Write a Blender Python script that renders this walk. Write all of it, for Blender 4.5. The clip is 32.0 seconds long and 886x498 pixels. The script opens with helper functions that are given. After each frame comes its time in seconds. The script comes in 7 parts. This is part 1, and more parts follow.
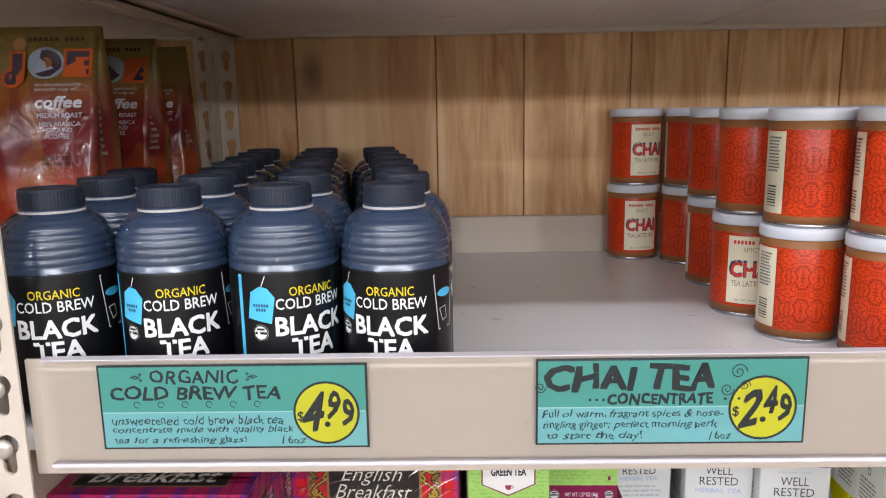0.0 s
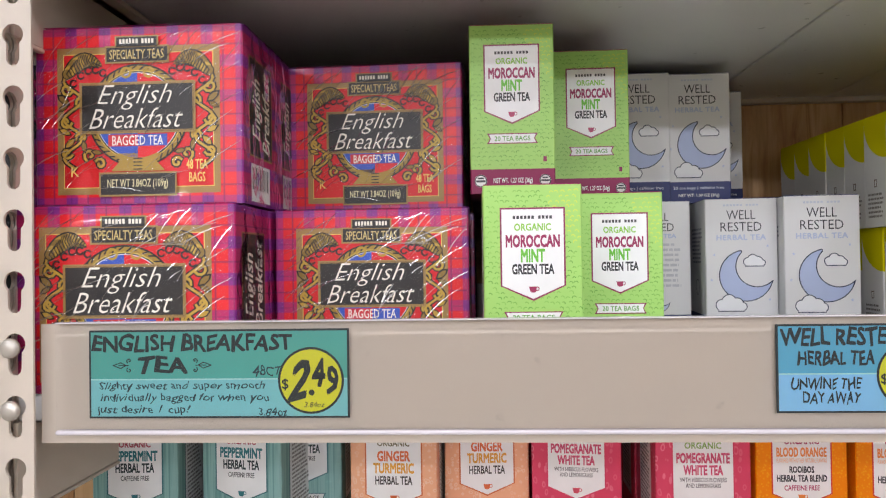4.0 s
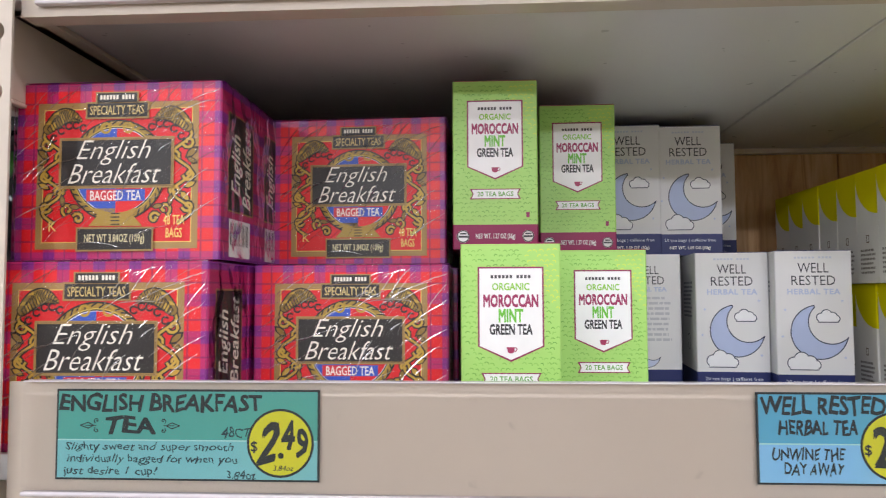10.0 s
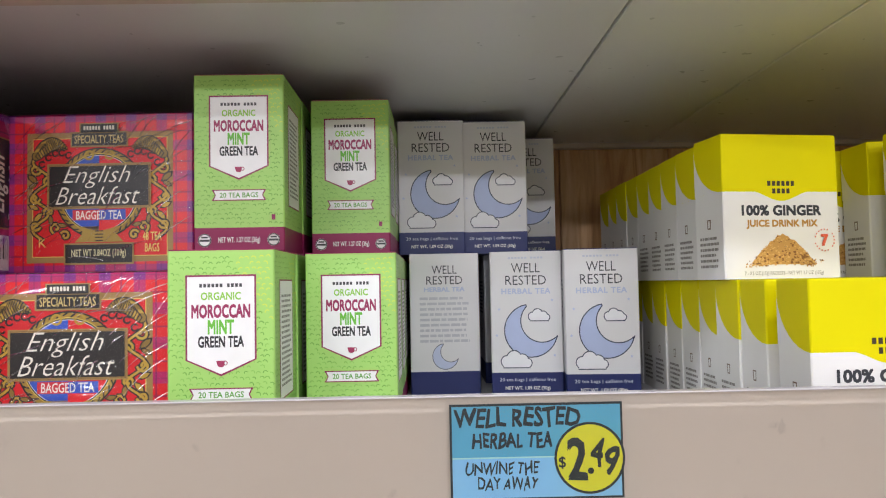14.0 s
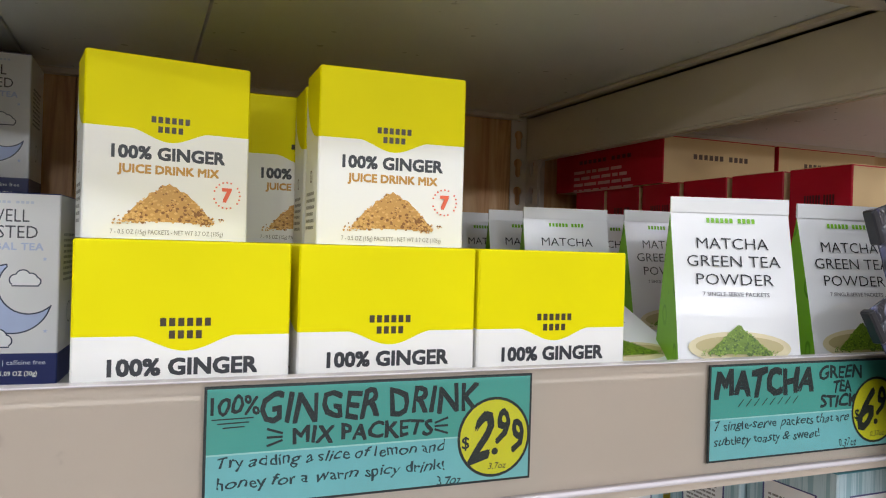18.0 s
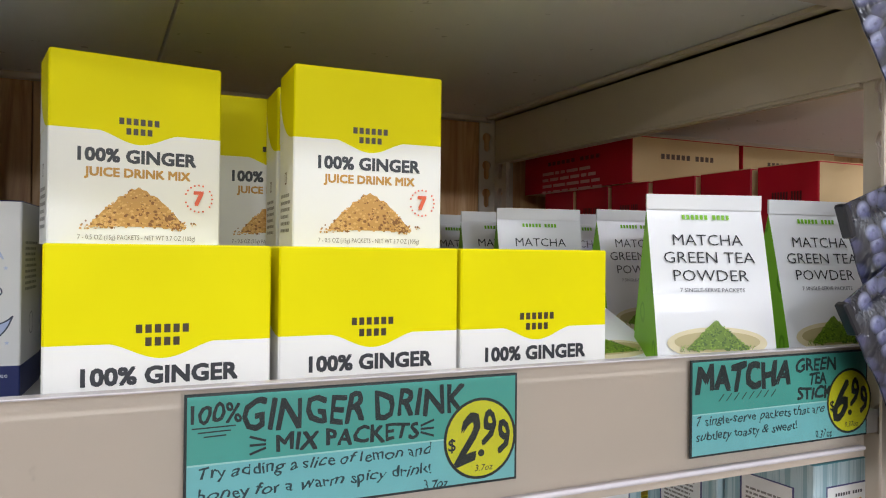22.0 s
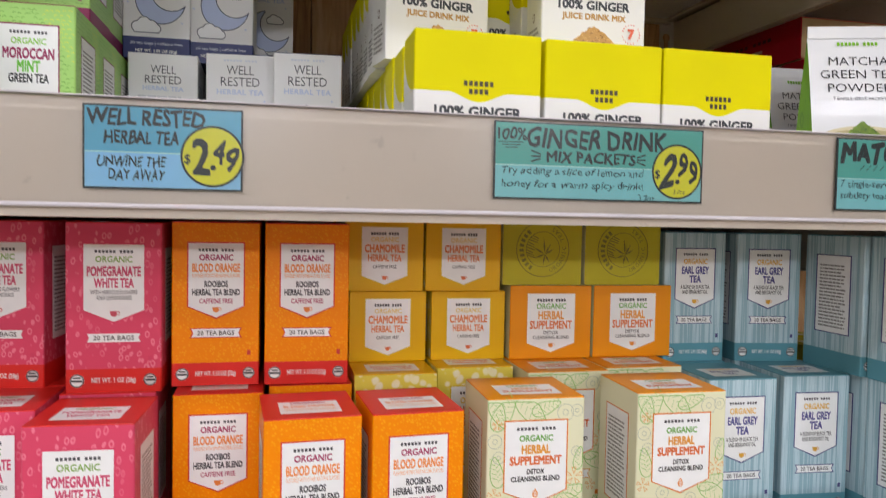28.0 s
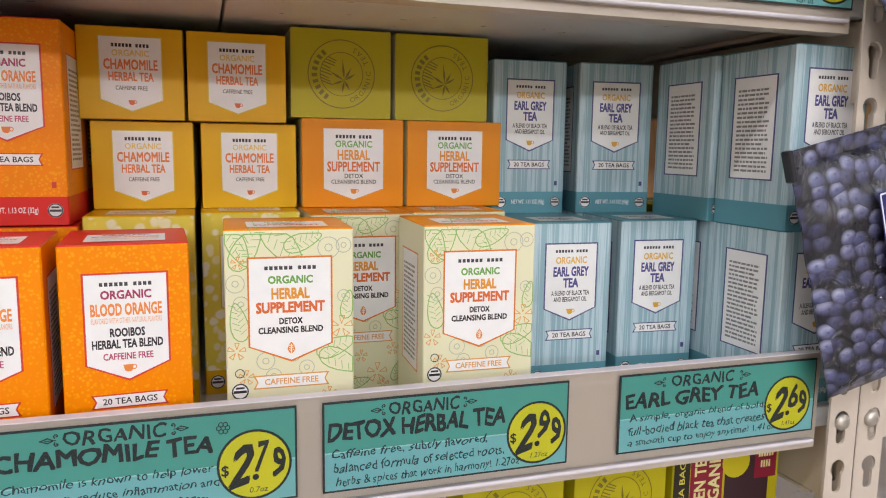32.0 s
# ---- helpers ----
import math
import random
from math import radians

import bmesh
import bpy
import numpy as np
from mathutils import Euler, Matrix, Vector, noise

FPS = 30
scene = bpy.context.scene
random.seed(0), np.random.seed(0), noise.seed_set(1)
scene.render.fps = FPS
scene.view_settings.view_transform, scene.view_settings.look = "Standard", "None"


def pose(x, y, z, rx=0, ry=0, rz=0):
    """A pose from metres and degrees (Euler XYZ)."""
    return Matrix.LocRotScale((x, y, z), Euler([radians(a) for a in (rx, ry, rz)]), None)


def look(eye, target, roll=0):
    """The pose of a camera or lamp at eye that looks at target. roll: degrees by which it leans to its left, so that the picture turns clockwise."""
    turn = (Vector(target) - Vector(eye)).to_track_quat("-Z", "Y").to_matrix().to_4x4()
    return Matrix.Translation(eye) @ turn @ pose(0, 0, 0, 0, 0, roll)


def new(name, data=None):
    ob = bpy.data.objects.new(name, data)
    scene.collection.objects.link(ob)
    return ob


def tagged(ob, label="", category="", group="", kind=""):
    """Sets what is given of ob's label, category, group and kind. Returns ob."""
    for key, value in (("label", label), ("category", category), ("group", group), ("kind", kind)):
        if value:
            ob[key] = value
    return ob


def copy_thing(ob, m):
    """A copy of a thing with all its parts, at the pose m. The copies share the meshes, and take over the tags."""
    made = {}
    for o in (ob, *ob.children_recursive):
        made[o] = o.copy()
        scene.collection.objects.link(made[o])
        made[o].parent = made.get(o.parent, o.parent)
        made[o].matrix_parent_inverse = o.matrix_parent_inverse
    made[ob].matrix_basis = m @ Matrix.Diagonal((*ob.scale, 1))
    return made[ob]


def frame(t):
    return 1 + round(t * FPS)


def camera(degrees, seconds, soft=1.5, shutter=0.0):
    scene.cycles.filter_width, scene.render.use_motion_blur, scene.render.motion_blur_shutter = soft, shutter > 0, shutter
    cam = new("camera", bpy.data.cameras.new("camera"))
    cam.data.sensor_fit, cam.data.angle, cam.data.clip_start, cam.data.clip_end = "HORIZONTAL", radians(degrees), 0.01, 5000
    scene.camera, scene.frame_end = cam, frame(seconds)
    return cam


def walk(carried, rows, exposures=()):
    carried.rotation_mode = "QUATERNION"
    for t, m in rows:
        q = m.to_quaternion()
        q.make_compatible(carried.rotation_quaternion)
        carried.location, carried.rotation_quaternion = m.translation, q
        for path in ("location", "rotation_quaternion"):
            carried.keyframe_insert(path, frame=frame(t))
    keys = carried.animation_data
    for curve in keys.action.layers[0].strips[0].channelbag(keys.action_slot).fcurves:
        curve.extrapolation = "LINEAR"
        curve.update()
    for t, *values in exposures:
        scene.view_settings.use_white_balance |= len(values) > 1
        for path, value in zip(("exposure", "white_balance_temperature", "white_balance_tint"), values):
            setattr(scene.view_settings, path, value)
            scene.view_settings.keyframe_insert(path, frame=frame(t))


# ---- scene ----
cam = camera(61.6, 32.0, soft=1.1, shutter=0.25)
PATH = [
    (0, (0.007, -0.003, 1.559), (-0.032, 1.961, 1.185), -1.0),
    (0.5, (0.003, -0.01, 1.546), (-0.029, 1.947, 1.135), -0.8),
    (1, (-0.001, -0.004, 1.518), (-0.035, 1.941, 1.055), -0.5),
    (1.5, (0.018, 0.01, 1.456), (-0.037, 1.942, 0.944), -0.5),
    (2, (0.026, -0.01, 1.392), (-0.046, 1.918, 0.865), -0.6),
    (2.5, (0.005, -0.014, 1.304), (-0.078, 1.926, 0.822), -0.9),
    (4.5, (0.032, -0.033, 1.136), (-0.101, 1.958, 1.272), -0.9),
    (5, (0.041, -0.018, 1.188), (-0.134, 1.968, 1.345), -0.9),
    (5.5, (0.025, -0.005, 1.185), (-0.161, 1.984, 1.284), -0.7),
    (6, (0.027, -0.007, 1.179), (-0.144, 1.983, 1.271), -0.3),
    (6.5, (0.017, -0.007, 1.164), (-0.152, 1.983, 1.259), -0.3),
    (7, (0.012, -0.012, 1.165), (-0.156, 1.978, 1.271), -0.2),
    (7.5, (0.013, -0.01, 1.164), (-0.159, 1.98, 1.274), -0.2),
    (8, (0.021, -0.012, 1.163), (-0.153, 1.977, 1.278), -0.2),
    (8.5, (0.024, -0.017, 1.164), (-0.152, 1.972, 1.281), -0.2),
    (9, (0.022, -0.024, 1.165), (-0.153, 1.965, 1.279), -0.1),
    (9.5, (0.025, -0.024, 1.164), (-0.133, 1.967, 1.281), -0.2),
    (10, (0.041, -0.024, 1.161), (-0.085, 1.969, 1.281), -0.2),
    (10.5, (0.074, -0.031, 1.159), (0.0, 1.963, 1.288), -0.3),
    (11, (0.109, -0.037, 1.159), (0.089, 1.958, 1.299), -0.4),
    (11.5, (0.132, -0.049, 1.158), (0.156, 1.945, 1.315), -0.6),
    (12, (0.143, -0.053, 1.161), (0.189, 1.94, 1.328), -0.7),
    (12.5, (0.152, -0.055, 1.159), (0.206, 1.937, 1.328), -0.8),
    (13, (0.156, -0.043, 1.161), (0.201, 1.951, 1.311), -0.9),
    (13.5, (0.174, -0.009, 1.167), (0.207, 1.986, 1.292), -1.1),
    (15.5, (0.219, 0.020, 1.174), (0.384, 2.021, 1.175), -1.0),
    (16, (0.278, 0.028, 1.172), (0.564, 2.012, 1.170), -0.9),
    (16.5, (0.317, 0.031, 1.180), (0.788, 1.975, 1.185), -0.1),
    (17, (0.349, 0.053, 1.177), (0.993, 1.939, 1.224), 0.8),
    (17.5, (0.407, 0.066, 1.172), (1.105, 1.918, 1.172), 1.4),
    (18, (0.432, 0.080, 1.170), (1.182, 1.932, 1.164), 1.6),
    (18.5, (0.423, 0.089, 1.164), (1.214, 1.926, 1.163), 1.4),
    (19, (0.416, 0.092, 1.162), (1.221, 1.922, 1.156), 1.2),
    (19.5, (0.417, 0.094, 1.163), (1.233, 1.92, 1.156), 1.1),
    (20, (0.42, 0.096, 1.166), (1.238, 1.921, 1.154), 1.0),
    (20.5, (0.42, 0.095, 1.166), (1.242, 1.919, 1.158), 1.0),
    (21, (0.424, 0.092, 1.167), (1.25, 1.913, 1.162), 0.8),
    (21.5, (0.425, 0.09, 1.168), (1.26, 1.907, 1.169), 0.7),
    (22, (0.425, 0.089, 1.167), (1.268, 1.903, 1.177), 0.6),
    (22.5, (0.429, 0.089, 1.168), (1.273, 1.903, 1.179), 0.6),
    (23, (0.428, 0.09, 1.168), (1.275, 1.902, 1.175), 0.8),
    (23.5, (0.438, 0.1, 1.168), (1.282, 1.913, 1.159), 1.0),
    (24, (0.48, 0.118, 1.17), (1.326, 1.93, 1.141), 1.2),
    (24.5, (0.521, 0.134, 1.171), (1.378, 1.941, 1.111), 1.0),
    (26.5, (0.437, 0.030, 1.126), (1.177, 1.882, 1.062), 2.1),
    (27, (0.350, -0.049, 1.103), (0.963, 1.854, 1.081), 1.4),
    (27.5, (0.290, -0.087, 1.086), (0.775, 1.847, 1.062), 1.35),
    (28, (0.308, -0.080, 1.036), (0.757, 1.861, 0.955), 1.07),
    (28.5, (0.369, -0.079, 0.992), (0.834, 1.861, 0.858), 0.5),
    (29, (0.401, -0.062, 0.979), (0.912, 1.861, 0.782), 0.9),
    (29.5, (0.422, -0.044, 0.97), (0.96, 1.871, 0.768), 1.3),
    (30, (0.43, -0.036, 0.971), (0.989, 1.873, 0.762), 1.5),
    (30.5, (0.449, -0.024, 0.966), (1.028, 1.878, 0.745), 1.5),
    (31, (0.451, -0.017, 0.954), (1.044, 1.878, 0.715), 1.3),
    (31.5, (0.456, -0.012, 0.951), (1.058, 1.878, 0.695), 1.0),
    (32, (0.459, -0.002, 0.95), (1.07, 1.883, 0.679), 0.8),
]
walk(cam, [(t, look(eye, target, roll)) for t, eye, target, roll in PATH], [(0.0, 0.27, 6500, 10), (1.0, 0.22, 6500, 11), (2.0, 0.02, 6500, 11), (2.5, -0.06, 6500, 11), (13.0, -0.07, 6500, 11), (16.0, -0.07, 6450, 9), (18.0, -0.19, 6400, 7), (24.5, -0.18, 6400, 7), (27.0, -0.22, 6650, 10), (28.0, -0.31, 6650, 10), (29.5, -0.26, 6750, 11), (32.0, -0.2, 6750, 11)])

# ---- light: store ceiling strips over the aisle ----
world = bpy.data.worlds.new("world")
scene.world = world
world.use_nodes = True
world.node_tree.nodes["Background"].inputs[0].default_value = (0.9, 0.95, 1.0, 1)
world.node_tree.nodes["Background"].inputs[1].default_value = 0.05
scene.view_settings.exposure = 0.0
CEILING = 3.3
LAMP_ROWS = ((-1.15, 43), (-2.9, 31), (-5.2, 74))
LAMP_X = (-4.1, -0.1, 3.9)


def strip_lamp(x, y, length, watts):
    data = bpy.data.lights.new("strip_lamp", "AREA")
    data.shape, data.size, data.size_y, data.energy = "RECTANGLE", length, 0.16, watts
    data.color = (0.95, 0.99, 1.11)
    ob = new("strip_lamp", data)
    ob.matrix_world = pose(x, y, CEILING - 0.13)
    return ob


for ly, watts in LAMP_ROWS:
    for lx in LAMP_X:
        strip_lamp(lx, ly, 3.6, watts)
# added fill points at the far side, throwing low light in under the shelves
for gx in LAMP_X:
    data = bpy.data.lights.new("globe_lamp", "POINT")
    data.energy, data.shadow_soft_size, data.color = 300, 0.15, (0.95, 0.99, 1.11)
    fill_ob = new("globe_lamp", data)
    fill_ob.matrix_world = pose(gx, -9.0, 2.9)

# ---- materials ----


def lin(h):
    h = h.lstrip("#")
    return tuple(((int(h[i:i + 2], 16) / 255 + 0.055) / 1.055) ** 2.4 if int(h[i:i + 2], 16) > 10 else int(h[i:i + 2], 16) / 255 / 12.92 for i in (0, 2, 4))


class Nodes:
    """A short hand for building node materials."""

    def __init__(self, name):
        self.m = bpy.data.materials.new(name)
        self.m.use_nodes = True
        self.t = self.m.node_tree
        self.b = self.t.nodes["Principled BSDF"]

    def n(self, kind, **values):
        node = self.t.nodes.new(kind)
        for k, v in values.items():
            if k.startswith("i_"):
                node.inputs[k[2:].replace("_", " ")].default_value = v
        return node

    def link(self, a, b):
        self.t.links.new(a, b)
        return b

    def coord(self, scale=(1, 1, 1), which="Object"):
        tc = self.n("ShaderNodeTexCoord")
        mp = self.n("ShaderNodeMapping")
        mp.inputs["Scale"].default_value = scale
        self.link(tc.outputs[which], mp.inputs[0])
        return mp.outputs[0]

    def noise(self, vec, scale, detail=3, rough=0.5, distort=0.0):
        nd = self.n("ShaderNodeTexNoise", i_Scale=scale, i_Detail=detail, i_Roughness=rough, i_Distortion=distort)
        self.link(vec, nd.inputs["Vector"])
        return nd.outputs[0]

    def ramp(self, fac, stops):
        r = self.n("ShaderNodeValToRGB")
        e = r.color_ramp.elements
        e[0].position, e[0].color = stops[0][0], (*stops[0][1], 1)
        e[1].position, e[1].color = stops[-1][0], (*stops[-1][1], 1)
        for p, c in stops[1:-1]:
            k = e.new(p)
            k.color = (*c, 1)
        self.link(fac, r.inputs[0])
        return r.outputs[0]

    def step(self, fac, lo, hi):
        return self.ramp(fac, [(lo, (0, 0, 0)), (hi, (1, 1, 1))])

    def math(self, op, a, b=0.0):
        k = self.n("ShaderNodeMath")
        k.operation = op
        for i, v in enumerate((a, b)):
            if isinstance(v, (int, float)):
                k.inputs[i].default_value = v
            else:
                self.link(v, k.inputs[i])
        return k.outputs[0]

    def mix(self, fac, a, b, kind="MIX"):
        k = self.n("ShaderNodeMix")
        k.data_type, k.blend_type = "RGBA", kind
        for sock, v in ((k.inputs[0], fac), (k.inputs[6], a), (k.inputs[7], b)):
            if isinstance(v, (int, float)):
                sock.default_value = v
            elif isinstance(v, tuple):
                sock.default_value = (*v, 1)
            else:
                self.link(v, sock)
        return k.outputs[2]

    def bump(self, height, strength, distance=0.001):
        k = self.n("ShaderNodeBump", i_Strength=strength, i_Distance=distance)
        self.link(height, k.inputs["Height"])
        self.link(k.outputs[0], self.b.inputs["Normal"])

    def done(self, color=None, rough=0.4, metal=0.0, spec=0.5, coat=0.0):
        if color is not None:
            if isinstance(color, tuple):
                self.b.inputs["Base Color"].default_value = (*color, 1)
            else:
                self.link(color, self.b.inputs["Base Color"])
        if isinstance(rough, (int, float)):
            self.b.inputs["Roughness"].default_value = rough
        else:
            self.link(rough, self.b.inputs["Roughness"])
        self.b.inputs["Metallic"].default_value = metal
        self.b.inputs["Specular IOR Level"].default_value = spec
        self.b.inputs["Coat Weight"].default_value = coat
        self.b.inputs["Coat Roughness"].default_value = 0.12
        return self.m


INKS = {}


def ink(h, rough=0.42):
    """Plain printed colour, with a little unevenness of the print."""
    if (h, rough) not in INKS:
        k = Nodes("ink_" + h)
        c = lin(h)
        v = k.coord()
        f = k.noise(v, 90, 3)
        INKS[h, rough] = k.done(k.mix(f, tuple(x * 0.93 for x in c), tuple(min(1, x * 1.05) for x in c)), rough)
    return INKS[h, rough]


def board_paint(name, h, rough=0.38, speck=None, coat=0.0, spec=0.3):
    """Coated paperboard in one colour with faint mottling and grain."""
    k = Nodes(name)
    c = lin(h)
    v = k.coord()
    big, fine = k.noise(v, 14, 2), k.noise(v, 700, 2)
    col = k.mix(big, tuple(x * 0.92 for x in c), tuple(min(1, x * 1.06) for x in c))
    k.bump(fine, 0.06, 0.0004)
    return k.done(col, rough, spec=spec, coat=coat)


def spots_board(name, base, spot, scale, lo, hi, ring=False, distort=0.0, stretch=(1, 1, 1), rough=0.36):
    """Paperboard printed with small dots or rings."""
    k = Nodes(name)
    v = k.coord(stretch)
    if distort:
        nz = k.n("ShaderNodeTexNoise", i_Scale=60.0)
        k.link(v, nz.inputs["Vector"])
        mv = k.n("ShaderNodeVectorMath")
        mv.operation = "MULTIPLY_ADD"
        mv.inputs[1].default_value = (distort,) * 3
        k.link(nz.outputs[1], mv.inputs[0])
        k.link(v, mv.inputs[2])
        v = mv.outputs[0]
    vo = k.n("ShaderNodeTexVoronoi", i_Scale=scale)
    k.link(v, vo.inputs["Vector"])
    d = vo.outputs["Distance"]
    if ring:
        f = k.ramp(d, [(lo - 0.06, (0, 0, 0)), (lo, (1, 1, 1)), (hi, (1, 1, 1)), (hi + 0.06, (0, 0, 0))])
    else:
        f = k.ramp(d, [(lo, (1, 1, 1)), (hi, (0, 0, 0))])
    patch = k.step(k.noise(v, 28, 2), 0.40, 0.56)
    f2 = k.math("MULTIPLY", f, k.math("ADD", k.math("MULTIPLY", patch, 0.6), 0.4))
    return k.done(k.mix(f2, lin(base), lin(spot)), rough, spec=0.2)


def tartan():
    """Red tartan with blue bands and thin dark lines, printed on board."""
    k = Nodes("tartan_board")
    tc = k.n("ShaderNodeTexCoord")
    sep = k.n("ShaderNodeSeparateXYZ")
    k.link(tc.outputs["Object"], sep.inputs[0])
    bands, lines = [], []
    for axis, off in ((0, 0.004), (2, 0.003), (1, 0.0)):
        fr = k.math("FRACT", k.math("DIVIDE", k.math("ADD", sep.outputs[axis], 1 + off), 0.0235))
        bands.append(k.ramp(fr, [(0.0, (0, 0, 0)), (0.56, (0, 0, 0)), (0.59, (1, 1, 1)), (0.90, (1, 1, 1)), (0.93, (0, 0, 0))]))
        lines.append(k.ramp(fr, [(0.18, (0, 0, 0)), (0.2, (1, 1, 1)), (0.23, (1, 1, 1)), (0.25, (0, 0, 0)), (0.7, (0, 0, 0)), (0.72, (0.8, 0.8, 0.8)), (0.76, (0, 0, 0))]))
    band = k.math("MULTIPLY", k.math("ADD", bands[0], bands[1]), 0.36)
    line = k.math("MULTIPLY", k.math("MAXIMUM", lines[0], lines[1]), 0.5)
    col = k.mix(band, lin("e61c24"), lin("362f9c"))
    col = k.mix(line, col, lin("241a58"))
    return k.done(col, 0.35)


def stripes_board(name, base, dark, scale):
    k = Nodes(name)
    v = k.coord((1, 1, 0.012))
    f = k.noise(v, scale, 2, 0.5)
    fine = k.noise(k.coord((1, 1, 0.03)), scale * 2.4, 1)
    col = k.mix(k.step(f, 0.50, 0.56), lin(base), lin(dark))
    col = k.mix(k.math("MULTIPLY", k.step(fine, 0.58, 0.62), 0.5), col, lin(dark))
    return k.done(col, 0.38)


def wood(name, light, mid, dark):
    """Knotty cedar board: long grain, streaks from plank to plank, a few dark knots."""
    k = Nodes(name)
    info = k.n("ShaderNodeObjectInfo")
    tc = k.n("ShaderNodeTexCoord")
    add = k.n("ShaderNodeVectorMath")
    add.operation = "ADD"
    sc = k.n("ShaderNodeCombineXYZ")
    for i, f in enumerate((7.0, 3.0, 5.0)):
        k.link(k.math("MULTIPLY", info.outputs["Random"], f), sc.inputs[i])
    k.link(tc.outputs["Object"], add.inputs[0])
    k.link(sc.outputs[0], add.inputs[1])
    mp = k.n("ShaderNodeMapping")
    mp.inputs["Scale"].default_value = (1, 1, 0.09)
    k.link(add.outputs[0], mp.inputs[0])
    grain = k.noise(mp.outputs[0], 46, 5, 0.6, 1.4)
    fine = k.noise(mp.outputs[0], 260, 3, 0.6, 0.4)
    broad = k.noise(mp.outputs[0], 12, 2, 0.5, 0.8)
    col = k.ramp(grain, [(0.28, lin(dark)), (0.47, lin(mid)), (0.66, lin(light))])
    col = k.mix(k.math("MULTIPLY", k.step(broad, 0.38, 0.66), 0.55), col, lin(dark))
    col = k.mix(k.math("MULTIPLY", fine, 0.25), col, lin(dark))
    sap = k.step(k.noise(mp.outputs[0], 7, 1, 0.4, 0.3), 0.55, 0.60)
    col = k.mix(k.math("MULTIPLY", sap, 0.55), col, lin("e3bd8a"))
    vo = k.n("ShaderNodeTexVoronoi", i_Scale=6.5)
    mp2 = k.n("ShaderNodeMapping")
    mp2.inputs["Scale"].default_value = (1, 0.2, 0.55)
    k.link(add.outputs[0], mp2.inputs[0])
    k.link(mp2.outputs[0], vo.inputs["Vector"])
    knot = k.ramp(vo.outputs["Distance"], [(0.04, (1, 1, 1)), (0.13, (0, 0, 0))])
    col = k.mix(k.math("MULTIPLY", knot, 0.8), col, lin("3a2214"))
    col = k.mix(k.math("MULTIPLY", k.step(info.outputs["Random"], 0.3, 1.0), 0.3), col, lin("9a6238"))
    k.bump(grain, 0.15, 0.001)
    return k.done(col, 0.5)


def painted_steel(name, h):
    k = Nodes(name)
    c = lin(h)
    v = k.coord()
    big, mid, fine = k.noise(v, 5, 3), k.noise(v, 60, 4, 0.7), k.noise(v, 420, 2)
    col = k.mix(big, tuple(x * 0.93 for x in c), tuple(min(1, x * 1.04) for x in c))
    scuff = k.step(mid, 0.66, 0.74)
    col = k.mix(k.math("MULTIPLY", scuff, 0.25), col, lin("8d8176"))
    k.bump(fine, 0.10, 0.0005)
    rg = k.math("ADD", k.math("MULTIPLY", mid, 0.2), 0.22)
    return k.done(col, rg)


def clear_film(name, gloss, wrinkle=0.0, scale=30.0, rough=0.06, depth=0.01):
    """Thin clear plastic: what lies behind shows through, with a reflection on top."""
    m = bpy.data.materials.new(name)
    m.use_nodes = True
    t = m.node_tree
    t.nodes.remove(t.nodes["Principled BSDF"])
    out = t.nodes["Material Output"]
    tr, gl, mx, fr = (t.nodes.new(s) for s in ("ShaderNodeBsdfTransparent", "ShaderNodeBsdfGlossy", "ShaderNodeMixShader", "ShaderNodeFresnel"))
    fr.inputs[0].default_value = gloss
    gl.inputs["Roughness"].default_value = rough
    tr.inputs[0].default_value = (0.97, 0.97, 0.97, 1)
    if wrinkle:
        tc, no, bp, mp = (t.nodes.new(s) for s in ("ShaderNodeTexCoord", "ShaderNodeTexNoise", "ShaderNodeBump", "ShaderNodeMapping"))
        mp.inputs["Rotation"].default_value = (0.0, 0.65, 0.3)
        mp.inputs["Scale"].default_value = (0.16, 1.0, 1.0)
        no.inputs["Scale"].default_value, no.inputs["Detail"].default_value, no.inputs["Distortion"].default_value = scale, 2.0, 0.3
        bp.inputs["Strength"].default_value, bp.inputs["Distance"].default_value = wrinkle, depth
        for a, b in ((tc.outputs["Object"], mp.inputs[0]), (mp.outputs[0], no.inputs["Vector"]), (no.outputs[0], bp.inputs["Height"]), (bp.outputs[0], gl.inputs["Normal"]), (bp.outputs[0], fr.inputs["Normal"])):
            t.links.new(a, b)
    for a, b in ((fr.outputs[0], mx.inputs[0]), (tr.outputs[0], mx.inputs[1]), (gl.outputs[0], mx.inputs[2]), (mx.outputs[0], out.inputs[0])):
        t.links.new(a, b)
    return m


STEEL = painted_steel("cream_enamel", "d1c4b5")
STEEL_IN = painted_steel("grey_enamel", "d0c2b0")
RIVET = Nodes("zinc_rivet").done(lin("c9c2b8"), 0.3, 0.6)
WHITE_PLASTIC = board_paint("white_plastic", "dfe3d8", 0.3)
CEDAR = wood("cedar", "f0cb98", "d8a872", "a5713f")


def melamine(name, h):
    k = Nodes(name)
    c = lin(h)
    v = k.coord()
    col = k.mix(k.noise(v, 3.5, 4), tuple(x * 0.93 for x in c), c)
    dirt = k.step(k.noise(v, 35, 5, 0.7), 0.62, 0.8)
    col = k.mix(k.math("MULTIPLY", dirt, 0.12), col, lin("8a8278"))
    return k.done(col, k.math("ADD", k.math("MULTIPLY", k.noise(v, 60, 2), 0.12), 0.24))


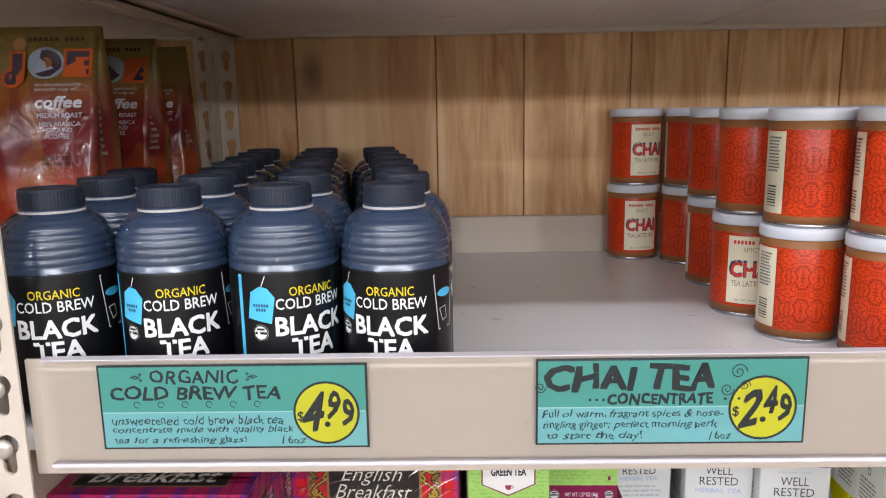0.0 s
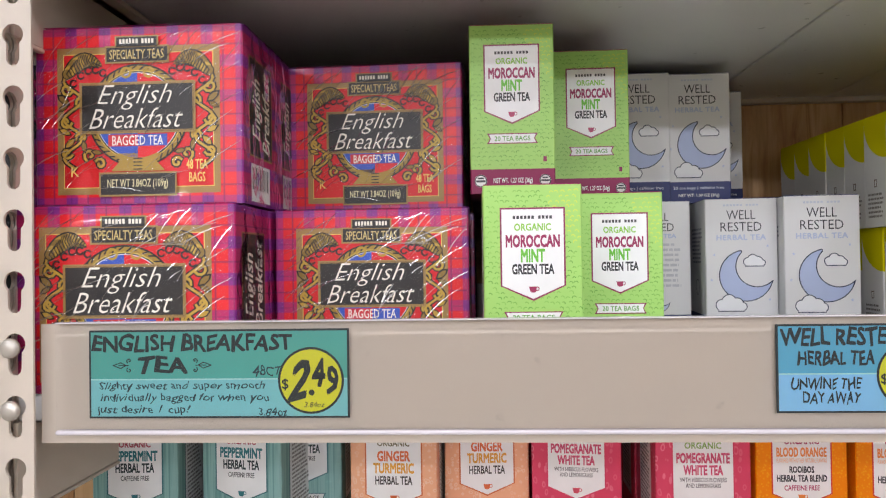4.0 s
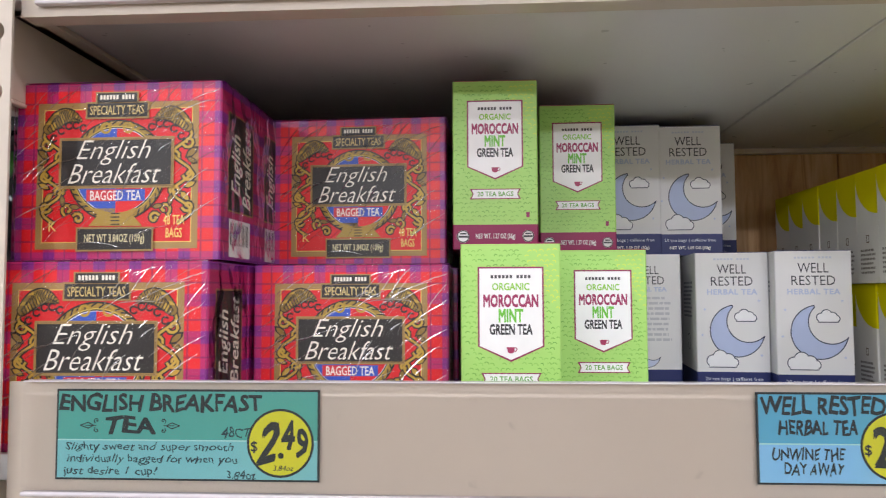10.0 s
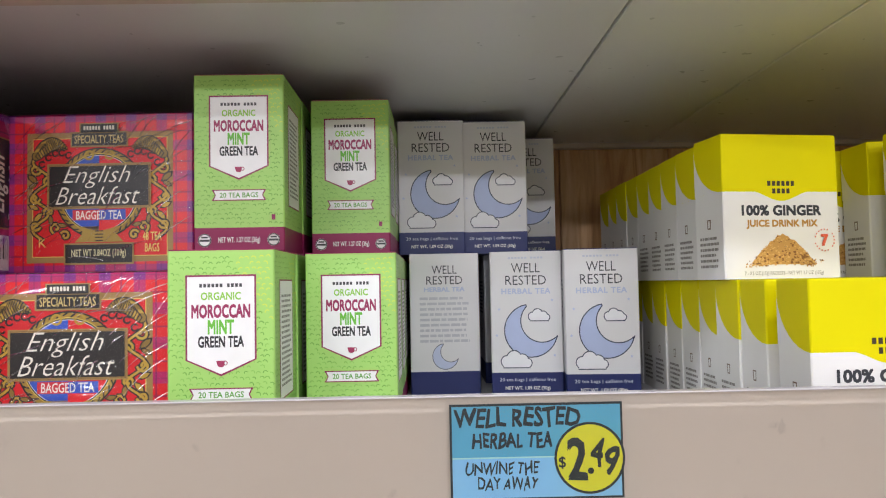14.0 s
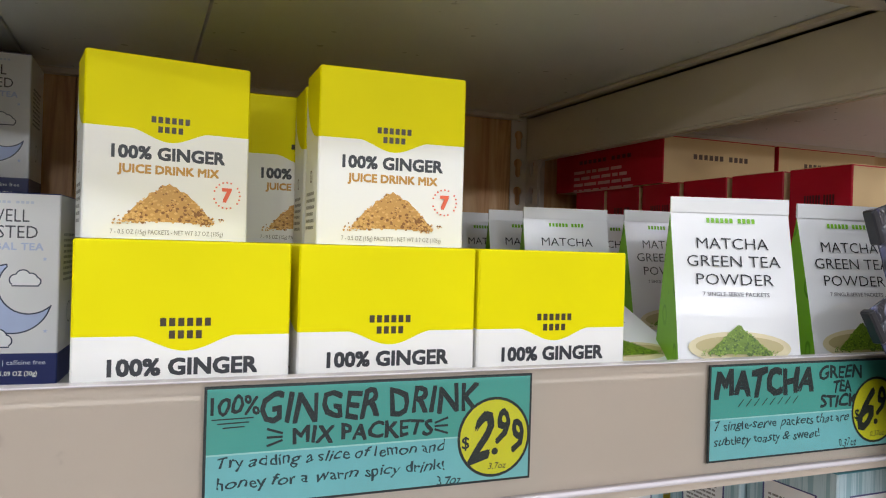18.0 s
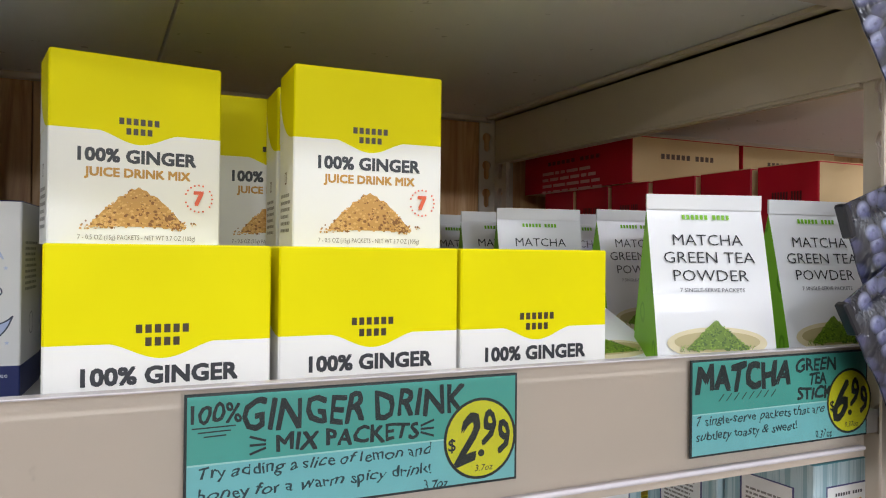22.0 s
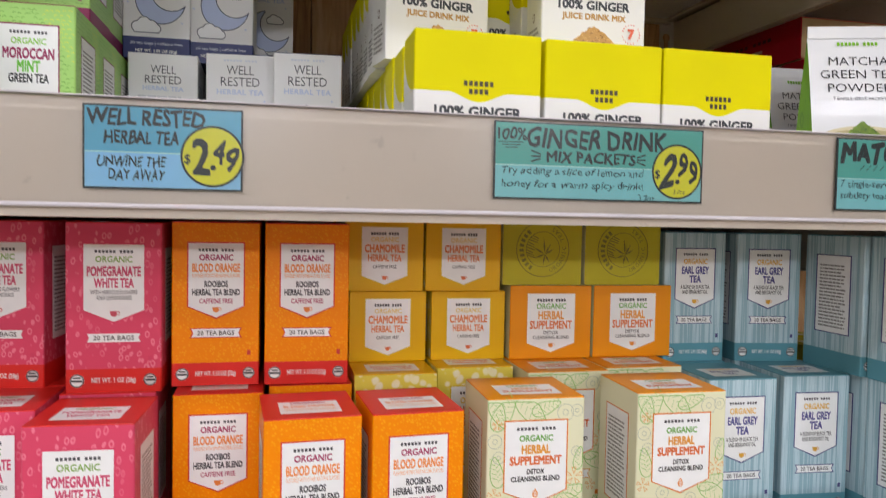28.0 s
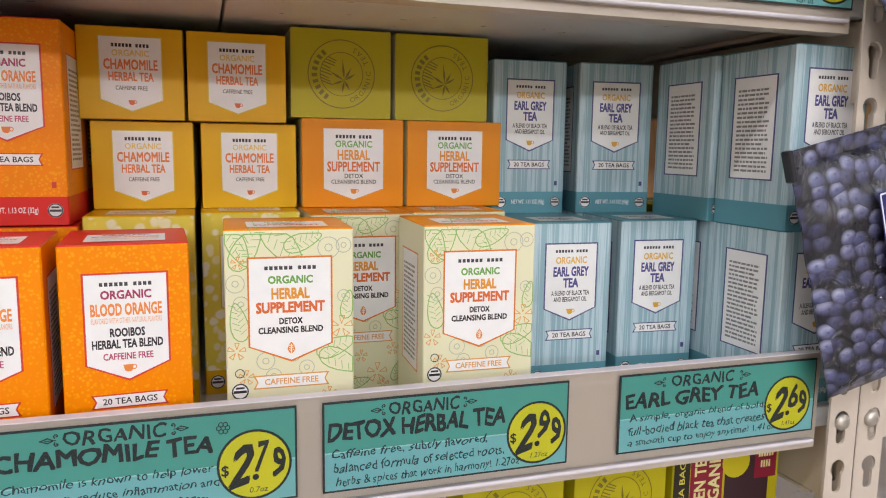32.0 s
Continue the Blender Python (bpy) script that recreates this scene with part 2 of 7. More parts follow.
DECK = melamine("white_melamine", "e6e5e4")
CHIP = board_paint("chipboard_edge", "8a6a48", 0.8)
CLEAR = clear_film("clear_channel", 1.36, 0.02, 9.0, 0.24, 0.002)
WRAP = clear_film("cellophane", 1.22, 0.8, 30.0, 0.05, 0.03)
CREASE = clear_film("cellophane_crease", 7.0, 0.0, 20.0, 0.2)
BLACK_INK, WHITE_INK = ink("1d1d20"), ink("f1f0ee")

# ---- building helpers ----


def mesh_of(name, verts, faces, mats, idx=None, smooth=False):
    me = bpy.data.meshes.new(name)
    me.from_pydata(verts, [], faces)
    for m in mats:
        me.materials.append(m)
    if idx is not None:
        me.polygons.foreach_set("material_index", idx)
    if smooth:
        me.polygons.foreach_set("use_smooth", [True] * len(faces))
    me.update()
    return me


def part(name, data, material, parent, label=""):
    """One mesh object under a thing or a part. data: a bmesh or a finished mesh."""
    if isinstance(data, bmesh.types.BMesh):
        me = bpy.data.meshes.new(name)
        data.to_mesh(me)
        data.free()
        data = me
    if material is not None and not data.materials:
        data.materials.append(material)
    ob = new(name, data)
    ob.parent = parent
    return tagged(ob, label)


def thing(name, label, category, group="", kind=""):
    return tagged(new(name), label, category, group, kind)


def box_bm(x0, x1, y0, y1, z0, z1, bevel=0.0, seg=1):
    bm = bmesh.new()
    bmesh.ops.create_cube(bm, size=1)
    for v in bm.verts:
        v.co = Vector(((x0 + x1) / 2 + v.co.x * (x1 - x0), (y0 + y1) / 2 + v.co.y * (y1 - y0), (z0 + z1) / 2 + v.co.z * (z1 - z0)))
    if bevel:
        bmesh.ops.bevel(bm, geom=bm.edges[:], offset=bevel, segments=seg, profile=0.5, affect="EDGES")
    return bm


def lathe(profile, seg=28, mat_levels=None):
    """Verts and faces of a turned body from (radius, height) pairs; one material index per ring where given."""
    verts, faces, idx = [], [], []
    for r, z in profile:
        for i in range(seg):
            a = 2 * math.pi * i / seg
            verts.append((r * math.cos(a), r * math.sin(a), z))
    for j in range(len(profile) - 1):
        for i in range(seg):
            k = (i + 1) % seg
            faces.append((j * seg + i, j * seg + k, (j + 1) * seg + k, (j + 1) * seg + i))
            idx.append(mat_levels[j] if mat_levels else 0)
    faces.append(tuple(range(seg - 1, -1, -1)))
    idx.append(mat_levels[0] if mat_levels else 0)
    faces.append(tuple((len(profile) - 1) * seg + i for i in range(seg)))
    idx.append(mat_levels[-1] if mat_levels else 0)
    return verts, faces, idx


GLYPHS = {}


def glyphs(text, bold=0.0, shear=0.0, spacing=1.0):
    """Flat outline of a text, as points and faces, its height and width normalised."""
    key = (text, bold, shear, spacing)
    if key not in GLYPHS:
        cu = bpy.data.curves.new("text", "FONT")
        cu.body, cu.offset, cu.shear, cu.space_character, cu.resolution_u, cu.fill_mode = text, bold, shear, spacing, 2, "FRONT"
        cu.align_x, cu.space_line = "CENTER", 0.95
        ob = bpy.data.objects.new("text", cu)
        me = bpy.data.meshes.new_from_object(ob)
        pts = np.array([v.co[:2] for v in me.vertices])
        faces = [tuple(p.vertices) for p in me.polygons]
        bpy.data.objects.remove(ob)
        bpy.data.curves.remove(cu)
        bpy.data.meshes.remove(me)
        lo, hi = pts.min(0), pts.max(0)
        GLYPHS[key] = ((pts - (lo + hi) / 2), faces, hi - lo)
    return GLYPHS[key]


SMALL_PRINT = {"arc_print", "brand_mark", "end_mark", "side_print", "back_print", "barcode", "serve_mark", "info_print", "ornament", "scroll", "leaf", "star", "seal", "leaf_print", "berry_print", "blossom_print", "powder_picture", "base_seal", "leaf_patch", "glass_drawing", "moon_outline", "logo_shape", "cup_drawing"}
FRONT_PRINT = set()
HOSTS = {"carton", "sleeve", "wall", "card", "packet", "bag"}


class Art:
    """Flat printed shapes on one face of a thing, in the face's own x and z, kept apart by part name."""

    def __init__(self):
        self.parts = {}
        self.level = 0
        self.tick = 0
        self.count = 0

    def up(self):
        self.level += 1
        self.tick = 0

    def poly(self, name, pts, mat):
        d = self.parts.setdefault(name, ([], [], [], []))
        if mat not in d[3]:
            d[3].append(mat)
        base = len(d[0])
        # shapes of one layer lie a hair apart, so that none shares a plane
        self.tick = (self.tick + 1) % 30
        y = -0.00012 - 0.00008 * self.level - 0.0000025 * self.tick
        d[0].extend((p[0], y, p[1]) for p in pts)
        area = sum(pts[i][0] * pts[(i + 1) % len(pts)][1] - pts[(i + 1) % len(pts)][0] * pts[i][1] for i in range(len(pts)))
        f = list(range(base, base + len(pts)))
        d[1].append(tuple(f if area > 0 else f[::-1]))
        d[2].append(d[3].index(mat))

    def rect(self, name, x0, z0, x1, z1, mat):
        self.poly(name, [(x0, z0), (x1, z0), (x1, z1), (x0, z1)], mat)

    def disc(self, name, cx, cz, r, mat, seg=28, rz=None):
        self.poly(name, [(cx + r * math.cos(2 * math.pi * i / seg), cz + (rz or r) * math.sin(2 * math.pi * i / seg)) for i in range(seg)], mat)

    def line(self, name, pts, w, mat, closed=False):
        n = len(pts)
        for i in range(n if closed else n - 1):
            a, b = Vector(pts[i]), Vector(pts[(i + 1) % n])
            d = b - a
            if d.length < 1e-7:
                continue
            d.normalize()
            q = Vector((-d.y, d.x)) * w / 2
            e = d * w * 0.3
            self.poly(name, [a - q - e, b - q + e, b + q + e, a + q - e], mat)

    def ring(self, name, cx, cz, r, w, mat, seg=28, a0=0.0, a1=360.0):
        m = max(3, int(seg * (a1 - a0) / 360))
        pts = [(cx + r * math.cos(radians(a0 + (a1 - a0) * i / m)), cz + r * math.sin(radians(a0 + (a1 - a0) * i / m))) for i in range(m + 1)]
        self.line(name, pts, w, mat)

    def text(self, name, s, cx, cz, h, mat, w=None, bold=0.0, shear=0.0, turn=0.0, spacing=1.0, wobble=0.0):
        pts, faces, size = glyphs(s, min(bold, 0.0), shear, spacing)
        k = h / size[1]
        kx = w / size[0] if w else k
        if wobble:
            # drawn by hand: the line wavers and the letters lean to and fro
            ph = len(s) * 1.7 + cx * 90
            px, pz = pts[:, 0], pts[:, 1]
            pts = np.stack([px + wobble * np.sin(pz * 5 + px * 3.1 + ph) * 0.9, pz * (1 + wobble * np.sin(px * 2.3 + ph)) + wobble * (np.sin(px * 4.3 + ph) + 0.6 * np.sin(px * 9.1 + 2 * ph)) * 0.7], 1)
        ca, sa = math.cos(radians(turn)), math.sin(radians(turn))
        if name not in ("price", "base_seal"):
            self.count += 1
            name = name + "/" + str(self.count)
        d = self.parts.setdefault(name, ([], [], [], []))
        if mat not in d[3]:
            d[3].append(mat)
        # heavier strokes by printing the outline again, a little shifted
        b = bold * 1.25
        shifts = ((0, 0),) if b <= 0.001 else ((-b, -b), (b, b), (-b, b), (b, -b))
        for q, (ox, oz) in enumerate(shifts):
            base = len(d[0])
            for p in pts:
                x, z = (p[0] + ox) * kx, (p[1] + oz) * k
                d[0].append((cx + x * ca - z * sa, -0.00012 - 0.00008 * self.level - 0.000012 * q, cz + x * sa + z * ca))
            for f in faces:
                d[1].append(tuple(base + i for i in f))
                d[2].append(d[3].index(mat))

    def brand(self, cx, cz, w, h, mat, two=False, name="brand_mark"):
        """The maker's mark as plain blocks, one a letter."""
        rows = [(cz, (6, 4))] if not two else [(cz + h * 0.7, (6,)), (cz - h * 0.7, (4,))]
        for z, words in rows:
            n = sum(words) + (len(words) - 1) * 0.8
            step = w / n if not two else w / 6
            x = cx - step * n / 2
            for wd in words:
                for i in range(wd):
                    self.rect(name, x + step * 0.14, z - h * 0.46, x + step * 0.82, z + h * 0.46, mat)
                    x += step
                x += step * 0.8

    def bars(self, name, x0, x1, ztop, rows, pitch, mat, seed=1):
        """Lines of small print that cannot be read."""
        rnd = random.Random(seed)
        for i in range(rows):
            z, x = ztop - i * pitch, x0
            end = x1 - (x1 - x0) * rnd.uniform(0, 0.22)
            while x < end:
                wl = (x1 - x0) * rnd.uniform(0.06, 0.2)
                self.rect(name, x, z - pitch * 0.48, min(end, x + wl), z, mat)
                x += wl + (x1 - x0) * 0.025

    def put(self, parent, m=None, hidden=False):
        m = m or Matrix()
        for name, (v, f, idx, mats) in self.parts.items():
            self.one(parent, name, [m @ Vector(p) for p in v], f, mats, idx, hidden)

    def one(self, parent, key, v, f, mats, idx, hidden=False):
        name = key.split("/")[0]
        for c in parent.children:
            if c.name.split(".")[0] in HOSTS:
                parent = c
                break
        ob = part(name, mesh_of(name, v, f, mats, idx), None, parent)
        if name in SMALL_PRINT:
            ob["kind"] = "stuff"
        if hidden:
            FRONT_PRINT.add(ob.data.name)
        return ob


def shield(a, x, ztop, w, h, edge, border, fill=None, tip=0.16):
    """The white panel with a pointed foot."""
    fill = fill or WHITE_INK
    pts = lambda g: [(x - w / 2 + g, ztop - g), (x + w / 2 - g, ztop - g), (x + w / 2 - g, ztop - h * (1 - tip) + g * 0.4), (x, ztop - h + g * 1.2), (x - w / 2 + g, ztop - h * (1 - tip) + g * 0.4)]
    a.poly("panel", pts(0)[::-1], edge)
    a.up()
    a.poly("panel", pts(border)[::-1], fill)
    a.up()


def ribbon(a, x, z, w, h, edge, text_mat, s):
    n = h * 0.28
    out = [(x - w / 2, z - h / 2), (x + w / 2, z - h / 2), (x + w / 2 - n, z), (x + w / 2, z + h / 2), (x - w / 2, z + h / 2), (x - w / 2 + n, z)]
    a.poly("ribbon", out, edge)
    a.up()
    g = h * 0.09
    a.poly("ribbon", [(x - w / 2 + g * 2, z - h / 2 + g), (x + w / 2 - g * 2, z - h / 2 + g), (x + w / 2 - n - g, z), (x + w / 2 - g * 2, z + h / 2 - g), (x - w / 2 + g * 2, z + h / 2 - g), (x - w / 2 + n + g, z)], WHITE_INK)
    a.up()
    a.text("ribbon_lettering", s, x, z, h * 0.44, text_mat, w=w * 0.7, bold=0.012)


def cup(a, x, z, s, mat):
    a.poly("cup_mark", [(x - s, z + s * 0.6), (x - s * 0.7, z - s * 0.5), (x - s * 0.3, z - s * 0.75), (x + s * 0.3, z - s * 0.75), (x + s * 0.6, z - s * 0.5), (x + s * 0.8, z + s * 0.6)], mat)
    a.ring("cup_mark", x + s * 0.9, z + s * 0.1, s * 0.4, s * 0.18, mat, 12)


def leaf_mark(a, x, z, s, mat):
    a.poly("leaf_mark", [(x + s * u, z + s * v) for u, v in ((0, 1.2), (0.45, 0.55), (0.6, 0.0), (0.42, -0.5), (0.0, -0.8), (-0.42, -0.5), (-0.6, 0.0), (-0.45, 0.55))], mat)
    a.up()
    a.line("leaf_mark", [(x, z + s * 0.8), (x, z - s * 1.1)], s * 0.12, WHITE_INK)
    for q in range(3):
        for f in (-1, 1):
            a.line("leaf_mark", [(x, z + s * (0.4 - 0.35 * q)), (x + f * s * 0.34, z + s * (0.62 - 0.35 * q))], s * 0.09, WHITE_INK)


def seal(a, x, z, r, dark, light):
    a.disc("seal", x, z, r, light, 20)
    a.up()
    a.ring("seal", x, z, r * 0.9, r * 0.16, dark, 20)
    a.rect("seal", x - r * 0.75, z - r * 0.2, x + r * 0.75, z + r * 0.12, dark)
    a.rect("seal", x - r * 0.5, z + r * 0.3, x + r * 0.5, z + r * 0.55, dark)


def carton(parent, w, d, h, levels, top, cut=0.0009, bottom=None, name="carton"):
    """Folded board box. levels: (height, material) from the base up; the vertical edges are slightly broken and the top bulges a little."""
    mats = []
    rings, idx, verts, faces = [], [], [], []
    hx, hy = w / 2, d / 2
    loop = [(-hx + cut, -hy), (hx - cut, -hy), (hx, -hy + cut), (hx, hy - cut), (hx - cut, hy), (-hx + cut, hy), (-hx, hy - cut), (-hx, -hy + cut)]
    zs = [0.0]
    for z, m in levels:
        zs.append(z)
    for z in zs:
        k = len(verts)
        verts.extend((x, y, z) for x, y in loop)
        rings.append(k)
    for j, (z, m) in enumerate(levels):
        if m not in mats:
            mats.append(m)
        for i in range(8):
            n = (i + 1) % 8
            faces.append((rings[j] + i, rings[j] + n, rings[j + 1] + n, rings[j + 1] + i))
            idx.append(mats.index(m))
    for m, z in ((top, h), (bottom or top, 0)):
        if m not in mats:
            mats.append(m)
    k = len(verts)
    verts.extend((x * 0.985, y * 0.985, h + 0.0008) for x, y in loop)
    last = rings[-1]
    for i in range(8):
        n = (i + 1) % 8
        faces.append((last + i, last + n, k + n, k + i))
        idx.append(mats.index(top))
    faces.append(tuple(range(k, k + 8)))
    idx.append(mats.index(top))
    faces.append(tuple(range(7, -1, -1)))
    idx.append(mats.index(bottom or top))
    return part(name, mesh_of(name, verts, faces, mats, idx), None, parent)


def front(d):
    return Matrix.Translation((0, -d / 2, 0))


def back(d):
    return Matrix.Rotation(math.pi, 4, "Z") @ Matrix.Translation((0, -d / 2, 0))


def left_side(w):
    return Matrix.Rotation(-math.pi / 2, 4, "Z") @ Matrix.Translation((0, -w / 2, 0))


def right_side(w):
    return Matrix.Rotation(math.pi / 2, 4, "Z") @ Matrix.Translation((0, -w / 2, 0))


def lid(h):
    """The top face, read from the front."""
    return Matrix.Translation((0, 0, h + 0.0009)) @ Matrix.Rotation(-math.pi / 2, 4, "X")


# ---- the racking ----
PITCH = 0.0381
LIP = [1.7175, 1.4127, 1.1075, 0.8035, 0.4985]
DECK_Z = [z - 0.0455 for z in LIP]
YF, YB = 0.4235, 0.992
BAY0, BAY1 = -0.2805, 0.921
TOPZ = 2.02


def keyhole_cell(w, off):
    """Outline of one pitch of a punched post: the plate's rectangle and its keyhole."""
    r, s = 0.0067, 0.0042
    hole = [(off + r * math.cos(radians(a)), 0.006 + r * math.sin(radians(a))) for a in range(-50, 231, 20)]
    hole += [(off - s, -0.009)] + [(off + s * math.cos(radians(a)), -0.009 + s * math.sin(radians(a))) for a in range(200, 350, 30)] + [(off + s, -0.009)]
    bm = bmesh.new()
    e = []
    for pts in ([(0, -PITCH / 2), (w, -PITCH / 2), (w, PITCH / 2), (0, PITCH / 2)], hole):
        vs = [bm.verts.new((x, 0, z)) for x, z in pts]
        e += [bm.edges.new((vs[i], vs[(i + 1) % len(vs)])) for i in range(len(vs))]
    bmesh.ops.triangle_fill(bm, use_beauty=True, use_dissolve=False, edges=e, normal=(0, -1, 0))
    bmesh.ops.recalc_face_normals(bm, faces=bm.faces[:])
    if bm.faces[0].normal.y > 0:
        bmesh.ops.reverse_faces(bm, faces=bm.faces[:])
    r2 = bmesh.ops.extrude_face_region(bm, geom=bm.faces[:])
    for v in r2["geom"]:
        if isinstance(v, bmesh.types.BMVert):
            v.co.y += 0.002
    bm.verts.index_update()
    out = [tuple(v.co) for v in bm.verts], [tuple(v.index for v in f.verts) for f in bm.faces]
    bm.free()
    return out


def punched_post(w, off, n, turn=0):
    v0, f0 = keyhole_cell(w, off)
    verts, faces = [], []
    for i in range(n):
        b = len(verts)
        verts.extend((x, y, z + (i + 0.5) * PITCH) for x, y, z in v0)
        faces.extend(tuple(b + k for k in f) for f in f0)
    m = Matrix.Rotation(radians(turn), 4, "Z")
    me = mesh_of("flange", [m @ Vector(p) for p in verts], faces, [STEEL])
    bm = bmesh.new()
    bm.from_mesh(me)
    bmesh.ops.remove_doubles(bm, verts=bm.verts[:], dist=0.0001)
    bm.to_mesh(me)
    bm.free()
    return me


FLANGE = punched_post(0.026, 0.0145, 53)
FLANGE_SIDE = punched_post(0.032, 0.017, 53, 90)
POST_Z = 1.325 - 0.006 - PITCH * (int(1.325 / PITCH) - 0.5 + 0.5) - PITCH / 2


def post(x, y, sx, sy):
    """Angle post: one punched flange to the aisle or the wall, one along the side frame."""
    t = thing("rack_post", "cream enamelled angle post punched with keyhole slots", "shelf post", "rack posts", "structure")
    t.matrix_world = pose(x, y, POST_Z)
    a = part("flange", FLANGE, None, t)
    a.matrix_local = Matrix.Diagonal((sx, 1, 1, 1)) if sx > 0 else Matrix.Translation((0, 0.002, 0)) @ Matrix.Rotation(math.pi, 4, "Z")
    b = part("side_flange", FLANGE_SIDE, None, t)
    b.matrix_local = Matrix.Translation((0.0 if sx > 0 else -0.0, 0.0 if sy > 0 else -0.032, 0)) @ Matrix.Translation((0.002 if sx > 0 else 0, 0, 0))
    return t


def rivet(x, y, z, parent):
    v, f, i = lathe([(0.0062, 0.0), (0.0062, 0.0018), (0.0048, 0.0034), (0.002, 0.004)], 14)
    m = Matrix.Rotation(math.pi / 2, 4, "X")
    r = part("rivet", mesh_of("rivet", [m @ Vector(p) for p in v], f, [RIVET], None, True), None, parent)
    r.matrix_local = Matrix.Translation((x, y, z))
    return r


def front_beam(x0, x1, z, holder=True):
    """Front shelf beam with a rolled top edge, and the clear label channel clipped on it."""
    t = thing("front_beam", "cream enamelled front shelf beam with a clear price channel", "shelf beam", "front beams", "structure")
    prof = [(0.0, 0.0), (0.0, -0.0745), (0.016, -0.0745), (0.016, -0.0725), (0.002, -0.0725), (0.002, -0.0435), (0.020, -0.0435), (0.020, -0.0455 + 0.0005), (0.004, -0.0445 + 0.002), (0.004, -0.002), (0.0025, 0.0)]
    n = len(prof)
    verts = [(x, YF + y, z + zz) for x in (x0, x1) for y, zz in prof]
    faces = [(i, (i + 1) % n, n + (i + 1) % n, n + i) for i in range(n)]
    faces += [tuple(range(n - 1, -1, -1)), tuple(range(n, 2 * n))]
    bm = bmesh.new()
    vs = [bm.verts.new(v) for v in verts]
    for f in faces:
        bm.faces.new([vs[i] for i in f])
    bmesh.ops.recalc_face_normals(bm, faces=bm.faces[:])
    part("beam", bm, STEEL, t)
    for x in (x0 - 0.0115, x1 + 0.0115):
        for dz in (-0.0135, -0.0135 - PITCH):
            rivet(x, YF - 0.0125, z + dz, t)
    if holder:
        sheet = [(x0 + 0.012, YF - 0.0050, z - 0.0655), (x1 - 0.006, YF - 0.0050, z - 0.0655), (x1 - 0.006, YF - 0.0050, z - 0.0015), (x0 + 0.012, YF - 0.0050, z - 0.0015)]
        part("label_channel", mesh_of("label_channel", sheet, [(0, 1, 2, 3)], [CLEAR]), None, t, "clear plastic price channel")
        part("channel_foot", box_bm(x0 + 0.012, x1 - 0.006, YF - 0.0065, YF - 0.0005, z - 0.0685, z - 0.0655, 0.0012, 2), CHANNEL_EDGE, t)
        part("channel_top", box_bm(x0 + 0.012, x1 - 0.006, YF - 0.0052, YF + 0.003, z + 0.0003, z + 0.0012, 0.0003), CHANNEL_EDGE, t)
    return t


CHANNEL_EDGE = board_paint("channel_edge", "d6cfd3", 0.16)


def deck(x0, x1, seams, z, tz=0.016):
    t = thing("shelf_deck", "white melamine shelf board resting on the beams", "shelf deck", "shelf decks", "structure")
    xs = [x0] + [s for s in seams if x0 < s < x1] + [x1]
    for a, b in zip(xs, xs[1:]):
        me = box_bm(a + 0.0011, b - 0.0011, YF + 0.0046, YB - 0.016, z - tz, z, 0.0008)
        p = part("shelf_board", me, DECK, t)
    return t


def side_beam(x, z, depth=0.059):
    t = thing("side_beam", "cream enamelled side beam of the racking", "shelf beam", "side beams", "structure")
    part("beam", box_bm(x - 0.0015, x + 0.0015, YF + 0.003, YB - 0.012, z - 0.017 - depth, z - 0.017, 0.0006), STEEL_IN, t)
    part("ledge", box_bm(x - 0.019, x + 0.019, YF + 0.02, YB - 0.02, z - 0.0205, z - 0.0165, 0.0004), STEEL_IN, t)
    part("foot_flange", box_bm(x - 0.0024, x + 0.0024, YF + 0.02, YB - 0.02, z - 0.0200 - depth, z - 0.0172 - depth, 0.0006), STEEL_IN, t)
    return t


def rear_beam(x0, x1, z):
    t = thing("rear_beam", "cream enamelled rear shelf beam against the planks", "shelf beam", "rear beams", "structure")
    part("beam", box_bm(x0, x1, YB - 0.0145, YB - 0.0015, z - 0.022, z + 0.048, 0.0015, 2), STEEL_IN, t)
    return t


WIDTH = BAY1 - BAY0
for bay in (-1, 0, 1):
    bx0, bx1 = BAY0 + bay * (WIDTH + 0.001), BAY1 + bay * (WIDTH + 0.001)
    for px, sx in ((bx0, 1), (bx1, -1)):
        post(px, YF - 0.0125, sx, 1)
        # the rear posts stand a little to the side of the front ones at one joint
        post(px - (0.0245 if (bay, sx) in ((0, 1), (-1, -1)) else 0.0), YB - 0.006, sx, -1)
    for k, (lz, dz) in enumerate(zip(LIP, DECK_Z)):
        front_beam(bx0 + 0.0235, bx1 - 0.0265, lz, bay == 0)
        deck(bx0 + 0.004, bx1 - 0.004, [] if bay else (0.3175, 0.4765), dz)
        side_beam(bx0 + 0.004, dz, 0.008 if k == 0 and bay == 0 else 0.059)
        side_beam(bx1 - 0.004, dz, 0.008 if k == 0 and bay == -1 else 0.059)
        rear_beam(bx0 + (-0.012 if bay == 0 else 0.01), bx1 - (0.04 if bay == -1 else 0.01), dz)

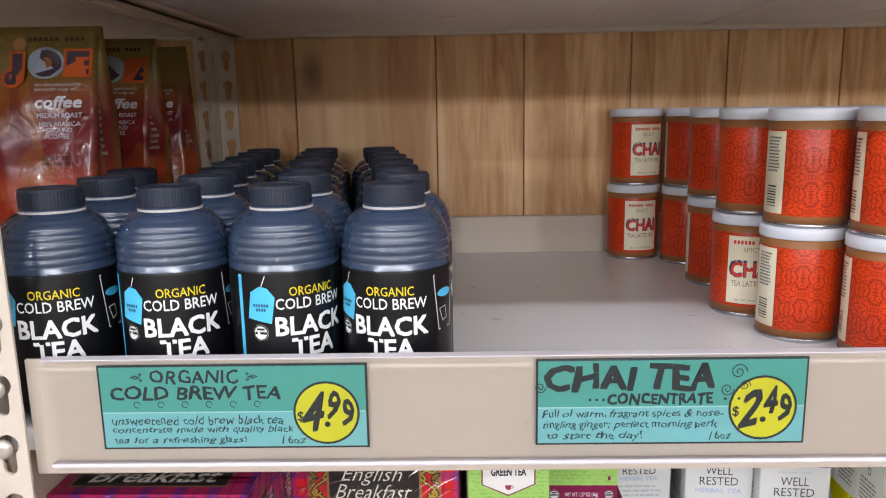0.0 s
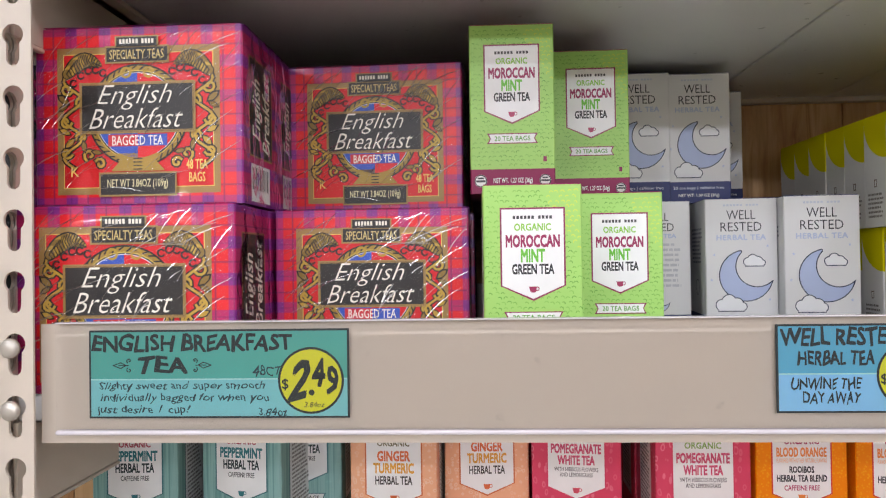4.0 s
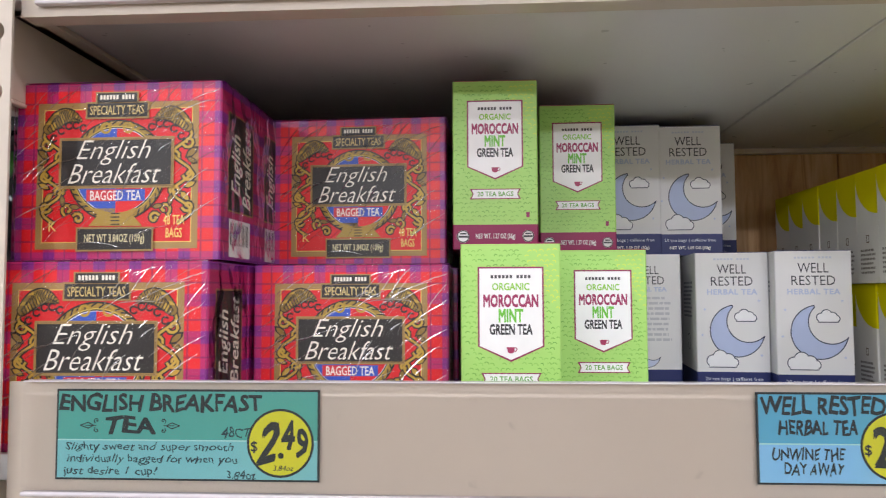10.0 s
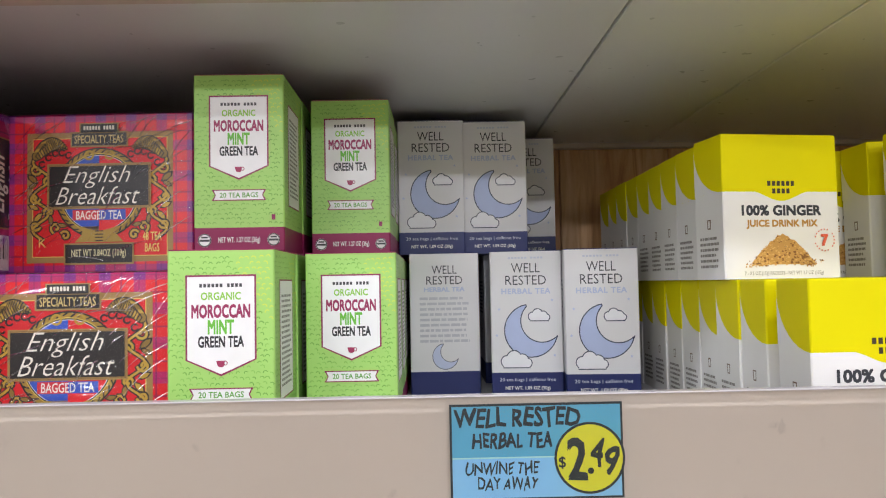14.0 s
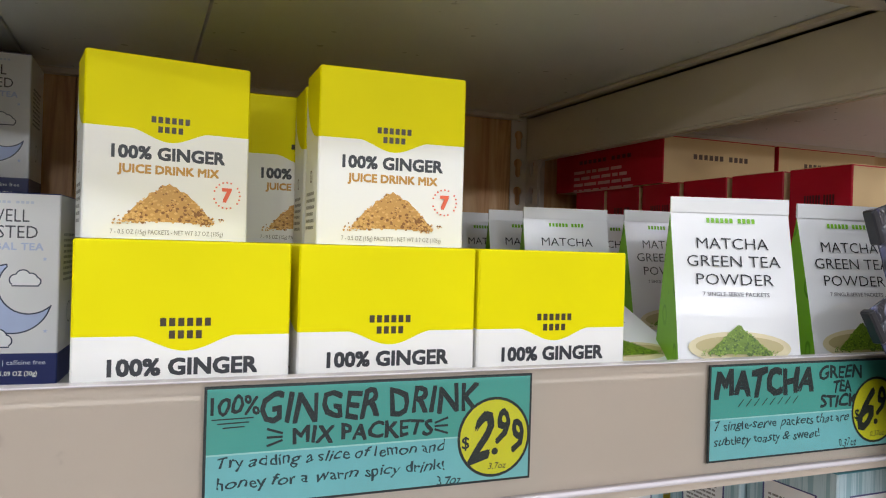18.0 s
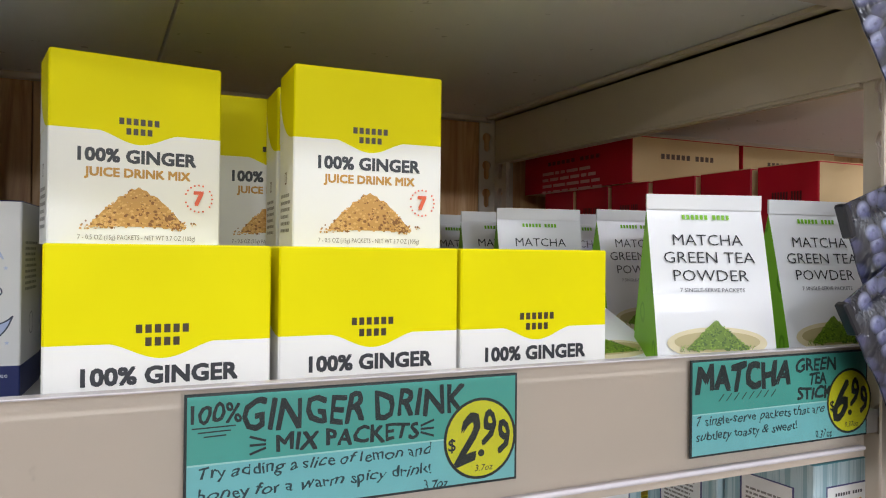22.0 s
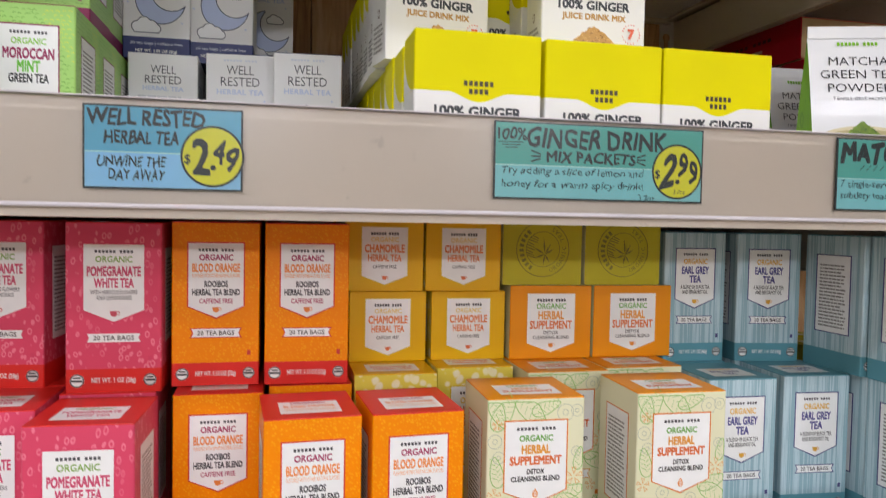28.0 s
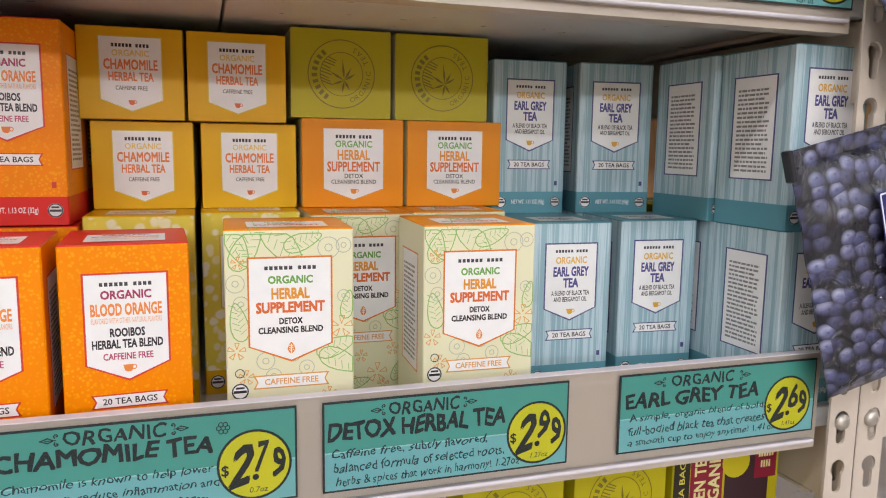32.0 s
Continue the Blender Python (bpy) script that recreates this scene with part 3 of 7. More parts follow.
# cedar planks behind the racking
wall_north = thing("wall_north", "knotty cedar plank wall behind the racking", "wall", "", "structure")
part("backing", box_bm(-1.6, 2.3, YB + 0.022, YB + 0.12, 0, CEILING), ink("5a4028", 0.8), wall_north)
PLANKS = [-1.5, -1.34, -1.18, -1.03, -0.87, -0.71, -0.56, -0.4, -0.204, -0.018, 0.097, 0.236, 0.36, 0.507, 0.645, 0.79, 0.93, 1.09, 1.24, 1.4, 1.55, 1.7, 1.86, 2.02, 2.18]
for a, b in zip(PLANKS, PLANKS[1:]):
    me = box_bm(-(b - a) / 2 + 0.0006, (b - a) / 2 - 0.0006, 0, 0.018, 0, 2.6, 0.0008)
    p = part("plank", me, CEDAR, wall_north)
    p.matrix_world = pose((a + b) / 2, YB + 0.002, 0.05)
# rest of the shop, closed
FLOOR_MAT = melamine("vinyl_floor", "8e8476")
WALL_MAT = board_paint("shop_wall", "a59a8a", 0.7)
CEIL_MAT = board_paint("ceiling_paint", "e4e2dc", 0.8)
fl = thing("floor", "worn beige vinyl floor tiles of the aisle", "floor", "", "structure")
for ix in range(-9, 9):
    for iy in range(-13, 3):
        part("floor_tile", box_bm(ix * 0.61 + 0.0008, ix * 0.61 + 0.6092, iy * 0.61 + 0.0008, iy * 0.61 + 0.6092, -0.004, 0, 0.0006), FLOOR_MAT, fl)
part("floor_slab", box_bm(-6.6, 6.6, -10.7, 1.9, -0.1, -0.005), FLOOR_MAT, fl)
ce = thing("ceiling", "plain white shop ceiling", "ceiling", "", "structure")
part("ceiling_panel", box_bm(-6.6, 6.6, -10.7, 1.9, CEILING, CEILING + 0.1), CEIL_MAT, ce)
for nm, args in (("wall_south", (-6.6, 6.6, -10.75, -10.65)), ("wall_west", (-6.65, -6.55, -10.7, 1.9)), ("wall_east", (6.55, 6.65, -10.7, 1.9)), ("wall_far", (-6.6, 6.6, 1.85, 1.95))):
    wl = thing(nm, "plain off-white shop wall", "wall", "", "structure")
    part("plaster", box_bm(*args, 0, CEILING), WALL_MAT, wl)
TUBE_BODY = ink("e8e8e4", 0.5)
for ly, _ in LAMP_ROWS:
    for lx in LAMP_X:
        t = thing("ceiling_light", "long white fluorescent ceiling light fitting", "ceiling light", "ceiling lights")
        part("housing", box_bm(lx - 1.84, lx + 1.84, ly - 0.1, ly + 0.1, CEILING - 0.1, CEILING, 0.01, 2), TUBE_BODY, t)
# invented rods, one over each added fill point
for gx in LAMP_X:
    t = thing("pendant_rod", "thin white ceiling rod of a globe pendant", "pendant rod", "pendant rods")
    part("rod", box_bm(gx - 0.008, gx + 0.008, -9.008, -8.992, 3.06, CEILING, 0.002), TUBE_BODY, t)

# ---- the goods ----
D0, D1, D2, D3 = DECK_Z[1], DECK_Z[2], DECK_Z[3], DECK_Z[4]
PROTO = {}


def place(kind, x, y, z, turn=0.0, lay="", label="", rear=False):
    """One packet of a kind: x of its middle, y of its front, z of its base. The first built is used, later ones are copies."""
    build, w, d, h = KINDS[kind]
    m = pose(x, y, z, 0, 0, turn) @ Matrix.Translation((0, d / 2, 0))
    if kind in ("can", "bottle"):
        m = pose(x, y + d / 2, z, 0, 0, turn)
    if lay == "top":      # lying on its back, the top end to the aisle
        m = pose(x, y, z, 0, 0, turn) @ Matrix.Translation((0, 0, d / 2)) @ Matrix.Rotation(math.pi / 2, 4, "X") @ Matrix.Translation((0, 0, -h))
    if lay == "base":     # lying, the base to the aisle
        m = pose(x, y, z, 0, 0, turn) @ Matrix.Translation((0, 0, d / 2)) @ Matrix.Rotation(-math.pi / 2, 4, "X")
    if lay == "flat":     # lying on its back, the front upwards
        m = pose(x, y, z, 0, 0, turn) @ Matrix.Translation((0, 0, d / 2)) @ Matrix.Rotation(-math.pi / 2, 4, "X")
    if rear:
        # a packet whose front is covered by the one before it
        if (kind, 1) not in PROTO:
            ob = copy_thing(PROTO[kind], m)
            for c in list(ob.children_recursive):
                if c.data.name in FRONT_PRINT:
                    bpy.data.objects.remove(c)
            PROTO[kind, 1] = ob
        else:
            ob = copy_thing(PROTO[kind, 1], m)
    elif kind not in PROTO:
        PROTO[kind] = build(w, d, h)
        PROTO[kind].matrix_basis = m
        ob = PROTO[kind]
    else:
        ob = copy_thing(PROTO[kind], m)
    if label:
        ob["label"] = label
    return ob


def small_text_panel(a, w, h, z0, z1, edge, seed, fill=None):
    a.rect("side_panel", -w * 0.3, z0, w * 0.3, z1, edge)
    a.up()
    a.rect("side_panel", -w * 0.28, z0 + 0.001, w * 0.28, z1 - 0.001, fill or WHITE_INK)
    a.up()
    n = int((z1 - z0 - 0.014) / 0.0034)
    a.bars("side_print", -w * 0.23, w * 0.23, z1 - 0.010, n, 0.0034, ink("8b8784"), seed)


def tea_box(name, label, board, top, band, panel_edge, lines, cup_col, ribbon_edge, netwt, ribbon_text="20 TEA BAGS", side_edge=None, top_text="", band_h=0.019, extra=None, ribbon_col=None, back_art=False, base=None, caps=None):
    """A family of twenty-bag tea cartons: printed board, white pointed panel, ribbon, coloured foot band and top."""

    def build(w, d, h):
        t = thing(name, label, "tea box", name + " row")
        levels = ([(band_h, band), (h, board)] if band else [(h, board)])
        carton(t, w, d, h, levels, top, bottom=base)
        a = Art()
        if extra:
            extra(a, w, h)
            a.up()
        pw, ph, pz = w * 0.66, h * 0.475, h * 0.885
        shield(a, 0, pz, pw, ph, panel_edge, 0.0011)
        a.brand(0, pz - ph * 0.105, pw * 0.62, ph * 0.038, ink("434145"))
        for s, f, hh, c, ww, bold in lines:
            a.text("lettering", s, 0, pz - ph * f, ph * hh, ink(c), w=pw * ww, bold=bold + 0.007)
        if extra is detox_extra:
            leaf_mark(a, 0, pz - ph * 0.875, w * 0.05, ink(cup_col))
        else:
            cup(a, 0, pz - ph * 0.875, w * 0.045, ink(cup_col))
        ribbon(a, 0, h * 0.325, w * 0.60, h * 0.062, ribbon_edge, ink(ribbon_col or "3a3230"), ribbon_text)
        a.up()
        if band and netwt:
            a.text("net_weight", netwt, 0, band_h * 0.5, band_h * 0.26, WHITE_INK, w=w * 0.46, bold=0.012)
            seal(a, -w * 0.38, band_h * 0.52, w * 0.075, ink("3b3b3d"), WHITE_INK)
            seal(a, w * 0.38, band_h * 0.52, w * 0.07, ink("3b3b3d"), ink("d8d4d0"))
        if not band:
            seal(a, -w * 0.40, h * 0.290, w * 0.066, BLACK_INK, WHITE_INK)
            seal(a, -w * 0.40, h * 0.200, w * 0.060, BLACK_INK, WHITE_INK)
            a.ring("kosher_mark", -w * 0.40, h * 0.372, w * 0.034, 0.0005, BLACK_INK, 18)
        a.rect("kosher_mark", w * 0.36, h * 0.185, w * 0.40, h * 0.215, panel_edge)
        a.put(t, front(d), True)
        for k, mm in enumerate((left_side(w), right_side(w))):
            b = Art()
            if extra is mint_extra:
                extra(b, d, h)
                b.up()
            small_text_panel(b, d, h, h * 0.27, h * 0.86, side_edge or panel_edge, 7 + k)
            b.put(t, mm)
        tp = Art()
        tp.rect("top_panel", -w * 0.32, -d * 0.34, w * 0.32, d * 0.1, WHITE_INK)
        tp.up()
        ty = 0.035 * d
        for s, f, hh, c, ww, bold in lines[:3]:
            tp.text("top_lettering", s, 0, ty, d * 0.075, ink(c), w=pw * ww, bold=bold)
            ty -= d * 0.12
        tp.put(t, lid(h) @ Matrix.Translation((0, 0, 0.0)))
        if caps:
            caps(t, w, d, h)
        return t

    return build


# boards
MINT = board_paint("mint_board", "a9d873", 0.36)
MINT_TOP = board_paint("mint_top", "8f1f52")
REST = board_paint("pale_grey_board", "e4e3e4")
NAVY = board_paint("navy_board", "252f66")
ORANGE = spots_board("orange_board", "f58a00", "f9a414", 420, 0.28, 0.42, False, 0.003)
RED = board_paint("red_board", "dc2b24")
PINK = spots_board("pink_board", "dc4a68", "ea7f92", 200, 0.22, 0.32, True, 0.006, (1, 1, 0.6))
YELLOW = board_paint("mustard_board", "e8b400")
YELLOW_SIDE = spots_board("yellow_pattern_board", "e6cf52", "f3ead0", 120, 0.34, 0.5, False, 0.006)
CREAM = board_paint("cream_floral_board", "e6e3bf", 0.36)
DETOX_TOP = board_paint("orange_top", "ee9400")
BLUE = stripes_board("striped_blue_board", "bcd2d8", "93b4be", 420)
BLUE_BAND = board_paint("teal_band", "5b96a3")
PEACH = spots_board("peach_board", "efb28c", "f4c9ab", 240, 0.25, 0.36, True, 0.006)
AQUA = stripes_board("aqua_board", "8fb9b3", "6f9e99", 300)
AQUA_TOP = board_paint("aqua_top", "3c7e86")
LIME = board_paint("lime_board", "c0b41c")
OLIVE_SEAL = ink("7d7618")


def mint_extra(a, w, h):
    """Rows of little printed arcs, greener below and yellow at one upper corner."""
    rnd = random.Random(6)
    greens, yellow = (ink("7fbb4e"), ink("6fae42"), ink("8cc65a")), ink("d3df52")
    rows = int((h - 0.020) / 0.0034)
    for j in range(rows):
        for i in range(int(w / 0.0041)):
            x = -w / 2 + 0.0026 + i * 0.0041 + (j % 2) * 0.0018 + rnd.uniform(-0.0006, 0.0006)
            z = 0.0215 + j * 0.0034 + rnd.uniform(-0.0005, 0.0005)
            if abs(x) > w / 2 - 0.0018 or z > h - 0.003 or rnd.random() < 0.10:
                continue
            r, t0 = rnd.uniform(0.0010, 0.0015), rnd.uniform(-35, 35)
            corner = x / w + (z / h - 0.5) * 1.1 > 0.62
            mat = yellow if corner else greens[rnd.randrange(3)]
            a.line("arc_print", [(x + r * math.cos(radians(u + t0)), z + r * math.sin(radians(u + t0))) for u in (15, 65, 115, 165)], 0.00055, mat)


def detox_extra(a, w, h):
    """Outlined leaves, berries and blossoms over the whole front."""
    g, o, gr = ink("8fbb63"), ink("e0a050"), ink("b5b9a4")
    rnd = random.Random(4)
    for cx, cz, s, turn in ((-0.33, 0.93, 0.16, 60), (-0.05, 0.93, 0.18, -50), (0.40, 0.40, 0.15, -25), (0.36, 0.47, 0.13, 20), (-0.40, 0.60, 0.12, 100), (0.34, 0.12, 0.08, 70), (0.44, 0.17, 0.08, 70), (-0.40, 0.93, 0.13, -65), (0.10, 0.95, 0.12, 20), (0.45, 0.66, 0.09, 80), (-0.05, 0.07, 0.09, 15)):
        cx, cz, s = cx * w, cz * h, s * w * 1.3
        ca, sa = math.cos(radians(turn)), math.sin(radians(turn))
        pts = []
        for i in range(17):
            u = i / 16 * 2 * math.pi
            x, y = s * math.cos(u), s * 0.42 * math.sin(u) * (1 - 0.35 * math.cos(u))
            pts.append((min(w * 0.49, max(-w * 0.49, cx + x * ca - y * sa)), min(h * 0.985, max(h * 0.02, cz + x * sa + y * ca))))
        a.line("leaf_print", pts, 0.0007, g)
        for q in range(-4, 6):
            u = q / 6.5 * s
            p0 = (cx + u * ca, cz + u * sa)
            p1 = (cx + (u + 0.18 * s) * ca - 0.3 * s * sa * (1 if q % 2 else -1), cz + (u + 0.18 * s) * sa + 0.3 * s * ca * (1 if q % 2 else -1))
            if abs(p0[0]) < w * 0.48 and abs(p1[0]) < w * 0.48:
                a.line("leaf_print", [p0, p1], 0.0004, g)
    for cx, cz, r in ((0.30, 0.92, 0.085), (0.42, 0.93, 0.06), (-0.42, 0.77, 0.07), (-0.38, 0.68, 0.06), (-0.2, 0.42, 0.07), (0.12, 0.38, 0.06), (-0.14, 0.35, 0.06), (0.42, 0.70, 0.05), (0.02, 0.44, 0.05)):
        a.ring("berry_print", cx * w, cz * h, r * w, 0.0005, gr, 14)
        a.ring("berry_print", cx * w, cz * h, r * w * 0.35, 0.0005, gr, 8)
    for cx, cz, r in ((-0.40, 0.86, 0.05), (-0.42, 0.47, 0.07), (0.14, 0.12, 0.10), (-0.14, 0.09, 0.07), (0.30, 0.25, 0.06), (-0.02, 0.22, 0.06), (0.40, 0.56, 0.09), (0.2, 0.05, 0.06), (-0.35, 0.35, 0.06)):
        for q in range(5):
            an = radians(72 * q + 15)
            a.line("blossom_print", [(cx * w + r * w * 0.25 * math.cos(an), cz * h + r * w * 0.25 * math.sin(an)), (cx * w + r * w * math.cos(an - 0.25), cz * h + r * w * math.sin(an - 0.25)), (cx * w + r * w * math.cos(an + 0.25), cz * h + r * w * math.sin(an + 0.25)), (cx * w + r * w * 0.25 * math.cos(an), cz * h + r * w * 0.25 * math.sin(an))], 0.0005, o)


def leaf_seal(t, w, d, h):
    """The round seal with leaves on the base of the box."""
    a = Art()
    r = min(w, d) * 0.385
    for rr, ww in ((1.0, 0.0008), (0.64, 0.0006)):
        a.ring("base_seal", 0, 0, r * rr, ww, OLIVE_SEAL, 36)
    # a spray of slim tea leaves and a hatched hillside
    for turn, s in ((95, 0.62), (60, 0.45), (30, 0.40), (150, 0.55), (200, 0.42), (260, 0.40), (300, 0.34)):
        ca, sa = math.cos(radians(turn)), math.sin(radians(turn))
        pts = [(0, 0), (s * 0.45, 0.035), (s, 0.0), (s * 0.45, -0.035)]
        a.poly("base_seal", [(r * (0.08 + x * ca - y * sa), r * (-0.18 + x * sa + y * ca)) for x, y in pts], OLIVE_SEAL)
    for i in range(9):
        an = radians(128 + i * 9)
        a.line("base_seal", [(r * 0.62 * math.cos(an), r * 0.62 * math.sin(an)), (r * (0.62 * math.cos(an) + 0.22 + 0.04 * (i % 3)), r * (0.62 * math.sin(an) - 0.10))], 0.0009, OLIVE_SEAL)
    for i in range(9):
        an = radians(235 - i * 13)
        ca, sa = math.cos(an), math.sin(an)
        q = [(r * 0.73, -r * 0.05), (r * 0.89, -r * 0.05), (r * 0.89, r * 0.05), (r * 0.73, r * 0.05)]
        a.poly("base_seal", [(x * ca - z * sa, x * sa + z * ca) for x, z in q], OLIVE_SEAL)
    for i, ch in enumerate("ORGANIC TEAS"):
        if ch != " ":
            an = radians(-66 + i * 11.5)
            a.text("base_seal", ch, r * 0.81 * math.cos(an), r * 0.81 * math.sin(an), r * 0.15, OLIVE_SEAL, turn=-66 + i * 11.5 + 90)
    a.put(t, Matrix.Translation((0, 0, -0.0003)) @ Matrix.Rotation(math.pi / 2, 4, "X"))


mint_box = tea_box("mint_tea_box", "lime green mint tea carton with a white pointed panel", MINT, MINT_TOP, MINT_TOP, ink("8f1f52"),
                   [("ORGANIC", 0.21, 0.075, "8cc63f", 0.56, 0.01), ("MOROCCAN", 0.36, 0.125, "9a2456", 0.82, 0.022), ("MINT", 0.515, 0.13, "6cbf3a", 0.36, 0.022), ("GREEN TEA", 0.66, 0.105, "2a2a2c", 0.64, 0.018)],
                   "a12a55", ink("8f1f52"), "NET WT. 1.27 OZ (36g)", ribbon_col="5da139", extra=mint_extra)
orange_box = tea_box("rooibos_tea_box", "bright orange rooibos tea carton with a red foot band", ORANGE, RED, RED, ink("d6372e"),
                     [("ORGANIC", 0.20, 0.075, "a8365f", 0.58, 0.016), ("BLOOD ORANGE", 0.335, 0.105, "ee8f45", 0.82, 0.02), ("FLAVORED WITH OTHER NATURAL FLAVORS", 0.435, 0.05, "f0b184", 0.82, 0.0), ("ROOIBOS", 0.545, 0.075, "332e33", 0.40, 0.02), ("HERBAL TEA BLEND", 0.65, 0.075, "332e33", 0.82, 0.02), ("CAFFEINE FREE", 0.765, 0.06, "b5476a", 0.58, 0.01)],
                     "e8873a", ink("d6372e"), "NET WT. 1.13 OZ (32g)")
pink_box = tea_box("white_tea_box", "raspberry pink white tea carton with a red foot band", PINK, RED, RED, ink("d6375e"),
                   [("ORGANIC", 0.20, 0.075, "8cae5a", 0.58, 0.01), ("POMEGRANATE", 0.35, 0.115, "d04a6e", 0.84, 0.022), ("WHITE TEA", 0.495, 0.11, "d04a6e", 0.62, 0.022), ("WITH HIBISCUS FLOWERS\nAND LEMONGRASS", 0.645, 0.12, "4a4044", 0.74, 0.0)],
                   "d04a5e", ink("d6375e"), "NET WT. 1 OZ (28g)")
detox_box = tea_box("herbal_supplement_box", "cream herbal tea carton with outlined leaves and an orange top", CREAM, DETOX_TOP, None, ink("e07a1e"),
                    [("ORGANIC", 0.215, 0.070, "6fa84a", 0.52, 0.018), ("HERBAL", 0.345, 0.095, "e3992c", 0.44, 0.026), ("SUPPLEMENT", 0.475, 0.095, "dd6c2c", 0.80, 0.026), ("DETOX", 0.605, 0.056, "2f2a28", 0.27, 0.022), ("CLEANSING BLEND", 0.690, 0.056, "2f2a28", 0.76, 0.022)],
                    "e58a2d", ink("e0a050"), "", ribbon_text="CAFFEINE FREE", ribbon_col="e0a050", extra=detox_extra, base=LIME, caps=leaf_seal)
grey_box = tea_box("earl_grey_tea_box", "pale blue striped earl grey tea carton with a teal foot band", BLUE, BLUE_BAND, BLUE_BAND, ink("4b4a7c"),
                   [("ORGANIC", 0.22, 0.085, "e8b64a", 0.58, 0.012), ("EARL GREY", 0.365, 0.115, "54508c", 0.66, 0.022), ("TEA", 0.51, 0.11, "54508c", 0.28, 0.022), ("A BLEND OF BLACK TEA\nAND BERGAMOT OIL", 0.68, 0.14, "45423f", 0.72, 0.006)],
                   "e0a93a", ink("4b4a7c"), "NET WT. 1.41 OZ (40g)", side_edge=ink("4b4a7c"))
chamomile_box = tea_box("chamomile_tea_box", "mustard yellow chamomile tea carton with a white panel", YELLOW_SIDE, YELLOW, YELLOW, ink("d9b60e"),
                        [("ORGANIC", 0.21, 0.085, "e8c860", 0.58, 0.012), ("CHAMOMILE", 0.36, 0.13, "e2703a", 0.8, 0.022), ("HERBAL TEA", 0.51, 0.11, "e2703a", 0.7, 0.02), ("CAFFEINE FREE", 0.64, 0.06, "3a332e", 0.5, 0.008)],
                        "e2703a", ink("c9a80c"), "NET WT. 0.7 OZ (20g)")
turmeric_box = tea_box("turmeric_tea_box", "peach ginger turmeric tea carton", PEACH, board_paint("peach_top", "e58a4e"), board_paint("peach_band", "d8642c"), ink("d06a34"),
                       [("ORGANIC", 0.20, 0.075, "6a6040", 0.56, 0.01), ("GINGER", 0.36, 0.12, "e0703a", 0.56, 0.02), ("TURMERIC", 0.51, 0.12, "e0a030", 0.7, 0.02), ("HERBAL TEA", 0.66, 0.1, "3a332e", 0.64, 0.012)],
                       "d8642c", ink("d06a34"), "NET WT. 1.1 OZ (31g)")
peppermint_box = tea_box("peppermint_tea_box", "grey-green peppermint tea carton with a white panel", AQUA, AQUA_TOP, AQUA_TOP, ink("2f6a70"),
                         [("ORGANIC", 0.21, 0.08, "b0455a", 0.56, 0.014), ("PEPPERMINT", 0.36, 0.12, "2f7a80", 0.8, 0.022), ("HERBAL TEA", 0.51, 0.11, "2a3a3c", 0.68, 0.018), ("CAFFEINE FREE", 0.64, 0.06, "3a3a3c", 0.5, 0.006)],
                         "2f7a80", ink("2f6a70"), "NET WT. 1.12 OZ (32g)")
green_box = tea_box("green_tea_box", "lime yellow green tea carton with a crimson stripe", LIME, LIME, None, ink("8b1f3d"), [("ORGANIC", 0.21, 0.1, "8b1f3d", 0.6, 0.02), ("GREEN TEA", 0.4, 0.13, "8b1f3d", 0.8, 0.02)],
                    "8b1f3d", ink("8b1f3d"), "", base=LIME, caps=leaf_seal)


def lid_panel(label_lines, edge, cupc):
    """The end panel on a top that faces the aisle when the box lies down."""

    def caps(t, w, d, h):
        a = Art()
        a.level = 2
        pw, ph, pz = w * 0.60, d * 0.82, d * 0.40
        shield(a, 0, pz, pw, ph, edge, 0.0007)
        a.brand(0, pz - ph * 0.12, pw * 0.6, ph * 0.05, ink("2b2a2d"), name="end_mark")
        for s, f, hh, c, ww, bold in label_lines:
            a.text("end_lettering", s, 0, pz - ph * f, ph * hh, ink(c), w=pw * ww, bold=bold)
        cup(a, 0, pz - ph * 0.87, w * 0.035, ink(cupc))
        a.put(t, lid(h))

    return caps


def with_end(build, caps, name, label):
    def made(w, d, h):
        t = build(w, d, h)
        for c in list(t.children_recursive):
            if c.name.split(".")[0] in ("top_panel", "top_lettering"):
                bpy.data.objects.remove(c)
        caps(t, w, d, h)
        t.name = name
        t["label"] = label
        return t
    return made


cham_end = with_end(chamomile_box, lid_panel([("ORGANIC", 0.22, 0.08, "e8c860", 0.58, 0.01), ("CHAMOMILE", 0.37, 0.13, "e8823c", 0.84, 0.022), ("HERBAL TEA", 0.53, 0.11, "e8823c", 0.7, 0.02), ("CAFFEINE FREE", 0.68, 0.055, "3a332e", 0.5, 0.006)], ink("e0c94a"), "e2703a"), "chamomile_tea_box", "mustard yellow chamomile tea carton lying with its end out")
detox_end = with_end(detox_box, lid_panel([("ORGANIC", 0.22, 0.09, "6fae4a", 0.6, 0.014), ("HERBAL", 0.37, 0.13, "eb9d35", 0.52, 0.024), ("SUPPLEMENT", 0.53, 0.13, "e4762f", 0.86, 0.022), ("DETOX", 0.66, 0.06, "3a332e", 0.3, 0.01), ("CLEANSING BLEND", 0.74, 0.055, "3a332e", 0.74, 0.008)], ink("e9a045"), "e58a2d"), "herbal_supplement_box", "herbal tea carton lying with its orange end out")


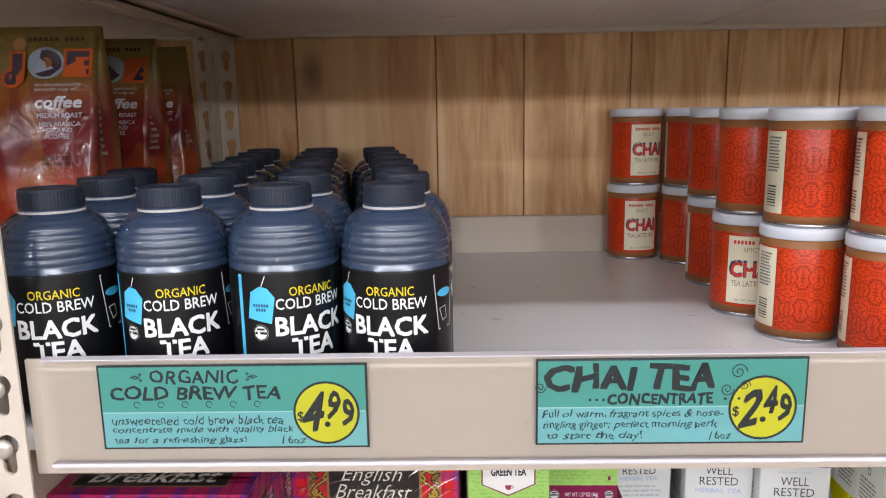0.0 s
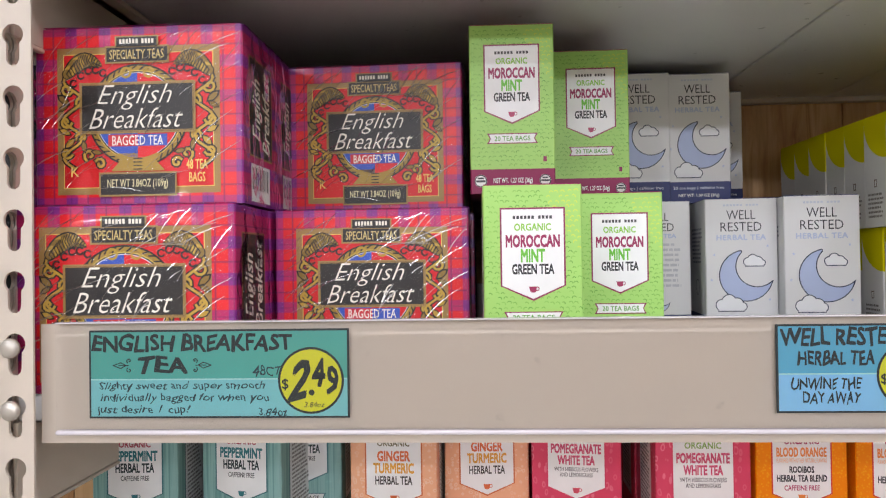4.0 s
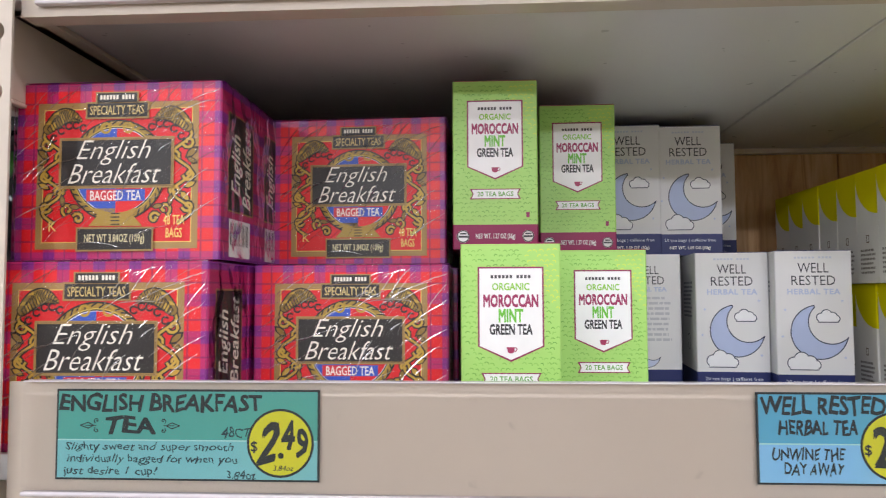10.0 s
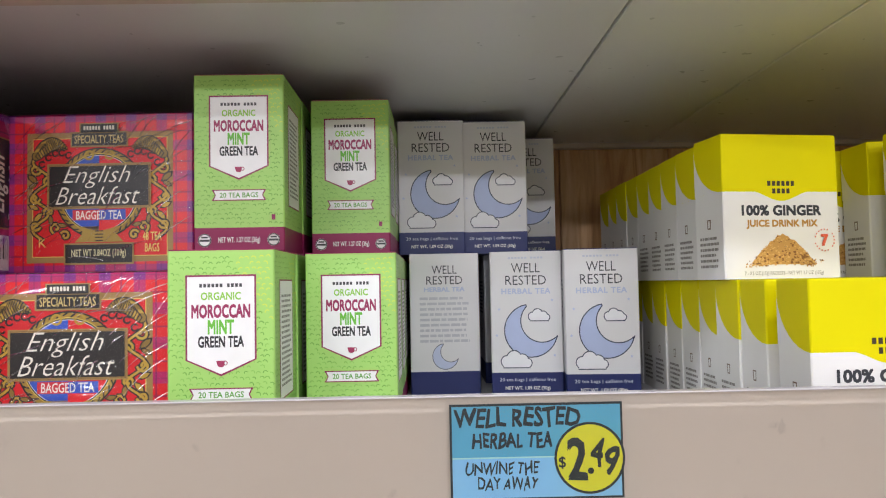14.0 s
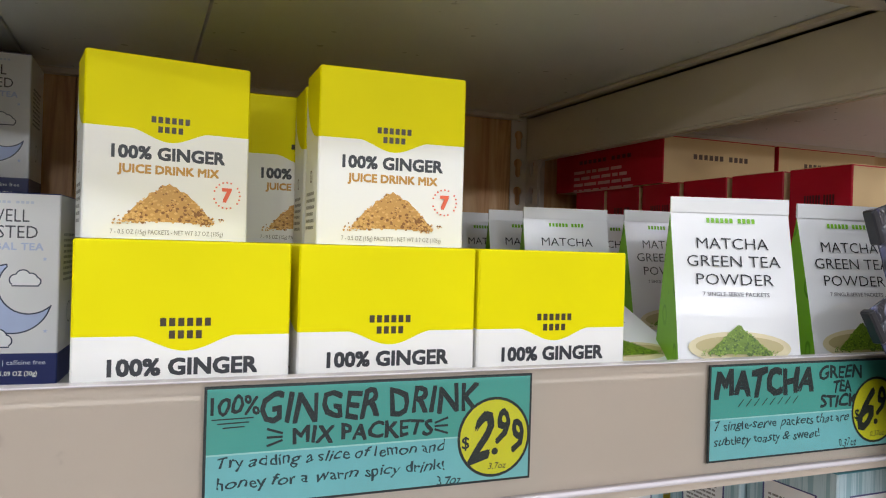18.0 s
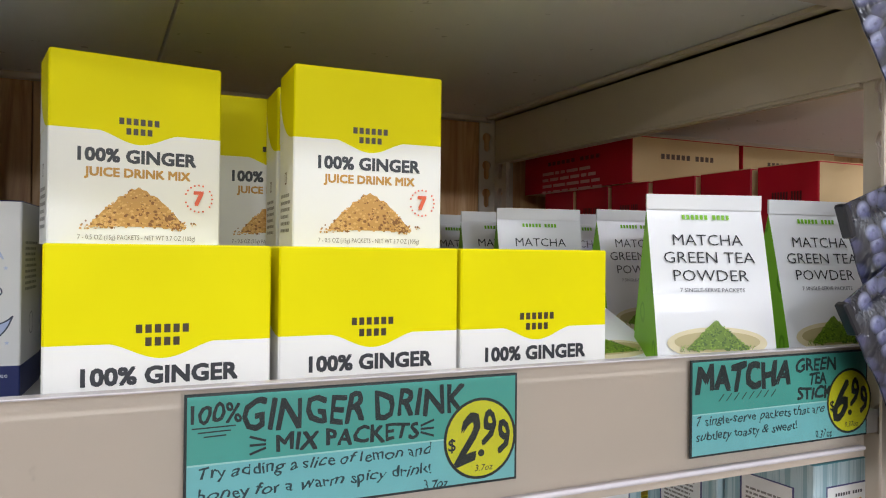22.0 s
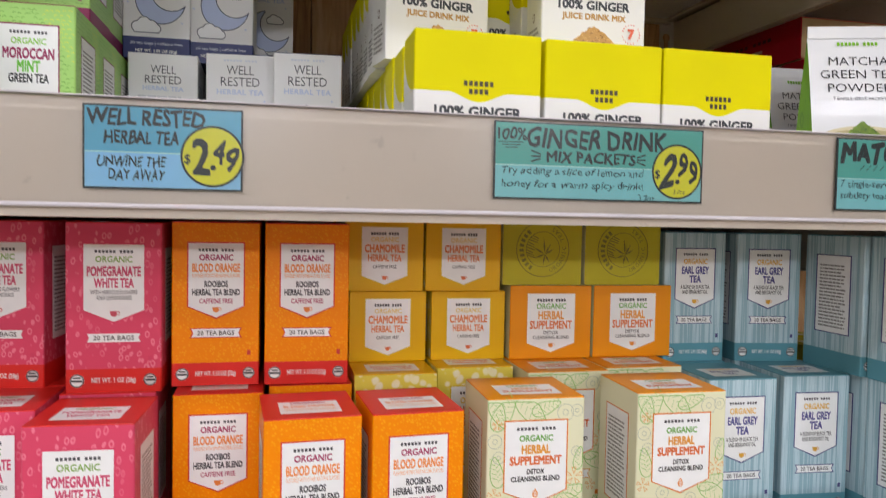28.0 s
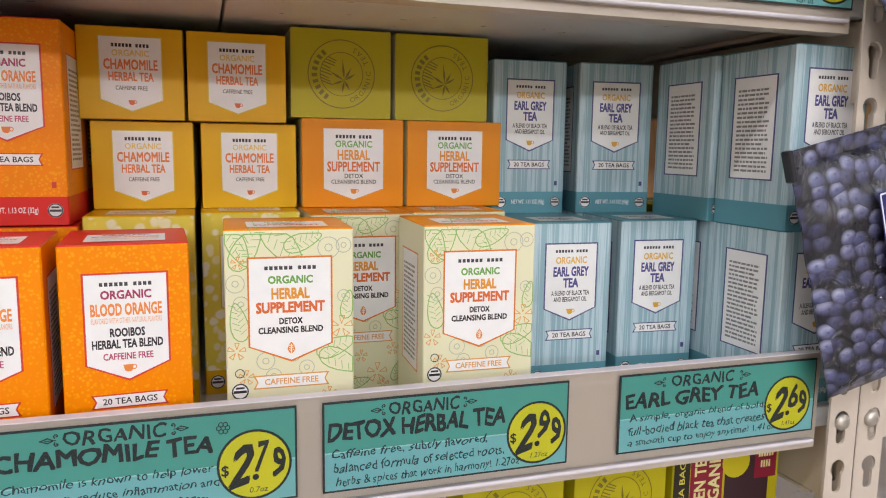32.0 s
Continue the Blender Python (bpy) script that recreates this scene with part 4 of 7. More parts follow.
def rest_box(w, d, h):
    t = thing("herbal_tea_box", "pale grey herbal tea carton with a blue moon and clouds", "tea box", "herbal tea row")
    carton(t, w, d, h, [(0.0225, NAVY), (h, REST)], NAVY)
    a = Art()
    dk, moon, line, star = ink("3b3b44"), ink("b4c1e2"), ink("343a55"), ink("c2cbe4")
    a.brand(0, h * 0.955, w * 0.5, h * 0.014, ink("c9cede"))
    a.text("lettering", "WELL", 0, h * 0.885, h * 0.066, dk, w=w * 0.40, bold=-0.002)
    a.text("lettering", "RESTED", 0, h * 0.80, h * 0.066, dk, w=w * 0.57, bold=-0.002)
    a.text("lettering", "HERBAL TEA", 0, h * 0.724, h * 0.036, ink("b9c3de"), w=w * 0.68, bold=0.02, spacing=1.1)
    # crescent moon
    cx, cz, r = w * 0.06, h * 0.45, w * 0.37
    outer = [(cx + r * math.cos(radians(u)), cz + r * math.sin(radians(u))) for u in range(100, 346, 9)]
    ox, oz, r2 = cx + r * 0.42, cz + r * 0.36, r * 0.80
    inner = [(ox + r2 * math.cos(radians(u)), oz + r2 * math.sin(radians(u))) for u in range(316, 128, -9)]
    a.poly("moon", outer + inner, moon)
    a.up()
    a.line("moon_outline", outer + inner, 0.0010, line, True)
    a.up()

    def cloud(x, z, s, nm):
        blobs = [(-0.55, 0.05, 0.34), (-0.1, 0.28, 0.42), (0.4, 0.12, 0.36), (0.72, -0.05, 0.25)]
        for bx, bz, br in blobs:
            a.disc(nm, x + bx * s, z + bz * s, br * s + 0.0009, line, 16)
        a.rect(nm, x - 0.75 * s - 0.0005, z - 0.32 * s - 0.0009, x + 0.85 * s + 0.0005, z + 0.05 * s, line)
        a.up()
        for bx, bz, br in blobs:
            a.disc(nm, x + bx * s, z + bz * s, br * s, ink("efeff2"), 16)
        a.rect(nm, x - 0.75 * s, z - 0.32 * s, x + 0.85 * s, z + 0.05 * s, ink("efeff2"))
        a.up()

    cloud(w * 0.17, h * 0.545, w * 0.155, "cloud/1")
    cloud(-w * 0.16, h * 0.235, w * 0.225, "cloud/2")
    for x, z in ((-0.42, 0.42), (0.36, 0.66), (0.38, 0.28), (-0.38, 0.6)):
        a.poly("star", [(w * x + 0.0016 * (1 if i % 2 == 0 else 0.45) * math.cos(radians(36 * i + 90)), h * z + 0.0016 * (1 if i % 2 == 0 else 0.45) * math.sin(radians(36 * i + 90))) for i in range(10)], star)
    a.text("foot_print", "20 tea bags | caffeine free", 0, 0.0155, 0.0042, ink("d8dcec"), w=w * 0.78)
    a.text("net_weight", "NET WT. 1.09 OZ (30g)", 0, 0.0075, 0.0042, WHITE_INK, w=w * 0.62, bold=0.014)
    a.put(t, front(d), True)
    for k, mm in enumerate((left_side(w), right_side(w))):
        b = Art()
        b.bars("side_print", -d * 0.32, d * 0.32, h * 0.80, 9, 0.0042, ink("8d909c"), 3 + k)
        b.ring("side_cup", 0, h * 0.36, d * 0.1, 0.0007, line, 16)
        b.put(t, mm)
    b = Art()
    b.text("lettering_back", "WELL", 0, h * 0.885, h * 0.06, dk, w=w * 0.36)
    b.text("lettering_back", "RESTED", 0, h * 0.81, h * 0.06, dk, w=w * 0.52)
    b.text("lettering_back", "HERBAL TEA", 0, h * 0.745, h * 0.03, ink("b9c3de"), w=w * 0.58, bold=0.02)
    b.bars("back_print", -w * 0.36, w * 0.36, h * 0.69, 9, 0.0052, ink("c3c3ca"), 5)
    small = [((x - cx) * 0.5, h * 0.27 + (z - cz) * 0.5) for x, z in outer + inner]
    b.poly("back_moon", small, ink("c9d2ea"))
    b.up()
    b.line("moon_outline", small, 0.0006, line, True)
    b.put(t, back(d), True)
    tp = Art()
    tp.text("top_lettering", "WELL RESTED", 0, -d * 0.05, d * 0.1, ink("cdd3e6"), w=w * 0.7)
    tp.text("top_lettering", "HERBAL TEA", 0, -d * 0.24, d * 0.07, ink("aeb7d4"), w=w * 0.55)
    tp.put(t, lid(h))
    return t


TARTAN = tartan()
GOLD, GOLD_LT, CRIMSON, ROYAL, CHAR = ink("a3834a"), ink("d6bf62"), ink("dd1a22"), ink("3355b8"), ink("2a2522")


def breakfast_box(w, d, h):
    """Tartan carton in cellophane: gold-framed red field, arms with scrolls, black name plaque."""
    t = thing("english_breakfast_box", "red and blue tartan tea carton wrapped in glossy cellophane", "tea box", "english breakfast row")
    carton(t, w, d, h, [(h, TARTAN)], TARTAN)
    a = Art()
    fx, f0, f1 = w * 0.392, h * 0.062, h * 0.893
    a.rect("frame", -fx, f0, fx, f1, GOLD)
    a.up()
    a.rect("field", -fx + 0.0042, f0 + 0.0042, fx - 0.0042, f1 - 0.0042, ink("e8d06a"))
    a.up()
    a.rect("field", -fx + 0.0048, f0 + 0.0048, fx - 0.0048, f1 - 0.0048, CRIMSON)
    a.up()
    # vines down both sides: dark outline, gold core, small leaves
    gold_b, gold_d = ink("c3a03c"), ink("8d7130")
    for width, mat in ((0.0036, CHAR), (0.0017, gold_b)):
        for sx in (-1, 1):
            vine = [(sx * w * (0.315 + 0.045 * math.sin(q * 0.55)), h * (0.76 - q * 0.019)) for q in range(30)]
            a.line("scroll", vine, width, mat)
            for cx, cz, r, a0, a1 in ((0.345, 0.66, 0.030, 200, 560), (0.275, 0.585, 0.026, -20, 330), (0.35, 0.475, 0.030, 190, 540), (0.275, 0.385, 0.028, -20, 330), (0.345, 0.30, 0.028, 200, 540), (0.235, 0.285, 0.030, -60, 260), (0.185, 0.235, 0.026, 30, 380)):
                a.line("scroll", [(sx * (cx * w + r * w * (1 - k / 14) * math.cos(radians(a0 + (a1 - a0) * k / 10))), cz * h + r * w * (1 - k / 14) * math.sin(radians(a0 + (a1 - a0) * k / 10))) for k in range(11)], width, mat)
        a.up()
    for sx in (-1, 1):
        for q, (cx, cz, s) in enumerate(((0.36, 0.60, 0.032), (0.262, 0.53, 0.026), (0.362, 0.555, 0.024), (0.355, 0.42, 0.028), (0.262, 0.335, 0.026), (0.33, 0.355, 0.03), (0.20, 0.30, 0.024))):
            for grow, mat in ((1.35, CHAR), (0.95, gold_b if q % 2 else gold_d)):
                an = radians(40 + 55 * q)
                ca, sa = math.cos(an), math.sin(an)
                a.poly("leaf", [(sx * (cx * w + grow * s * w * (u * ca - v * sa)), cz * h + grow * s * w * (u * sa + v * ca)) for u, v in ((-1, 0), (-0.3, 0.42), (0.5, 0.36), (1, 0), (0.5, -0.36), (-0.3, -0.42))], mat)
        # a ribbed horn of plenty at the upper corner
        for q in range(12):
            f = q / 11
            x, z, rr = 0.185 + 0.155 * f, 0.795 - 0.05 * f + 0.05 * math.sin(f * 3.1), 0.012 + 0.030 * math.sin(f * 2.6)
            a.disc("leaf", sx * x * w, z * h, rr * w, CHAR, 12)
    a.up()
    for sx in (-1, 1):
        for q in range(14):
            f = q / 13
            x, z, rr = 0.185 + 0.155 * f, 0.795 - 0.05 * f + 0.05 * math.sin(f * 3.1), 0.012 + 0.030 * math.sin(f * 2.6)
            a.disc("leaf", sx * x * w, z * h, rr * w * 0.82, gold_d if q % 3 else gold_b, 12)
    a.up()
    for sx in (-1, 1):
        for q in range(14):
            f = q / 13
            x, z, rr = 0.185 + 0.155 * f, 0.795 - 0.05 * f + 0.05 * math.sin(f * 3.1), 0.012 + 0.030 * math.sin(f * 2.6)
            a.line("leaf", [(sx * (x - 0.012) * w, z * h - rr * w * 0.75), (sx * (x + 0.004) * w, z * h), (sx * (x - 0.008) * w, z * h + rr * w * 0.75)], 0.0007, CHAR)
            if q % 3 == 1:
                a.ring("leaf", sx * (x - 0.03) * w, (z - 0.055) * h, w * 0.016, 0.0012, CHAR, 10, 40, 330)
    a.up()
    # round arms on a gold foot
    cz0 = h * 0.503
    for rr, mat in ((0.242, CHAR), (0.234, ink("a5842f")), (0.212, ink("e2c65a")), (0.208, CHAR)):
        a.disc("arms", 0, cz0, w * rr, mat, 44)
        a.up()
    for q in range(40):
        an = radians(q * 9)
        a.line("arms", [(w * 0.236 * math.cos(an), cz0 + w * 0.236 * math.sin(an)), (w * (0.222 - 0.008 * (q % 2)) * math.cos(an + 0.10), cz0 + w * (0.222 - 0.008 * (q % 2)) * math.sin(an + 0.10))], 0.0010, CHAR)
    half = lambda a0, r: [(w * r * math.cos(radians(u)), cz0 + w * r * math.sin(radians(u))) for u in range(a0, a0 + 181, 10)]
    a.disc("arms", 0, cz0, w * 0.202, ink("e8e4ee"), 44)
    a.up()
    a.poly("arms", half(90, 0.199), ROYAL)
    a.poly("arms", half(270, 0.199), CRIMSON)
    for sx in (-1, 1):
        a.ring("stem", sx * w * 0.055, h * 0.745, w * 0.022, 0.0016, ink("b8962f"), 14)
    a.poly("stem", [(-w * 0.13, h * 0.19), (w * 0.13, h * 0.19), (w * 0.085, h * 0.25), (w * 0.11, h * 0.29), (-w * 0.11, h * 0.29), (-w * 0.085, h * 0.25)], ink("ad8d38"))
    a.up()
    for q in range(4):
        a.line("stem", [(-w * 0.02, h * (0.20 + q * 0.02)), (w * 0.02, h * (0.20 + q * 0.02))], 0.0008, CHAR)
    a.rect("ribbon_band", -w * 0.142, h * 0.330, 0.0, h * 0.396, ink("cf3038"))
    a.rect("ribbon_band", 0.0, h * 0.330, w * 0.142, h * 0.396, ink("3c57b8"))
    a.up()
    a.text("lettering_small", "BAGGED TEA", 0, h * 0.362, h * 0.054, ink("f2ecdf"), w=w * 0.245, bold=0.008)
    # plaques
    for q, (x0, x1, z0, z1) in enumerate(((-0.155, 0.155, 0.797, 0.896), (-0.279, 0.279, 0.402, 0.692), (-0.187, 0.187, 0.048, 0.184))):
        a.rect("plaque/%d" % q, x0 * w, z0 * h, x1 * w, z1 * h, GOLD)
        a.up()
        a.rect("plaque/%d" % q, x0 * w + 0.0012, z0 * h + 0.0012, x1 * w - 0.0012, z1 * h - 0.0012, CHAR)
        a.up()
    a.line("plaque_line", [(-w * 0.268, h * 0.416), (w * 0.268, h * 0.416), (w * 0.268, h * 0.678), (-w * 0.268, h * 0.678)], 0.0006, GOLD, True)
    a.rect("plaque/4", -w * 0.105, h * 0.893, w * 0.105, h * 0.950, GOLD)
    a.up()
    a.rect("plaque/4", -w * 0.097, h * 0.890, w * 0.097, h * 0.943, CHAR)
    a.up()
    a.brand(0, h * 0.919, w * 0.17, h * 0.028, ink("e8e0cf"))
    a.text("lettering", "SPECIALTY TEAS", 0, h * 0.846, h * 0.052, ink("d6bd7c"), w=w * 0.262, bold=0.006)
    cream_ink = ink("f0e9da")
    a.text("lettering", "English", -w * 0.012, h * 0.604, h * 0.142, cream_ink, w=w * 0.360, bold=-0.010, shear=0.42)
    a.text("lettering", "Breakfast", -w * 0.006, h * 0.486, h * 0.112, cream_ink, w=w * 0.452, bold=-0.008, shear=0.42)
    a.text("lettering", "NET WT 3.84OZ (109g)", 0, h * 0.115, h * 0.058, ink("e8dcae"), w=w * 0.29, bold=0.006)
    a.text("lettering", "48 TEA\nBAGS", w * 0.285, h * 0.185, h * 0.125, ink("f0d878"), w=w * 0.1, bold=0.008)
    a.text("lettering", "K", -w * 0.30, h * 0.19, h * 0.055, ink("f0d878"))
    a.put(t, front(d), True)
    tp = Art()
    tp.rect("top_plaque", -w * 0.40, -d * 0.36, w * 0.38, d * 0.30, GOLD)
    tp.up()
    tp.rect("top_plaque", -w * 0.39, -d * 0.34, w * 0.37, d * 0.28, CHAR)
    tp.up()
    tp.text("top_lettering", "English", -w * 0.02, d * 0.11, d * 0.24, cream_ink, w=w * 0.5, bold=0.01, shear=0.3)
    tp.text("top_lettering", "Breakfast", w * 0.0, -d * 0.16, d * 0.24, cream_ink, w=w * 0.64, bold=0.01, shear=0.3)
    tp.put(t, lid(h))
    for mm in (left_side(w), right_side(w)):
        b = Art()
        b.rect("side_plaque", -d * 0.34, h * 0.28, d * 0.34, h * 0.86, GOLD)
        b.up()
        b.rect("side_plaque", -d * 0.32, h * 0.29, d * 0.32, h * 0.85, CHAR)
        b.up()
        b.text("side_lettering", "English\nBreakfast", 0, h * 0.57, d * 0.5, cream_ink, w=h * 0.5, bold=0.01, shear=0.3, turn=90)
        b.rect("barcode", -d * 0.3, h * 0.02, d * 0.25, h * 0.24, ink("eeeae6"))
        b.up()
        for i in range(14):
            b.rect("barcode", -d * 0.27 + i * d * 0.035, h * 0.09, -d * 0.27 + i * d * 0.035 + d * (0.01 + 0.012 * (i % 3 == 0)), h * 0.22, BLACK_INK)
        b.put(t, mm)
    # wrapped film, a little loose
    bm = box_bm(-w / 2 - 0.0009, w / 2 + 0.0009, -d / 2 - 0.0022, d / 2 + 0.0012, -0.0001, h + 0.0016, 0.0016, 2)
    f = part("wrap", bm, WRAP, t, "clear crinkled cellophane wrap")
    f.visible_shadow = False
    # pulled folds in the film that catch the light
    rnd = random.Random(21)
    cv, cf = [], []
    for q in range(96):
        cx, cz = rnd.uniform(-0.42, 0.46) * w, (rnd.random() ** 0.6) * 0.92 * h + 0.05 * h
        ln, wd, an = rnd.uniform(0.006, 0.040), rnd.uniform(0.0002, 0.0011), radians(rnd.gauss(38, 14))
        tilt = math.tan(radians(rnd.gauss(25, 7)))
        dx, dz, nx, nz = math.cos(an), math.sin(an), -math.sin(an), math.cos(an)
        k = len(cv)
        for j in range(5):
            s, bow = (j / 4 - 0.5) * ln, 0.06 * ln * (1 - (j / 2 - 1) ** 2)
            hw = wd / 2 * (1 - (j / 2 - 1) ** 2 * 0.8)
            for e in (-1, 1):
                x = max(-w * 0.495, min(w * 0.495, cx + dx * s + nx * (bow + e * hw)))
                z = max(h * 0.01, min(h * 0.99, cz + dz * s + nz * (bow + e * hw)))
                cv.append((x, -d / 2 - 0.0028 + e * hw * tilt, z))
        cf += [(k + 2 * j, k + 2 * j + 2, k + 2 * j + 3, k + 2 * j + 1) for j in range(4)]
    c = part("crease", mesh_of("crease", cv, cf, [CREASE]), None, f)
    c["kind"] = "stuff"
    c.visible_shadow = False
    FRONT_PRINT.add(c.data.name)
    return t


GIN_YEL = board_paint("lemon_yellow_board", "e6da00", 0.5, spec=0.1)
GIN_WHITE = board_paint("white_board", "eceae6", 0.34)


def powder_heap(a, cx, cz, w, h, cols, seed, name="powder_picture", steep=1.5):
    """The picture of a loose heap of powder: a lumpy mound and crumbs."""
    rnd = random.Random(seed)
    top = []
    for i in range(25):
        u = i / 24 * 2 - 1
        z = h * max(0.0, (1 - abs(u) ** steep)) * (0.90 + 0.14 * rnd.random())
        top.append((cx + u * w / 2, cz + z))
    for i in range(24):
        x0, z0 = top[i]
        x1, z1 = top[i + 1]
        a.poly(name, [(x0, cz - h * 0.06), (x1, cz - h * 0.06), (x1, z1 + 1e-5), (x0, z0 + 1e-5)], cols[0])
    a.up()
    for k in range(420):
        u = rnd.uniform(-1, 1)
        lim = h * (1 - abs(u) ** steep)
        z = rnd.uniform(-0.08 * h, max(0.02 * h, lim))
        r = rnd.uniform(0.006, 0.022) * w * (1.25 - 0.6 * z / h)
        shade = 0.30 + 0.35 * (u > 0.05) + 0.25 * (z < lim * 0.4)
        c = cols[1] if rnd.random() < shade * 0.62 else cols[2] if rnd.random() < 0.5 else cols[0]
        a.poly(name, [(cx + u * w / 2 + r * math.cos(q + k), cz + z + 0.8 * r * math.sin(q + k)) for q in (0, 1.2, 2.5, 3.7, 5.0)], c)
        if k % 60 == 59:
            a.up()
    for k in range(80):
        u = rnd.choice((-1, 1)) * rnd.uniform(0.5, 1.3)
        r = rnd.uniform(0.006, 0.017) * w
        a.poly(name, [(cx + u * w / 2 + r * math.cos(q), cz + rnd.uniform(-0.12, 0.02) * h * 0 + r * math.sin(q) - 0.13 * h + (k % 9) * 0.028 * h) for q in (0, 1.6, 3.1, 4.6)], cols[k % 3])


def ginger_box(w, d, h):
    t = thing("ginger_drink_box", "lemon yellow and white ginger drink mix carton", "drink mix box", "ginger drink row")
    band = h * 0.605
    carton(t, w, d, h, [(band, GIN_WHITE), (h, GIN_YEL)], GIN_YEL, bottom=GIN_WHITE)
    a = Art()
    # the curved foot of the yellow field
    bump = [(w * 0.245 * u / 12, band + 0.0002 - h * 0.066 * (0.5 + 0.5 * math.cos(math.pi * u / 12)) ** 0.85) for u in range(-12, 13)]
    a.poly("yellow_tab", bump, GIN_YEL)
    a.up()
    dk = ink("3b2f16")
    a.brand(0, band + h * 0.032, w * 0.245, h * 0.038, dk, two=True)
    a.text("lettering", "100% GINGER", 0, h * 0.475, h * 0.068, ink("2e3036"), w=w * 0.68, bold=0.030)
    a.text("lettering", "JUICE DRINK MIX", 0, h * 0.378, h * 0.060, ink("bd8a33"), w=w * 0.61, bold=0.030)
    powder_heap(a, 0, h * 0.110, w * 0.54, h * 0.200, (ink("c8964a"), ink("8a5a22"), ink("dcae64")), 3)
    a.up()
    red = ink("e0603c")
    a.text("lettering", "7", w * 0.36, h * 0.265, h * 0.075, red, bold=0.035)
    for i in range(20):
        if i % 7 != 3:
            an = radians(i * 18)
            a.rect("serve_mark", w * 0.36 + w * 0.085 * math.cos(an) - 0.0005, h * 0.265 + w * 0.085 * math.sin(an) - 0.0005, w * 0.36 + w * 0.085 * math.cos(an) + 0.0005, h * 0.265 + w * 0.085 * math.sin(an) + 0.0005, red)
    a.text("lettering", "7 - 0.5 OZ (15g) PACKETS - NET WT 3.7 OZ (105g)", 0, h * 0.035, h * 0.034, ink("7c7468"), w=w * 0.68)
    a.put(t, front(d), True)
    for k, mm in enumerate((left_side(w), right_side(w))):
        b = Art()
        f = 1 if k == 0 else -1
        arc = [(-f * d * 0.5, band)] + [(f * d * (0.5 - math.sin(radians(u))), h * 0.95 - (h * 0.95 - band) * math.cos(radians(u))) for u in range(0, 91, 10)]
        b.poly("white_curve", [(max(-d * 0.495, min(d * 0.495, x)), z) for x, z in arc], GIN_WHITE)
        b.up()
        b.line("cup_drawing", [(-0.0022, h * 0.42), (-0.0018, h * 0.36), (0.0018, h * 0.36), (0.0022, h * 0.42)], 0.0009, ink("6b4a2a"), True)
        b.bars("side_print", -d * 0.34, d * 0.34, h * 0.30, 6, 0.0042, ink("8d8780"), 9 + k)
        b.put(t, mm)
    tp = Art()
    tp.line("flap_slit", [(-w * 0.49, -d * 0.46), (w * 0.49, -d * 0.46)], 0.0004, ink("a89f10"))
    tp.put(t, lid(h))
    return t


MATCHA_WHITE = board_paint("glossy_white_board", "e9e9ea", 0.12, coat=0.6)
LEAF_GREEN = spots_board("leaf_green_board", "86c232", "5f9a20", 90, 0.30, 0.36, True, 0.01, (1, 1, 0.5))


